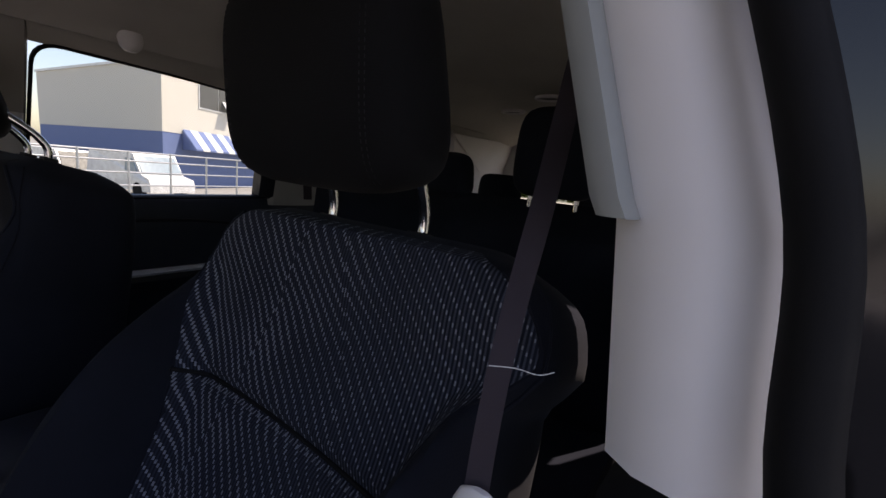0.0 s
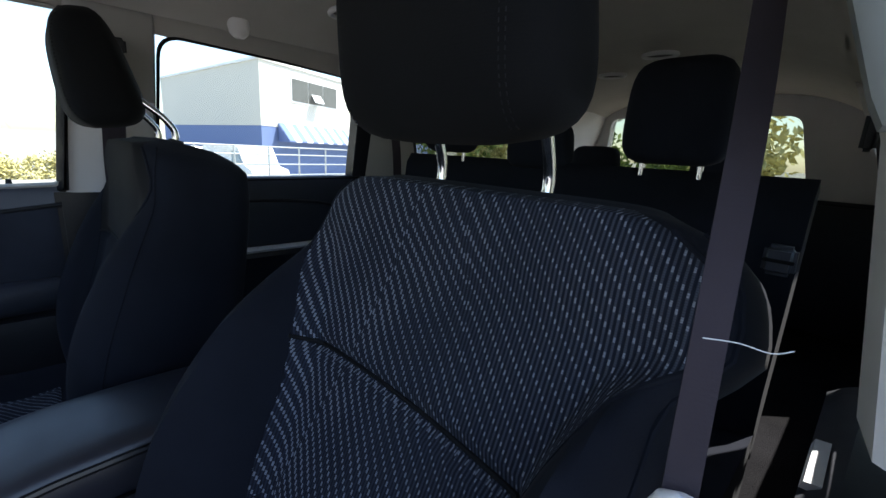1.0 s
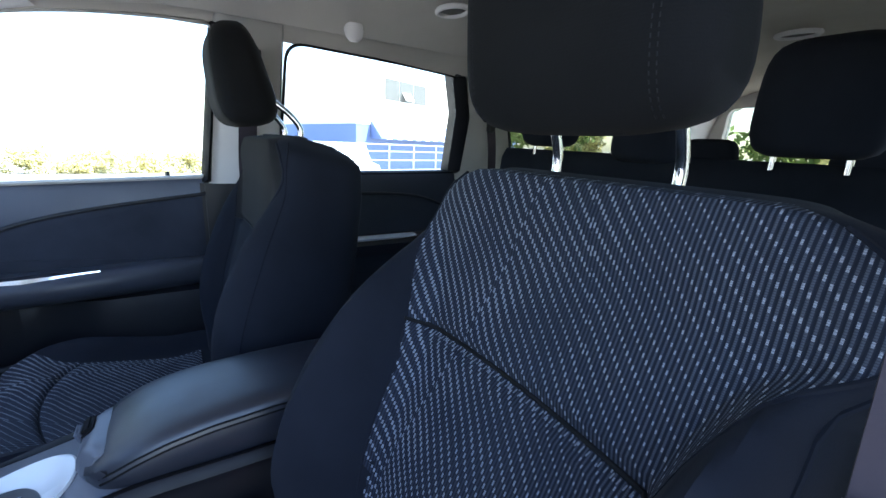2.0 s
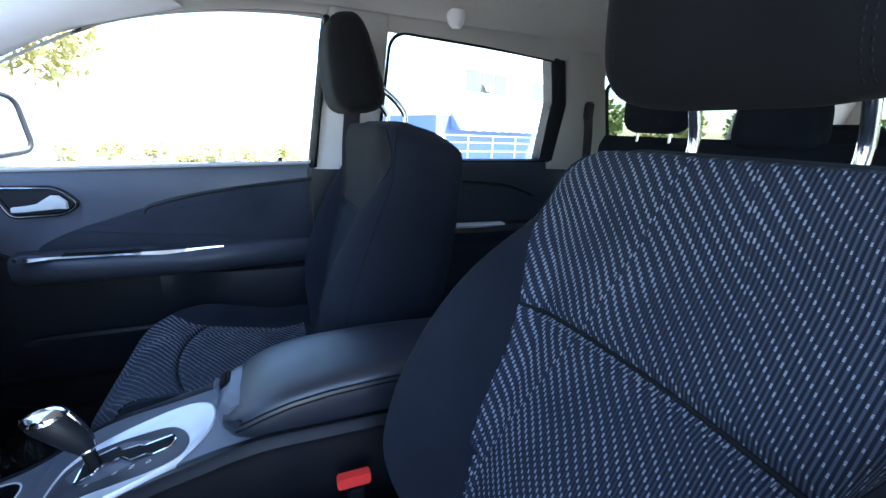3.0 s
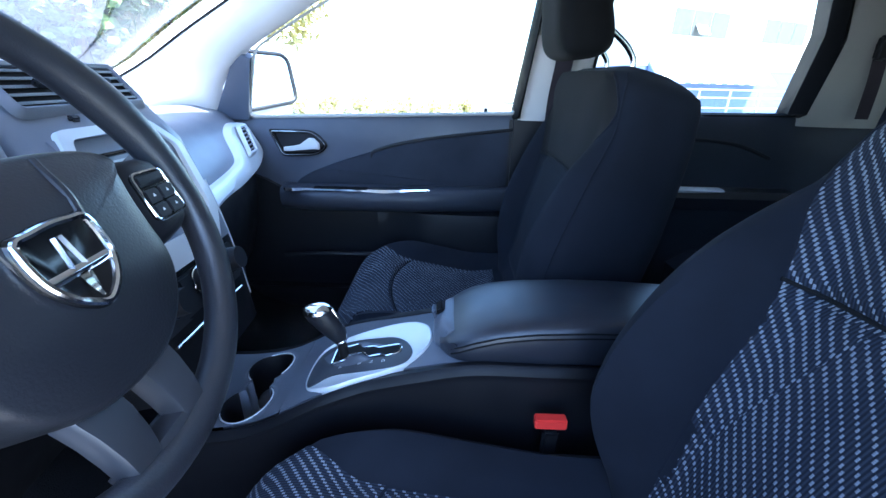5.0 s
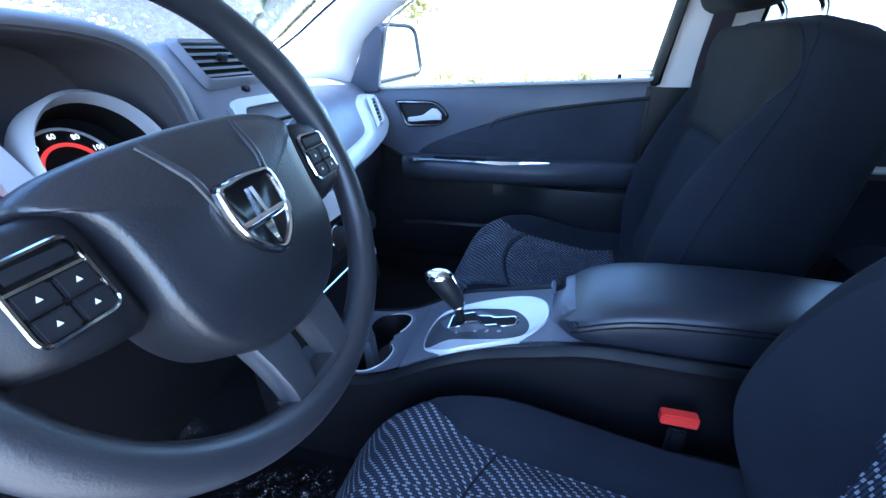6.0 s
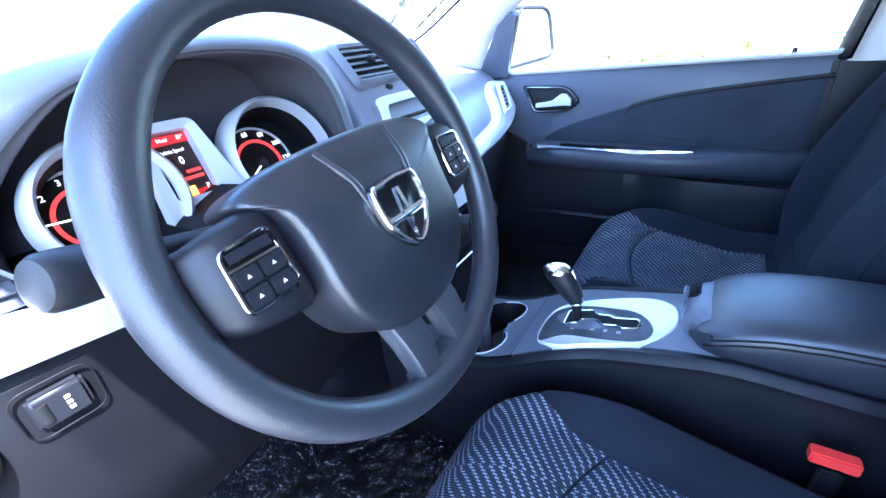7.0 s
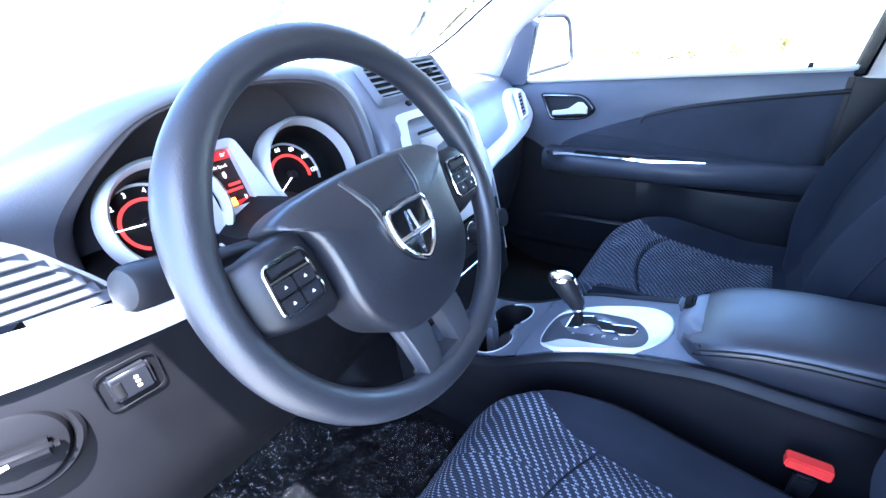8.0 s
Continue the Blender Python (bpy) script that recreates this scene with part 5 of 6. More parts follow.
# shift gate: a silver dish round a dark face
GO = [(-0.0805, 0.602), (-0.104, 0.562), (-0.099, 0.522), (-0.092, 0.474), (-0.081, 0.440), (-0.050, 0.414), (-0.016, 0.404), (0.022, 0.411), (0.042, 0.434), (0.047, 0.475), (0.040, 0.532), (0.031, 0.577), (0.015, 0.602), (-0.030, 0.6102)]
GI = [(-0.079, 0.600), (-0.068, 0.563), (-0.076, 0.518), (-0.080, 0.470), (-0.074, 0.444), (-0.055, 0.435), (-0.034, 0.438), (-0.012, 0.450), (0.006, 0.470), (0.014, 0.500), (0.021, 0.535), (0.024, 0.572), (0.014, 0.600), (-0.030, 0.609)]
go, gi = curve_pts([(x, y, 0) for x, y in GO], 84, True), curve_pts([(x, y, 0) for x, y in GI], 84, True)
gs = 0.96                     # the dish stays inside the grey top


def on_con(p, d):
    return Vector((p.x * gs + 0.002, p.y, con_top(p.y) + d))


plate = cpart("shift_plate", loft([[on_con(p, -0.004) for p in go], [on_con(p, 0.006) for p in go], [on_con(p.lerp(q, 0.06), 0.0085) for p, q in zip(go, gi)], [on_con(p.lerp(q, 0.16), 0.0085) for p, q in zip(go, gi)], [on_con(p.lerp(q, 0.28), 0.0065) for p, q in zip(go, gi)], [on_con(p.lerp(q, 0.94), 0.0050) for p, q in zip(go, gi)], [on_con(q, 0.002) for q in gi]], False), SILVER, "satin silver shift surround")
cpart("gate_face", loft([[on_con(q, -0.002) for q in gi], [on_con(q, 0.0050) for q in gi], [on_con(Vector((-0.028 + (q.x + 0.028) * 0.97, 0.53 + (q.y - 0.53) * 0.98, 0)), 0.0058) for q in gi]]), GATEGREY, "dark gate face", plate)
slot = [(0.008, 0.572), (0.007, 0.532), (-0.006, 0.522), (-0.010, 0.500), (-0.016, 0.494), (-0.018, 0.458), (-0.030, 0.453), (-0.042, 0.457), (-0.044, 0.478), (-0.037, 0.486), (-0.036, 0.508), (-0.022, 0.520), (-0.020, 0.543), (-0.031, 0.550), (-0.033, 0.572)]
sl = poly_loop([(x, y, 0) for x, y in slot], 0.0025, 2)
cpart("gate_rim", tube([Vector((p.x, p.y, con_top(p.y) + 0.0062)) for p in sl], 0.0019, 6, True), CHROME, "chrome rim of the gate", plate)
cpart("gate_slot", loft([[Vector((p.x, p.y, con_top(p.y) + d)) for p in sl] for d in (0.0, 0.0072)]), RUBBER, "black slot", plate)
for txt, x, y in (("P", -0.049, 0.552), ("R", -0.051, 0.520), ("N", -0.053, 0.500), ("D", -0.056, 0.480)):
    cpart("letter", text_mesh(txt, 0.0085, lambda a, b, x=x, y=y: Vector((x + a, y + b, con_top(y + b) + 0.0068))), WHITEMARK, "white letter", plate, False)
# gear lever
sh_ = thing("shift_lever", "black gear lever with a chrome cap", "gear lever", (-0.014, 0.556, 0.757))


def gpart(name, bm, mat, label=""):
    bmesh.ops.transform(bm, matrix=Matrix.Translation((0.014, -0.556, -0.757)), verts=bm.verts)
    return part(name, bm, mat, sh_, label)


def oval(y, z, a, b, tilt=0.0, n=24):
    return [(-0.016 + a * math.cos(t), y + b * math.sin(t), z - tilt * b * math.sin(t)) for t in np.linspace(0, 2 * math.pi, n, endpoint=False)]


gpart("stem", tube([(-0.014, 0.552, 0.745), (-0.015, 0.556, 0.775), (-0.016, 0.560, 0.80)], [0.009, 0.008, 0.009], 12), RUBBER, "black stem")
gpart("collar", loft([oval(*q) for q in ((0.556, 0.783, 0.008, 0.009, 0.3), (0.557, 0.785, 0.0105, 0.0115, 0.3), (0.558, 0.788, 0.0105, 0.0115, 0.3), (0.559, 0.790, 0.009, 0.010, 0.3))]), CHROME, "chrome collar")
gpart("grip", loft([oval(*q) for q in ((0.558, 0.788, 0.0105, 0.0115, 0.3), (0.564, 0.800, 0.0145, 0.0165, 0.3), (0.574, 0.816, 0.0180, 0.0205, 0.25), (0.585, 0.831, 0.0200, 0.0235, 0.2), (0.592, 0.843, 0.0195, 0.0240, 0.15))]), BLACK, "black grip")
gpart("cap", loft([oval(*q) for q in ((0.592, 0.842, 0.0198, 0.0243, 0.15), (0.5935, 0.846, 0.0190, 0.0235, 0.15), (0.5945, 0.8495, 0.0165, 0.0205, 0.15), (0.595, 0.852, 0.0120, 0.0155, 0.15), (0.595, 0.853, 0.006, 0.008, 0.15))]), CHROME, "polished chrome cap")
gpart("chrome_spine", tube(curve_pts([(-0.0165, 0.547, 0.792), (-0.0165, 0.551, 0.806), (-0.0165, 0.558, 0.825), (-0.0165, 0.568, 0.846)], 12), [0.0020] * 6 + [0.0028] * 10, 8), CHROME, "chrome strip down the grip")
# cup holders: a tray with two wells
CUPS = ((0.045, 0.712, 0.041), (-0.053, 0.716, 0.042), (-0.004, 0.714, 0.022))


def tray_z(x, y):
    d = max(1 - smoothstep(r - 0.002, r + 0.002, math.hypot(x - a, y - b)) for a, b, r in CUPS)
    rim = max(math.exp(-((math.hypot(x - a, y - b) - r - 0.004) / 0.003) ** 2) for a, b, r in CUPS) * (1 - d)
    return con_top(y) + 0.001 + 0.002 * rim - 0.075 * d


cpart("cup_tray", loft([[(x * con_half(y) / 0.102, y, tray_z(x, y)) for x in np.linspace(-0.1, 0.1, 110)] for y in np.linspace(0.642, 0.862, 110)], False, False), CONSOLE, "dark tray with two round cup wells")
for a_, b_, r_ in CUPS[:2]:
    q_ = 0.0 if a_ > 0 else math.pi
    ts = [t for t in np.linspace(-2.35, 2.35, 40)]
    cpart("cup_well", loft([[(a_ + q * math.cos(t + q_), b_ + q * math.sin(t + q_), max(con_top(b_), con_top(b_ + r_ * math.sin(t + q_))) * (1 if h == 0.0 else 0) + (0 if h == 0.0 else con_top(b_) + h)) for t in ts] for q, h in ((r_ + 0.0005, 0.0), (r_ - 0.003, -0.004), (r_ - 0.004, -0.035), (r_ - 0.007, -0.070))], False, False), MATTE, "black cup well lining")
    cpart("well_rim", tube([(a_ + (r_ + 0.001) * math.cos(t + q_), b_ + (r_ + 0.001) * math.sin(t + q_), con_top(b_ + (r_ + 0.001) * math.sin(t + q_)) + 0.0025) for t in ts], 0.0013, 6), SILVER, "thin bright rim")
# buckle by the driver's seat
bk = thing("seat_belt_buckle", "black seat-belt buckle with a bright red button", "buckle", (-0.135, 0.225, 0.722))
part("housing", block((0.004, -0.004, -0.045), (0.012, 0.024, 0.085), 0.004, 3), MATTE, bk, "black housing")
part("release_button", block((0.0, 0.0, 0.018), (0.017, 0.046, 0.017), 0.002, 2), RED, bk, "bright red release button")


# ---- doors ----
def side_panel(pts_y, prof, side):
    """A door lining: for each y a cut of (x, z)."""
    return loft([[(side * x, y, z) for x, z in prof(y)] for y in pts_y])


door = tagged(new("door_1", None), "closed front passenger door with dark lining and silver pull", "door", kind="structure")
door.location = (0.80, 0.6, 0.45)


def pd(name, bm, mat, label="", parent=None, smooth=True):
    bmesh.ops.transform(bm, matrix=Matrix.Translation((-0.80, -0.6, -0.45)), verts=bm.verts)
    return part(name, bm, mat, parent or door, label, smooth)


def door_prof(y):
    s = sill(y)
    return [(0.83, s - 0.01), (0.775, s), (0.757, s - 0.004), (0.749, s - 0.02), (0.745, 1.0), (0.745, 0.89), (0.748, 0.80), (0.75, 0.70), (0.755, 0.50), (0.83, 0.47)]


pd("lining", side_panel(np.linspace(0.185, 1.14, 30), door_prof, 1), DOORSKIN, "dark moulded door lining")
# armrest shelf
rows = []
for y in np.linspace(0.19, 0.92, 26):
    k = smoothstep(0.93, 0.80, y) if y > 0.5 else 1.0
    d = 0.075 * smoothstep(0.10, 0.55, y) * (1 - 0.45 * smoothstep(0.80, 0.92, y)) + 0.03
    z = 0.862 - 0.01 * (y - 0.4)
    rows.append([(0.752, y, z + 0.012), (0.752 - d * 0.5, y, z + 0.011), (0.752 - d * 0.78, y, z + 0.008), (0.752 - d * 0.92, y, z + 0.002), (0.752 - d * 0.99, y, z - 0.010), (0.752 - d, y, z - 0.022), (0.752 - d * 0.97, y, z - 0.036), (0.752 - d * 0.85, y, z - 0.052), (0.752 - d * 0.6, y, z - 0.066), (0.752 - d * 0.3, y, z - 0.075), (0.752, y, z - 0.08)])
pd("armrest", loft(rows), ARMSKIN, "dark padded armrest")
pd("silver_pull", loft([[(0.662 + 0.02 * smoothstep(0.75, 0.45, y) - dx, y, 0.869 + dz) for dx, dz in ((-0.03 * k, 0.003), (0.012 * k, 0.004), (0.016 * k, -0.006 * k), (-0.02 * k, -0.006 * k))] for y, k in ((0.897, 0.3), (0.888, 0.85), (0.865, 0.8), (0.83, 0.35), (0.74, 0.28), (0.66, 0.45), (0.59, 1.0), (0.54, 0.95), (0.48, 0.5), (0.444, 0.1))]), CHROME, "bright strip on the armrest")
pd("pull_recess", block((0.668, 0.72, 0.874), (0.026, 0.17, 0.004), 0.002), GLOSS, "dark switch recess")
# cloth inlay above the armrest
EDGE = [(0.877, 0.878), (0.833, 0.905), (0.762, 0.934), (0.629, 0.978), (0.515, 1.011), (0.374, 1.034), (0.20, 1.056)]
inl = poly_loop([(0.744, y, z) for y, z in [(0.886, 0.856), (0.20, 0.862)] + [EDGE[k] for k in range(6, -1, -1)]], [0.005, 0.01, 0.01, 0.06, 0.06, 0.05, 0.05, 0.03, 0.015])
c_ = sum((Vector(p) for p in inl), Vector()) / len(inl)
pd("inlay", loft([[Vector((0.75, p.y, p.z)) for p in inl], [Vector((0.7405, p.y, p.z)) for p in inl], [Vector((0.7365, c_.y + (p.y - c_.y) * 0.96, c_.z + (p.z - c_.z) * 0.92)) for p in inl]]), INLAY, "dark padded inlay")
# the shadow along the inlay's edge, drawn as a black tube
pd("inlay_shadow_line", tube(curve_pts([(0.741, 0.634, 0.958), (0.739, 0.629, 0.974), (0.739, 0.600, 0.987), (0.739, 0.515, 1.009), (0.739, 0.374, 1.032), (0.739, 0.19, 1.055)], 36), 0.0055, 8), BLACK, "raised edge over the inlay, black for its shadow")
# inner handle
hd = pd("handle_bezel", wall_with_hole(poly_loop([(0.742, 0.955, 1.038), (0.742, 0.917, 0.954), (0.742, 0.805, 0.960), (0.742, 0.766, 0.990), (0.742, 0.812, 1.038)], [0.010, 0.018, 0.025, 0.02, 0.03]), poly_loop([(0.742, 0.938, 1.028), (0.742, 0.910, 0.965), (0.742, 0.806, 0.970), (0.742, 0.780, 0.991), (0.742, 0.814, 1.028)], [0.008, 0.014, 0.02, 0.015, 0.02]), 0.014), GLOSS, "black handle surround")
pd("handle_trim", tube([(0.7345, p.y, p.z) for p in poly_loop([(0.742, 0.947, 1.033), (0.742, 0.914, 0.9595), (0.742, 0.8055, 0.965), (0.742, 0.773, 0.9905), (0.742, 0.813, 1.033)], [0.009, 0.016, 0.022, 0.018, 0.025])], 0.0016, 6, True), CHROME, "chrome edge of the surround", hd)
pd("handle_cup", slab(poly_loop([(0.744, 0.938, 1.028), (0.744, 0.910, 0.965), (0.744, 0.806, 0.970), (0.744, 0.780, 0.991), (0.744, 0.814, 1.028)], 0.012), 0.003), BLACK, "dark cup", hd)
# satin silver replaces chrome, so the outside's reflection is in the colour
pd("handle", loft([[(0.726 + dx, y, z + dz) for dx, dz in ((-0.006, -h), (-0.008, 0), (-0.006, h), (0.006, h), (0.006, -h))] for y, z, h in ((0.905, 0.980, 0.006), (0.88, 0.982, 0.007), (0.855, 0.986, 0.008), (0.84, 0.992, 0.013), (0.825, 0.998, 0.017), (0.81, 0.998, 0.016), (0.795, 0.990, 0.009))]), SILVER, "chrome door handle, its reflection painted as silver", hd)
# map pocket
pd("pocket", loft([[(0.752, y, 0.80), (0.738 - 0.038 * q, y, 0.785), (0.736 - 0.041 * q, y, 0.74), (0.736 - 0.036 * q, y, 0.58), (0.752, y, 0.55)] for y, q in [(v, smoothstep(0.60, 0.42, v)) for v in np.linspace(0.20, 0.62, 18)]]), BLACK, "black door bulge below the armrest")
pd("lower_lining", loft([[(0.748, y, 0.80 + 0.10 * smoothstep(0.80, 1.05, y)), (0.738, y, 0.795 + 0.10 * smoothstep(0.80, 1.05, y)), (0.738, y, 0.52), (0.75, y, 0.50)] for y in np.linspace(0.19, 1.1, 24)]), BLACK, "black lower lining")
pd("pocket_lip", tube(curve_pts([(0.72, 0.94, 0.62), (0.70, 0.85, 0.635), (0.695, 0.70, 0.64), (0.70, 0.55, 0.642)], 24), 0.009, 8), BLACK, "map pocket lip")
pd("lock_pin", tube([(0.762, 0.277, 1.098), (0.762, 0.277, 1.116)], [0.007, 0.005], 10), BLACK, "black lock pin")
# mirror triangle
pd("mirror_triangle", slab([(0.752, 1.12, 1.066), (gx(1.26) - 0.006, 0.99, 1.26), (gx(1.24) - 0.006, 0.955, 1.24), (0.752, 1.012, 1.07)], 0.03), DOORSKIN, "dark triangle panel behind the mirror")
# rear passenger door
rd = tagged(new("door_2", None), "closed rear passenger door, its lining darkened for shade", "door", kind="structure")
rd.location = (0.80, -0.45, 0.45)


def rpd(name, bm, mat, label=""):
    bmesh.ops.transform(bm, matrix=Matrix.Translation((-0.80, 0.45, -0.45)), verts=bm.verts)
    return part(name, bm, mat, rd, label)


# darker skin than the front door's, standing for the shadow back here
rpd("lining", side_panel(np.linspace(-0.95, -0.01, 20), door_prof, 1), ARMSKIN, "dark moulded door lining")
rpd("armrest", loft([[(0.752, y, 0.895), (0.70, y, 0.89), (0.685, y, 0.87), (0.70, y, 0.83), (0.752, y, 0.82)] for y in np.linspace(-0.7, -0.10, 12)]), LEATHER, "dark padded armrest")
rpd("silver_pull", loft([[(0.70, y, 0.888 - h), (0.69, y, 0.892), (0.70, y, 0.896), (0.73, y, 0.896)] for y, h in ((-0.48, 0.002), (-0.40, 0.01), (-0.25, 0.012), (-0.15, 0.008))]), SILVER, "satin silver strip")
rpd("raised_edge", tube(curve_pts([(0.742, -0.05, 1.04), (0.742, -0.3, 1.045), (0.742, -0.5, 1.03), (0.742, -0.62, 0.99)], 20), 0.006, 8), BLACK, "raised edge line")
# the rear door behind the driver: lining, armrest and a glint bar, seen past the pillar
rd2 = tagged(new("door_3"), "dark moulded rear door lining with a grey armrest behind the driver", "door", kind="structure")
rd2.location = (-0.80, -0.45, 0.45)
to_rd2 = Matrix.Translation((0.80, 0.45, -0.45))


def lpd(name, bm, mat, label=""):
    bmesh.ops.transform(bm, matrix=to_rd2, verts=bm.verts)
    return part(name, bm, mat, rd2, label)


lpd("lining", block((-0.745, -0.50, 0.78), (0.04, 0.78, 0.56), 0.015, 3), BLACK, "dark moulded door lining")
lpd("armrest", loft([[(-0.73, y, 0.885), (-0.675, y, 0.875 - d), (-0.652, y, 0.855 - d), (-0.658, y, 0.79), (-0.73, y, 0.74)] for y, d in ((-0.80, 0.02), (-0.60, 0.004), (-0.40, 0.0), (-0.30, 0.004), (-0.24, 0.03))]), GATEGREY, "blue-grey moulded armrest")
# bright bar added where the sun glints on the trim
lpd("silver_pull", loft([[(-0.672, y, 0.874), (-0.655, y, 0.872), (-0.652, y, 0.862), (-0.668, y, 0.862)] for y in (-0.52, -0.46, -0.40)]), SILVER, "silver bar in place of a sun glint")
# dark body behind rear window edge
strip([(-0.63, 1.115), (-0.60, 1.33), (-0.545, 1.452), (-0.60, 1.455), (-0.655, 1.33), (-0.70, 1.20), (-0.76, 1.11)], BLACK, "trim_door_edge_right", "black rear edge of the door frame", 0.012, 1)

# ---- A pillars, windscreen ----
PILLAR_Y = [(1.06, 1.53), (1.157, 1.385), (1.2155, 1.25), (1.30, 1.10), (1.40, 0.905), (1.55, 0.66)]
for s_, tag in ((1, "right"), (-1, "left")):
    rows = []
    for k in range(25):
        t = k / 24
        # rear edge follows the door opening, front edge the windscreen
        ry, rz = ease([(0, 1.10), (0.12, 1.075), (0.35, 0.95), (0.7, 0.72), (1.0, 0.45)], t, 0.06), ease([(0, 1.07), (0.12, 1.16), (0.35, 1.265), (0.7, 1.385), (1.0, 1.462)], t, 0.06)
        fz = 1.06 + 0.49 * t
        fy = ease(PILLAR_Y, fz, 0.02)
        rx, fx = gx(rz) - 0.004, 0.70 - 0.286 * (fz - 1.06)
        a, b = Vector((s_ * rx, ry, rz)), Vector((s_ * fx, fy, fz))
        inn = Vector((-s_ * 0.028, -0.012, -0.004))
        outw = Vector((s_ * 0.05, 0.03, 0.03))
        rows.append([a, a.lerp(b, 0.06) + inn * 0.6, a.lerp(b, 0.15) + inn * 0.95, a.lerp(b, 0.3) + inn * 1.2, a.lerp(b, 0.5) + inn * 1.3, a.lerp(b, 0.7) + inn * 1.2, a.lerp(b, 0.85) + inn * 0.9, a.lerp(b, 0.95) + inn * 0.4, b, b + outw, a.lerp(b, 0.5) + outw * 1.5, a + outw])
    tagged(part("trim_a_pillar_" + tag, loft(rows), GREY), "smooth light grey windscreen pillar trim", "trim", kind="structure")
    tagged(part("trim_windscreen_seal_" + tag, tube([(s_ * (0.694 - 0.286 * (z - 1.06)), ease(PILLAR_Y, z, 0.02) - 0.002, z) for z in np.linspace(1.06, 1.55, 18)], 0.003, 6), RUBBER), "thin black windscreen seal", "trim", kind="structure")
ws = tagged(part("windscreen", loft([[(x, ease(PILLAR_Y, 1.06 + 0.5 * t, 0.02) + 0.02 + 0.06 * (1 - (x / 0.7) ** 2), 1.06 + 0.5 * t) for x in np.linspace(-0.715 + 0.143 * t, 0.715 - 0.143 * t, 17)] for t in np.linspace(0, 1, 13)], False, False), PANE), "clear raked windscreen", "window", kind="structure")
ws.visible_shadow = False
tagged(part("trim_header", loft([[(x, 0.48, 1.565), (x, 0.70, 1.535), (x, 0.82, 1.55), (x, 0.82, 1.60), (x, 0.48, 1.60)] for x in np.linspace(-0.58, 0.58, 9)]), LINER), "pale headliner edge above the windscreen", "trim", kind="structure")
# right door mirror
mir = thing("door_mirror", "white passenger door mirror with a dark housing edge", "mirror", (0.95, 1.03, 1.17))
mir.rotation_euler, mir.scale = (radians(-9), 0, radians(-32)), (1.3, 1.2, 1.25)
rings = []
for x, k in ((0.07, 0.75), (0.04, 0.95), (0.0, 1.0), (-0.06, 0.98), (-0.1, 0.85)):
    rings.append([(x + 0.02 * math.sin(t) * 0, 0.045 * (k ** 2) * math.copysign(abs(math.cos(t)) ** 0.7, math.cos(t)) + 0.03, 0.085 * k * math.copysign(abs(math.sin(t)) ** 0.6, math.sin(t))) for t in np.linspace(0, 2 * math.pi, 24, endpoint=False)])
part("housing", loft([[(p[0], p[1], p[2]) for p in r] for r in rings]), WHITECAR, mir, "white painted housing")
part("mirror_rim", tube(poly_loop([(-0.10, -0.018, -0.075), (-0.095, -0.018, 0.075), (0.07, -0.018, 0.07), (0.075, -0.018, -0.055)], 0.03), 0.006, 8, True), BLACK, mir, "black rim")
part("mirror_glass", slab(poly_loop([(-0.10, -0.016, -0.075), (-0.095, -0.016, 0.075), (0.07, -0.016, 0.07), (0.075, -0.016, -0.055)], 0.03), 0.004), MIRROR, mir, "mirror glass")
part("arm", block((-0.12, 0.03, -0.06), (0.09, 0.05, 0.04), 0.012, 3), BLACK, mir, "black mounting arm")

# ---- driver's side: pillar, belt ----
rows = []
for z, xi, xo, yf in ((0.45, -0.70, -0.86, 0.03), (1.085, -0.672, -0.765, 0.03), (1.125, -0.670, -0.732, 0.012), (1.25, -0.652, -0.718, -0.005), (1.38, -0.612, -0.675, -0.02), (1.50, -0.57, -0.632, -0.03)):
    rows.append([(xi, yf - 0.16, z), (xi + 0.004, yf - 0.05, z), (xi - 0.002, yf - 0.012, z), (xi - 0.018, yf, z), (xo + 0.02, yf + 0.004, z), (xo, yf - 0.006, z), (xo - 0.03, yf - 0.05, z), (xo - 0.03, yf - 0.16, z)])
tagged(part("trim_b_pillar_lower_left", loft(rows[:2]), BLACK), "black lower pillar trim by the driver's door", "trim", kind="structure")
tagged(part("trim_b_pillar_left", loft(rows[2:]), GREY), "light grey pillar trim behind the driver's door", "trim", kind="structure")
bl = part("belt_slide_cover", loft([[(x + 0.008, y - 0.03, z), (x + 0.006, y, z), (x, y + 0.005, z), (x - 0.010, y + 0.006, z), (x - 0.014, y, z), (x - 0.012, y - 0.03, z)] for x, y, z in ((-0.655, 0.006, 1.252), (-0.650, 0.006, 1.262), (-0.602, -0.012, 1.40), (-0.568, -0.022, 1.50))]), grained("grey_green_trim", (0.34, 0.36, 0.35), 0.6, 900, 0.05, 0.06), None)
tagged(bl, "grey belt height slide cover on the pillar", "trim", kind="structure")
tagged(part("door_seal_left", tube(curve_pts([(-0.80, 0.035, 0.5), (-0.785, 0.035, 1.05), (-0.75, 0.018, 1.15), (-0.737, 0.0, 1.26), (-0.695, -0.015, 1.39), (-0.65, -0.025, 1.50)], 30), 0.013, 10), RUBBER), "black rubber door opening seal", "seal", kind="structure")
tagged(part("door_edge_left", loft([[(-0.775 + d, -0.03 - 0.0, z), (-0.90 + d, -0.03, z), (-0.90 + d, -0.10, z), (-0.775 + d, -0.10, z)] for z, d in ((0.4, -0.03), (1.08, 0.0), (1.3, 0.04), (1.5, 0.085))]), GLOSS), "gloss black edge of the rear door", "door", kind="structure")
od = tagged(new("door_4", None), "driver's door standing wide open with a dark lining", "door", kind="structure")
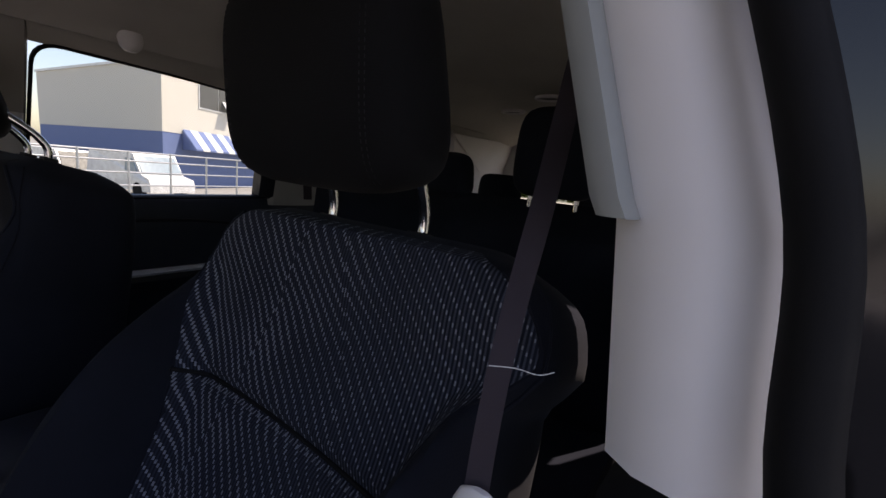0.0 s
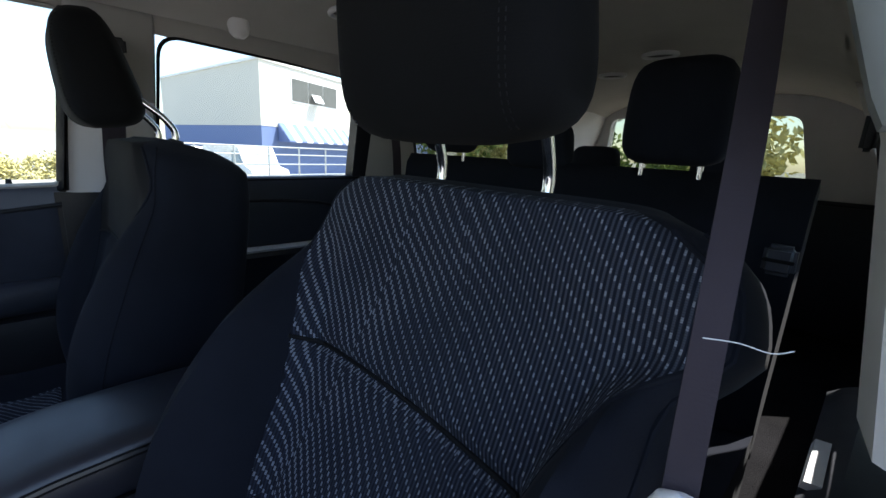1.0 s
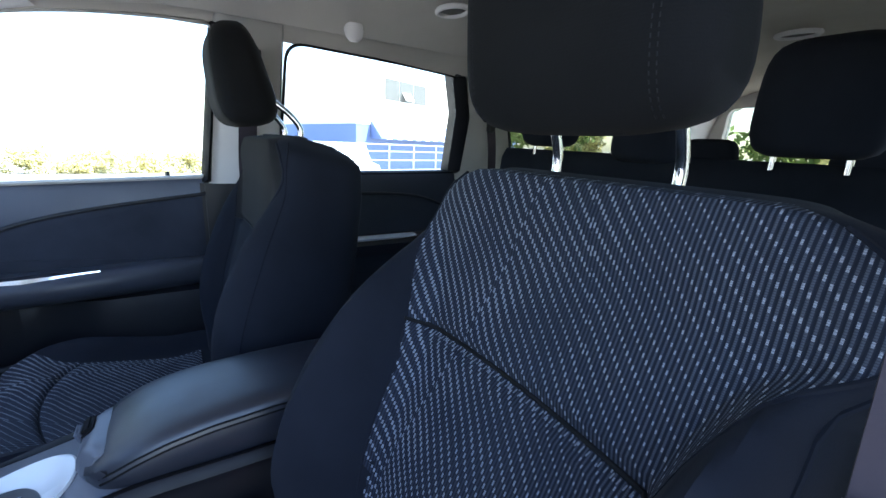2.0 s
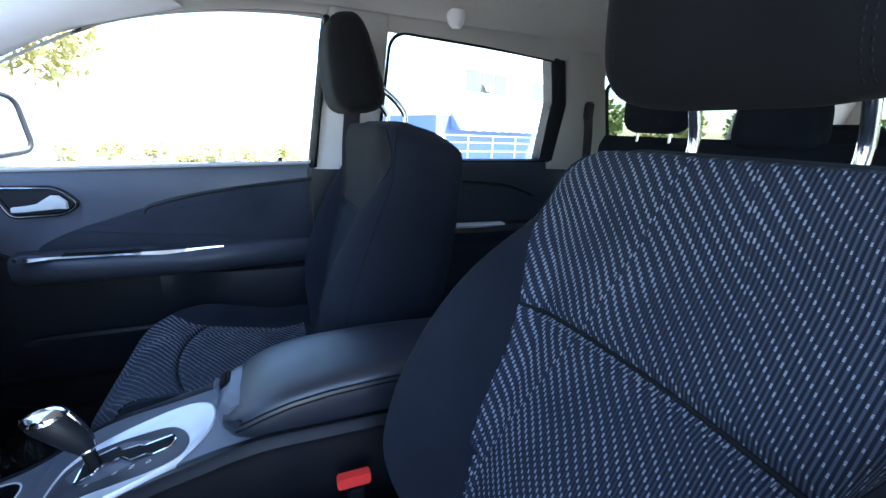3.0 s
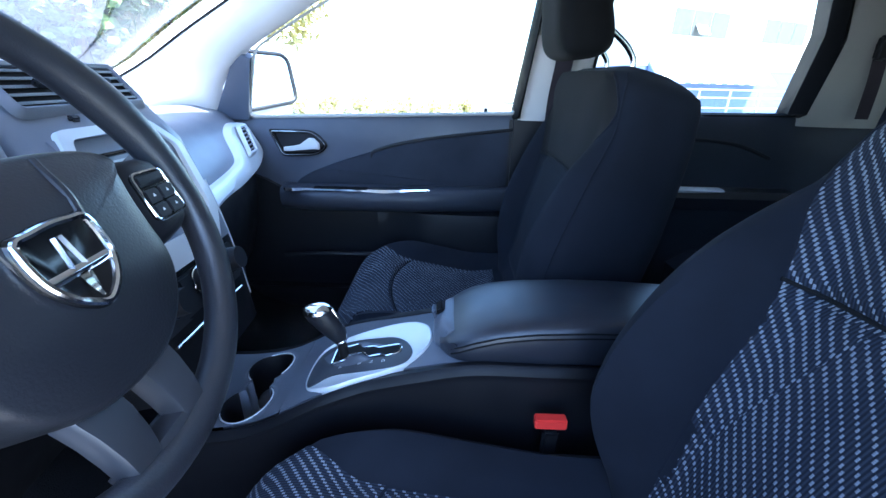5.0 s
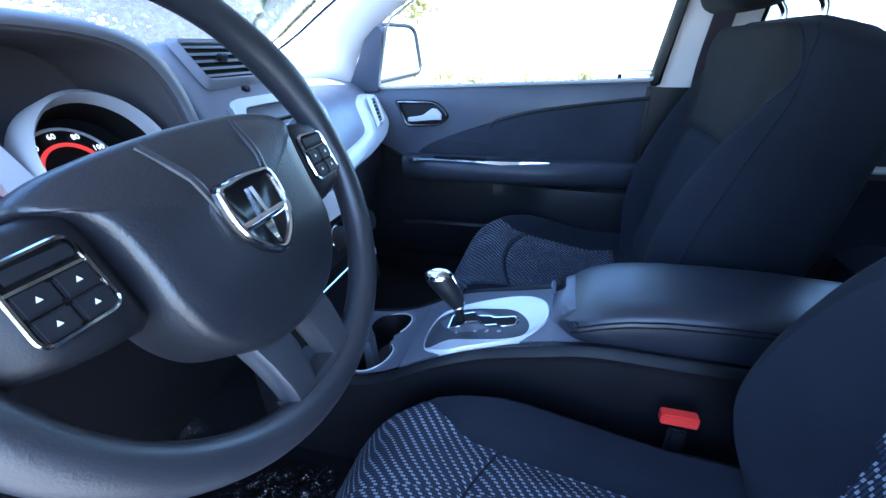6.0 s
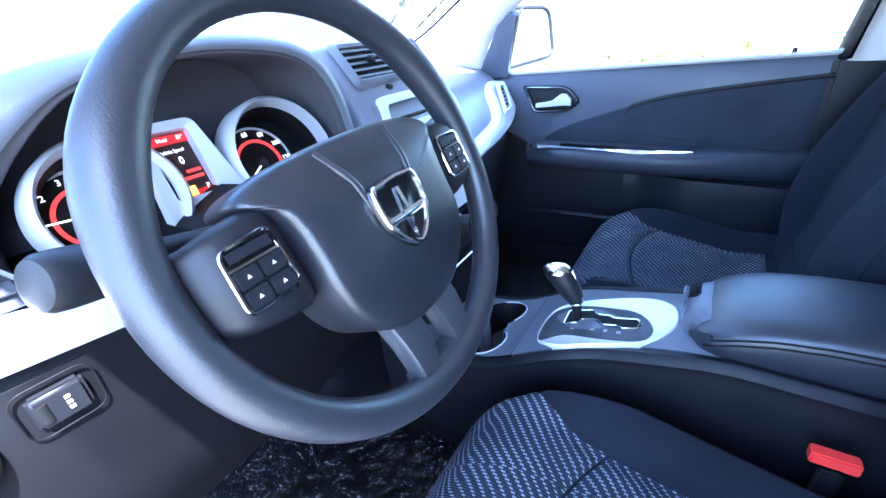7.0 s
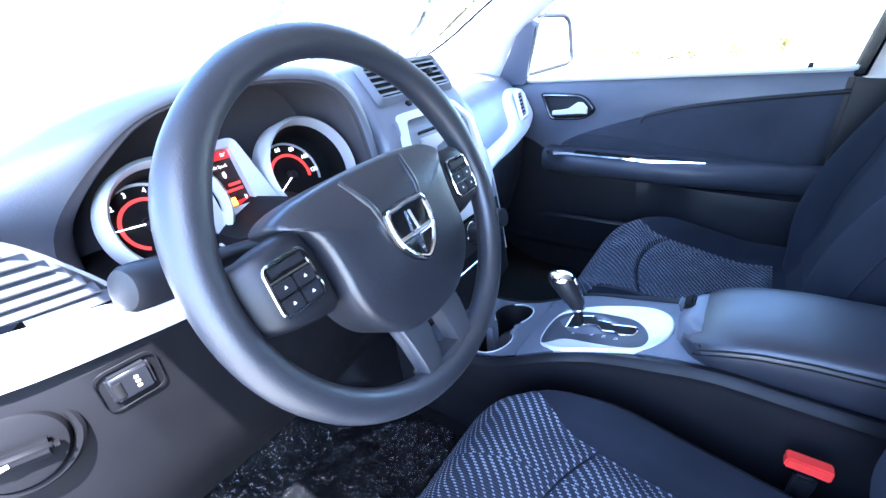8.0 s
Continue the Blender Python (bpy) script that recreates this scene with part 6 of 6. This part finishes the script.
od.location = (-0.82, 1.14, 0.36)
od.rotation_euler = (0, 0, radians(-66))
part("door_shell", block((-0.02, -0.5, 0.36), (0.035, 0.98, 0.70), 0.015, 3), WHITECAR, od, "white painted outer skin")
part("lining", block((0.025, -0.5, 0.36), (0.055, 0.94, 0.66), 0.02, 3), DOORSKIN, od, "dark moulded door lining")
part("window_frame", tube(curve_pts([(0, -0.03, 0.70), (0.02, -0.30, 0.98), (0.03, -0.55, 1.08), (0.035, -0.93, 1.10), (0.01, -0.98, 0.70)], 40), 0.018, 8), BLACK, od, "black window frame")
belt = thing("seat_belt", "dark grey seat-belt webbing running down beside the driver's seat", "seat belt", (-0.6, 0.0, 1.1))
bp_ = [(-0.556, -0.205, 1.465), (-0.578, -0.125, 1.36), (-0.598, -0.05, 1.262), (-0.614, 0.02, 1.17), (-0.622, 0.05, 1.08), (-0.632, 0.07, 0.95), (-0.64, 0.07, 0.75)]
cp_ = curve_pts(bp_, 30)
rows = []
for i, p in enumerate(cp_):
    t = (cp_[min(i + 1, len(cp_) - 1)] - cp_[max(i - 1, 0)]).normalized()
    wdir = Vector((-0.93, -0.37, 0.0))
    wdir = (wdir - t * wdir.dot(t)).normalized()
    nd = t.cross(wdir) * 0.0008
    q = p - Vector((-0.6, 0.0, 1.1))
    h = 0.0085 - 0.0017 * smoothstep(1.30, 1.15, p.z)
    rows.append([q - wdir * h - nd, q + wdir * h - nd, q + wdir * h + nd, q - wdir * h + nd])
part("webbing", loft(rows), BELT, belt, "dark woven webbing")
part("loose_thread", tube(curve_pts([(-0.016, 0.040, 0.068), (-0.026, 0.028, 0.066), (-0.036, 0.02, 0.063), (-0.042, 0.012, 0.064)], 14), 0.00025, 5), WHITEMARK, belt, "pale loose thread")

# roof fittings
lamp = thing("roof_hook", "cream round coat hook on the headliner", "hook", (0.512, -0.172, 1.506))
part("hook_body", loft([[(r * math.cos(t) * 0.8, r * math.sin(t), -d) for t in np.linspace(0, 2 * math.pi, 18, endpoint=False)] for r, d in ((0.024, -0.012), (0.026, 0.004), (0.022, 0.02), (0.012, 0.030))]), GREY, lamp, "cream plastic hook")
for x, y, z in ((-0.078, -1.235, 1.564), (0.365, -0.382, 1.557), (0.186, -1.470, 1.560)):
    v = thing("roof_vent", "round pale roof vent in the headliner", "vent", (x, y, z), "roof vents")
    part("ring", tube([(0.05 * math.cos(t), 0.035 * math.sin(t), 0) for t in np.linspace(0, 2 * math.pi, 24, endpoint=False)], 0.007, 8, True), GREY, v, "pale ring")
    part("louvre", loft([[(0.045 * math.cos(t), 0.03 * math.sin(t), d) for t in np.linspace(0, 2 * math.pi, 24, endpoint=False)] for d in (0.004, 0.0)]), grained("dim_grey_plastic", (0.12, 0.115, 0.11), 0.6), v, "dim grey louvre")

# belts on the passenger's pillars, tongue and small fittings
def webbing(name, pts, wdir, label, wide=0.046):
    ob = thing(name, label, "seat belt", pts[0])
    base = Vector(pts[0])
    c = curve_pts(pts, 20)
    w = Vector(wdir).normalized() * wide / 2
    rows = []
    for i, p in enumerate(c):
        t = (c[min(i + 1, len(c) - 1)] - c[max(i - 1, 0)]).normalized()
        nd = t.cross(w).normalized() * 0.0008
        rows.append([p - base - w - nd, p - base + w - nd, p - base + w + nd, p - base - w + nd])
    part("webbing", loft(rows), BELT, ob, "dark woven webbing")
    return ob


b1 = webbing("seat_belt", [(gx(1.42) - 0.047, 0.080, 1.42), (gx(1.25) - 0.044, 0.080, 1.25), (gx(1.10) - 0.043, 0.079, 1.10), (0.70, 0.07, 0.80)], (0.1, 1, 0), "grey seat-belt webbing on the passenger's pillar", 0.046)
part("guide", block((-0.004, 0, 0.0), (0.02, 0.06, 0.035), 0.006, 3), BLACK, b1, "black belt guide")
b2 = webbing("seat_belt", [(0.625, -0.735, 1.31), (0.645, -0.765, 1.22), (0.668, -0.79, 1.12)], (0.1, 1, 0), "dark seat-belt webbing on the rear pillar", 0.035)
part("guide", block((-0.004, 0.0, -0.01), (0.02, 0.035, 0.06), 0.006, 3), BLACK, b2, "black belt guide")
b3 = webbing("seat_belt", [(-0.622, -0.735, 1.31), (-0.645, -0.765, 1.22), (-0.668, -0.79, 1.12)], (0.1, 1, 0), "dark seat-belt webbing behind the driver", 0.035)
part("guide", block((0.004, 0.0, -0.01), (0.02, 0.035, 0.06), 0.006, 3), BLACK, b3, "black belt guide")
tg = thing("belt_tongue", "cream plastic belt tongue cover hanging on the webbing", "belt tongue", (-0.626, 0.044, 1.085))
part("cover", loft([[(0.017 * k * math.copysign(abs(math.cos(t)) ** 0.7, math.cos(t)), 0.007 + 0.006 * k * math.sin(t), z) for t in np.linspace(0, 2 * math.pi, 20, endpoint=False)] for z, k in ((-0.03, 0.9), (-0.01, 1.0), (0.008, 0.96), (0.016, 0.75), (0.020, 0.3))]), GREY, tg, "cream moulded cover")
rl = thing("seat_release", "grey seat release catch on the second-row bench", "catch", (-0.555, -0.645, 1.09))
part("catch_body", block((0, 0, 0), (0.045, 0.03, 0.05), 0.008, 3), DARKSILVER, rl, "grey catch body")
part("catch_slot", block((0, 0.0145, 0.0), (0.042, 0.004, 0.006), 0.001), RUBBER, rl, "dark slot")

# driver's footwell: pedals, crinkled protective film on the floor
for nm, x, w, lab in (("brake_pedal", -0.415, 0.095, "wide black brake pedal"), ("accelerator_pedal", -0.27, 0.05, "slim black accelerator pedal")):
    pdl = thing(nm, lab, "pedal", (x, 1.08, 0.62))
    part("pad", block((0, 0, 0), (w, 0.018, 0.058 if w > 0.06 else 0.12), 0.006, 3, Matrix.Rotation(radians(28), 3, "X")), RUBBER, pdl, "ribbed rubber pad")
    for k in range(4):
        part("rib", block((0, -0.011, -0.02 + 0.013 * k), (w * 0.86, 0.004, 0.004), 0.001, 1, Matrix.Rotation(radians(28), 3, "X")), RUBBER, pdl, "")
    part("arm", tube([(0, 0.01, 0), (0, 0.10, 0.12), (0, 0.25, 0.24)], 0.009, 8), BLACK, pdl, "steel arm")
gfilm = G("clear_crinkled_film")
crease = gfilm.math("ABSOLUTE", gfilm.math("SUBTRACT", gfilm.noise(22.0, 3), 0.5))
small = gfilm.math("ABSOLUTE", gfilm.math("SUBTRACT", gfilm.noise(48.0, 2), 0.5))
gfilm.bump(gfilm.math("ADD", gfilm.math("POWER", crease, 0.7), gfilm.math("MULTIPLY", gfilm.math("POWER", small, 0.7), 0.3)), 1.0, 0.035)
gfilm.put(gfilm.b, "Alpha", 0.38)
gfilm.put(gfilm.b, "Specular IOR Level", 1.0)
FILM = gfilm.done((0.006, 0.007, 0.009), 0.06)


def film(name, x0, x1, y0, y1, seed, label):
    rows = []
    for y in np.linspace(y0, y1, 70):
        row = []
        for x in np.linspace(x0, x1, 60):
            base = 0.40 + 0.10 * math.exp(-(x / 0.12) ** 2) + (max(0, y - 1.0) * 0.8)
            n1 = abs(noise.noise((x * 14 + seed, y * 9, seed)))
            n2 = abs(noise.noise((x * 31 - y * 12, y * 26 + seed, 2.0)))
            row.append((x, y, base + 0.022 + 0.026 * n1 + 0.018 * n2))
        rows.append(row)
    bm = loft(rows, False, False)
    return tagged(part(name, bm, FILM), label, "film")


film("floor_film", -0.66, -0.14, 0.50, 1.30, 3.0, "crumpled clear protective film on the driver's floor")
film("floor_film", 0.16, 0.68, 0.55, 1.30, 8.0, "crumpled clear protective film on the passenger's floor")


# ---- outside ----
# the car's own bonnet beyond the windscreen
bonnet = loft([[(x * (1 - 0.10 * v), 1.60 + 1.0 * v, 1.005 - 0.03 * (x / 0.75) ** 2 - 0.05 * v - 0.14 * v ** 4 - d) for v in [k / 12 for k in range(13)]] + [(x * 0.9, 2.60, 0.62), (x, 1.60, 0.62)] for x, d in [(0.75 * q, 0.03 * abs(q) ** 8) for q in np.linspace(-1, 1, 25)]])
tagged(part("bonnet", bonnet, WHITECAR), "white painted bonnet of the car itself", "bonnet", kind="structure")

ASPHALT = grained("pale_concrete_yard", (0.30, 0.29, 0.27), 0.9, 60, 0.4, 0.12, 0, 0.01)


def gz(x):
    """The yard falls away gently on the passenger's side."""
    return -0.05 * max(0.0, min(x - 4.0, 26.0))


gxs = [-600, -60, -10, 0, 4, 6, 8, 12, 16, 20, 24, 30, 60, 200, 600]
gys = [-600, -100, -40, -20, -10, -5, 0, 5, 10, 20, 40, 100, 600]
tagged(part("ground", loft([[(x, y, gz(x)) for x in gxs] for y in gys], False, False), ASPHALT), "pale sunlit concrete yard", "ground", kind="structure")

CREAM = grained("cream_render", (0.62, 0.59, 0.52), 0.9, 30, 0.3, 0.06, 0, 0.01)
BLUE = grained("blue_painted_wall", (0.15, 0.20, 0.36), 0.8, 30, 0.3, 0.08, 0, 0.01)
WINDARK = grained("dark_window_glass", (0.10, 0.10, 0.092), 0.5, 30, 0)
FRAMEW = grained("white_window_frame", (0.7, 0.7, 0.68), 0.5, 30, 0.1)
FOL = grained("foliage", (0.19, 0.24, 0.08), 0.8, 40, 0.2, 0.5)
FOLY = grained("yellow_foliage", (0.52, 0.47, 0.22), 0.8, 40, 0.2, 0.4)
BARK = grained("bark", (0.12, 0.09, 0.06), 0.95, 60, 0.8, 0.3, 0, 0.01)

bld = thing("building", "two-storey cream building with a blue lower band", "building", (29.3, -11.1, 0))
ux, uy = Vector((0.996, 0.09, 0)), Vector((0.43, -0.903, 0))


def bp(a, b, z, out=0.0):
    """A point of the building: a metres along the side face, b along the street face."""
    return ux * a + uy * b + Vector((0, 0, z)) - (uy * out if b < 1e-6 else ux * out)


def face_box(name, mat, a0, a1, b0, b1, z0, z1, parent, label=""):
    return part(name, loft([[bp(a0, b0, z), bp(a1, b0, z), bp(a1, b1, z), bp(a0, b1, z)] for z in (z0, z1)]), mat, parent, label, False)


face_box("upper_wall", CREAM, 0, 20, 0, 30, 2.25, 6.45, bld, "cream upper storey")
face_box("lower_wall", BLUE, 0.03, 20, 0.03, 30, -1.4, 2.25, bld, "blue lower band")
face_box("parapet", FRAMEW, -0.12, 20, -0.12, 30, 6.45, 6.62, bld, "pale roof coping")
for b0, b1 in ((3.0, 8.6), (12.6, 18.0), (21, 26)):
    w = part("window", loft([[bp(-0.06, b0, z), bp(0.1, b0, z), bp(0.1, b1, z), bp(-0.06, b1, z)] for z in (4.1, 5.85)]), FRAMEW, bld, "strip window with pale frame", False)
    for k in range(3):
        c0 = b0 + 0.1 + (b1 - b0 - 0.1) * k / 3
        if k == 1 and b0 < 4:
            part("open_pane", slab([bp(-0.1, c0 + 0.3, 4.9), bp(-0.1, c0 + 1.4, 4.9), bp(-0.7, c0 + 1.4, 4.3), bp(-0.7, c0 + 0.3, 4.3)], 0.04), FRAMEW, w, "open pale casement", False)
        part("pane", loft([[bp(-0.09, c0, z), bp(0.0, c0, z), bp(0.0, c0 + (b1 - b0) / 3 - 0.1, z), bp(-0.09, c0 + (b1 - b0) / 3 - 0.1, z)] for z in (4.2, 5.75)]), WINDARK, w, "dark pane", False)
# striped awning
aw = thing("awning", "blue and white striped awning over the shop front", "awning", bld.location)
for k in range(20):
    b0 = 1.6 + 0.62 * k
    m = BLUE if k % 2 == 0 else FRAMEW
    part("stripe", loft([[bp(-0.05, b0, 2.55), bp(-0.05, b0 + 0.62, 2.55), bp(-1.6, b0 + 0.62, 1.35), bp(-1.6, b0, 1.35)], [bp(-0.05, b0, 2.5), bp(-0.05, b0 + 0.62, 2.5), bp(-1.6, b0 + 0.62, 1.25), bp(-1.6, b0, 1.25)]]), m, aw, "", False)
part("end_panel", slab([bp(-0.05, 1.58, 2.5), bp(-1.6, 1.58, 1.25), bp(-0.05, 1.58, 1.25)], 0.04), BLUE, aw, "blue end panel", False)


def vehicle(name, label, at, turn, body, glassm, L=4.6, W=1.8, H=1.5, hood=0.35, van=False):
    ob = thing(name, label, "van" if van else "car", at)
    ob.rotation_euler = (0, 0, radians(turn))
    prof = [(-L / 2, 0.3), (-L / 2, 0.75), (-L / 2 + 0.1, H * 0.62 if not van else H * 0.95), (-L / 2 + 0.25, H * 0.66 if not van else H), (L / 2 - L * hood, H * 0.66 if not van else H), (L / 2 - L * hood + 0.55, 0.95), (L / 2 - 0.1, 0.82), (L / 2, 0.6), (L / 2, 0.3)]
    part("body", loft([[(p[0], y * (1 if p[1] < 0.9 else 0.92), p[1]) for p in prof] for y in (-W / 2, -W / 2 + 0.08, W / 2 - 0.08, W / 2)]), body, ob, "painted body", False)
    if not van:
        cab = [(-L / 2 + 0.5, 0.95), (-L / 2 + 0.9, H), (L / 2 - L * hood - 0.5, H), (L / 2 - L * hood + 0.4, 0.95)]
        part("cabin", loft([[(p[0], y * (1 if p[1] < 1 else 0.86), p[1]) for p in cab] for y in (-W / 2 + 0.06, W / 2 - 0.06)]), glassm, ob, "dark glazed cabin", False)
        part("roof", block((-0.15, 0, H), (L * 0.34, W * 0.8, 0.06), 0.02), body, ob, "painted roof")
    else:
        part("windscreen", slab([(L / 2 - L * hood + 0.03, -W * 0.42, H - 0.08), (L / 2 - L * hood + 0.03, W * 0.42, H - 0.08), (L / 2 - L * hood + 0.54, W * 0.44, 1.0), (L / 2 - L * hood + 0.54, -W * 0.44, 1.0)], 0.05), glassm, ob, "pale windscreen", False)
        for sy in (-1, 1):
            part("side_window", slab([(L / 2 - L * hood + 0.35, sy * W * 0.475, 1.05), (L / 2 - L * hood - 0.5, sy * W * 0.475, 1.05), (L / 2 - L * hood - 0.5, sy * W * 0.465, H - 0.2), (L / 2 - L * hood - 0.05, sy * W * 0.465, H - 0.2)], 0.05), glassm, ob, "dark side window", False)
    for sx in (-1, 1):
        for sy in (-1, 1):
            part("wheel", rod(bmesh.new(), (sx * L * 0.31, sy * (W / 2 - 0.18), 0.32), (sx * L * 0.31, sy * (W / 2 + 0.01), 0.32), 0.32, None, 20), RUBBER, ob, "black wheel")
    return ob


WHITEP = grained("white_vehicle_paint", (0.75, 0.75, 0.74), 0.3, 30, 0)
vehicle("van", "white work van with roof rack parked behind the fence", (20.5, -6.9, gz(20.5)), 190, WHITEP, grained("blue_grey_glass", (0.25, 0.33, 0.38), 0.1, 30, 0), 4.6, 1.8, 1.75, 0.27, True)
vehicle("van", "white work van parked beside another", (24.5, -5.4, gz(24.5)), 190, WHITEP, WINDARK, 4.6, 1.8, 1.8, 0.27, True)
# chain fence rails
fence = thing("fence", "galvanised steel rail fence", "fence", (17, -7, gz(17)))
GALV = grained("galvanised_steel", (0.45, 0.46, 0.47), 0.4, 60, 0.1, 0.1, 0.8)
f0, f1 = Vector((16.0, -1.0, 0)), Vector((19.5, -17.0, 0))
for k in range(12):
    p = f0.lerp(f1, k / 11) - Vector((17, -7, 0))
    part("post", rod(bmesh.new(), p, p + Vector((0, 0, 1.7)), 0.04, None, 8), GALV, fence, "")
for z in (0.5, 0.95, 1.35, 1.66):
    part("rail", rod(bmesh.new(), f0 - Vector((17, -7, -z)), f1 - Vector((17, -7, -z)), 0.03, None, 8), GALV, fence, "")


def leaf_cloud(name, centres, n, size, mat, parent, seed):
    """Many small leaf quads scattered in lumps."""
    rnd = random.Random(seed)
    verts, faces = [], []
    for i in range(n):
        c, r = centres[rnd.randrange(len(centres))]
        while True:
            v = Vector((rnd.uniform(-1, 1), rnd.uniform(-1, 1), rnd.uniform(-1, 1)))
            if v.length < 1:
                break
        v = v.normalized() * (0.45 + 0.55 * rnd.random()) * r
        p = Vector(c) + v
        a = Vector((rnd.gauss(0, 1), rnd.gauss(0, 1), rnd.gauss(0, 1))).normalized()
        b = a.orthogonal().normalized()
        s = size * rnd.uniform(0.6, 1.4)
        k = len(verts)
        verts += [p - a * s, p - b * s * 0.5, p + a * s, p + b * s * 0.5]
        faces.append((k, k + 1, k + 2, k + 3))
    me = bpy.data.meshes.new(name)
    me.from_pydata(verts, [], faces)
    me.materials.append(mat)
    ob = new(name, me)
    ob.parent = parent
    return ob


def tree(at, h, r, mat, label, seed, n=2600, bush=False):
    rnd = random.Random(seed)
    ob = thing("bush" if bush else "tree", label, "bush" if bush else "tree", at)
    cs = []
    if not bush:
        part("trunk", tube(curve_pts([(0, 0, 0), (0.1, 0.05, h * 0.25), (-0.05, 0.1, h * 0.5), (0.1, 0, h * 0.8)], 12), [h * 0.03 * (1 - 0.07 * k) for k in range(13)], 10), BARK, ob, "rough trunk")
        for k in range(5):
            a = rnd.uniform(0, 6.28)
            q = Vector((math.cos(a) * r * 0.7, math.sin(a) * r * 0.7, h * rnd.uniform(0.55, 0.85)))
            part("limb", tube([(0, 0, h * rnd.uniform(0.3, 0.5)), q * 0.6 + Vector((0, 0, h * 0.15)), q], [h * 0.014, h * 0.01, h * 0.004], 8), BARK, ob, "limb")
            cs.append((q, r * rnd.uniform(0.35, 0.55)))
    for k in range(9):
        a, d = rnd.uniform(0, 6.28), rnd.uniform(0.1, 0.75) * r
        cs.append((Vector((math.cos(a) * d, math.sin(a) * d, h * (rnd.uniform(0.0, 0.75) if bush else rnd.uniform(0.55, 0.95)))), r * rnd.uniform(0.25, 0.5)))
    leaf_cloud("crown", cs, n, 0.19 if not bush or h > 3 else 0.075, mat, ob, seed)
    return ob


tree((12.5, 11.0, gz(12.5)), 7.5, 4.6, FOL, "green leafy tree beyond the windscreen", 3, 22000)
tree((17.0, 9.5, gz(17)), 7.0, 4.0, FOLY, "yellow-green leafy tree beside the yard", 4, 11000)
for k, (x, y) in enumerate(((15.0, 11.2), (13.2, 12.8), (18.5, 13.2), (11.5, 14.5))):
    tree((x, y, gz(x) - 0.05), 5.4, 2.7, FOLY if k % 2 == 0 else FOL, "tall pale green leafy bush beyond the windscreen", 60 + k, 5200, True)
tree((9.0, 17.5, gz(9)), 8.0, 4.5, FOLY, "green leafy tree beyond the windscreen", 5, 20000)
for k in range(7):
    tree((27.0 + 0.3 * k, 9.5 - 1.7 * k, gz(27.0 + 0.3 * k) - 0.05), 1.35, 1.4, FOLY, "low sunlit hedge bush", 20 + k, 2200, True)
for k, (x, y) in enumerate(((0.6, -7.5), (2.4, -8.0), (-1.0, -8.2), (4.4, -9.0), (7.5, -9.5), (6.0, -6.8))):
    tree((x, y, gz(x) - 0.03), 2.4 + 0.3 * (k % 3), 1.3, FOLY if k % 2 == 0 else FOL, "yellow-green leafy bush behind the car", 40 + k, 2200, True)
vehicle("car", "dark car parked across the yard", (4.5, 17.0, gz(4.5)), 10, grained("dark_vehicle_paint", (0.05, 0.055, 0.065), 0.3, 30, 0), WINDARK)
vehicle("car", "silver car parked across the yard", (-1.5, 18.0, 0), 5, grained("silver_vehicle_paint", (0.4, 0.4, 0.42), 0.3, 30, 0), WINDARK)
vehicle("car", "red car parked across the yard", (5.0, 24.0, gz(5)), 12, grained("maroon_vehicle_paint", (0.22, 0.05, 0.06), 0.3, 30, 0), WINDARK)
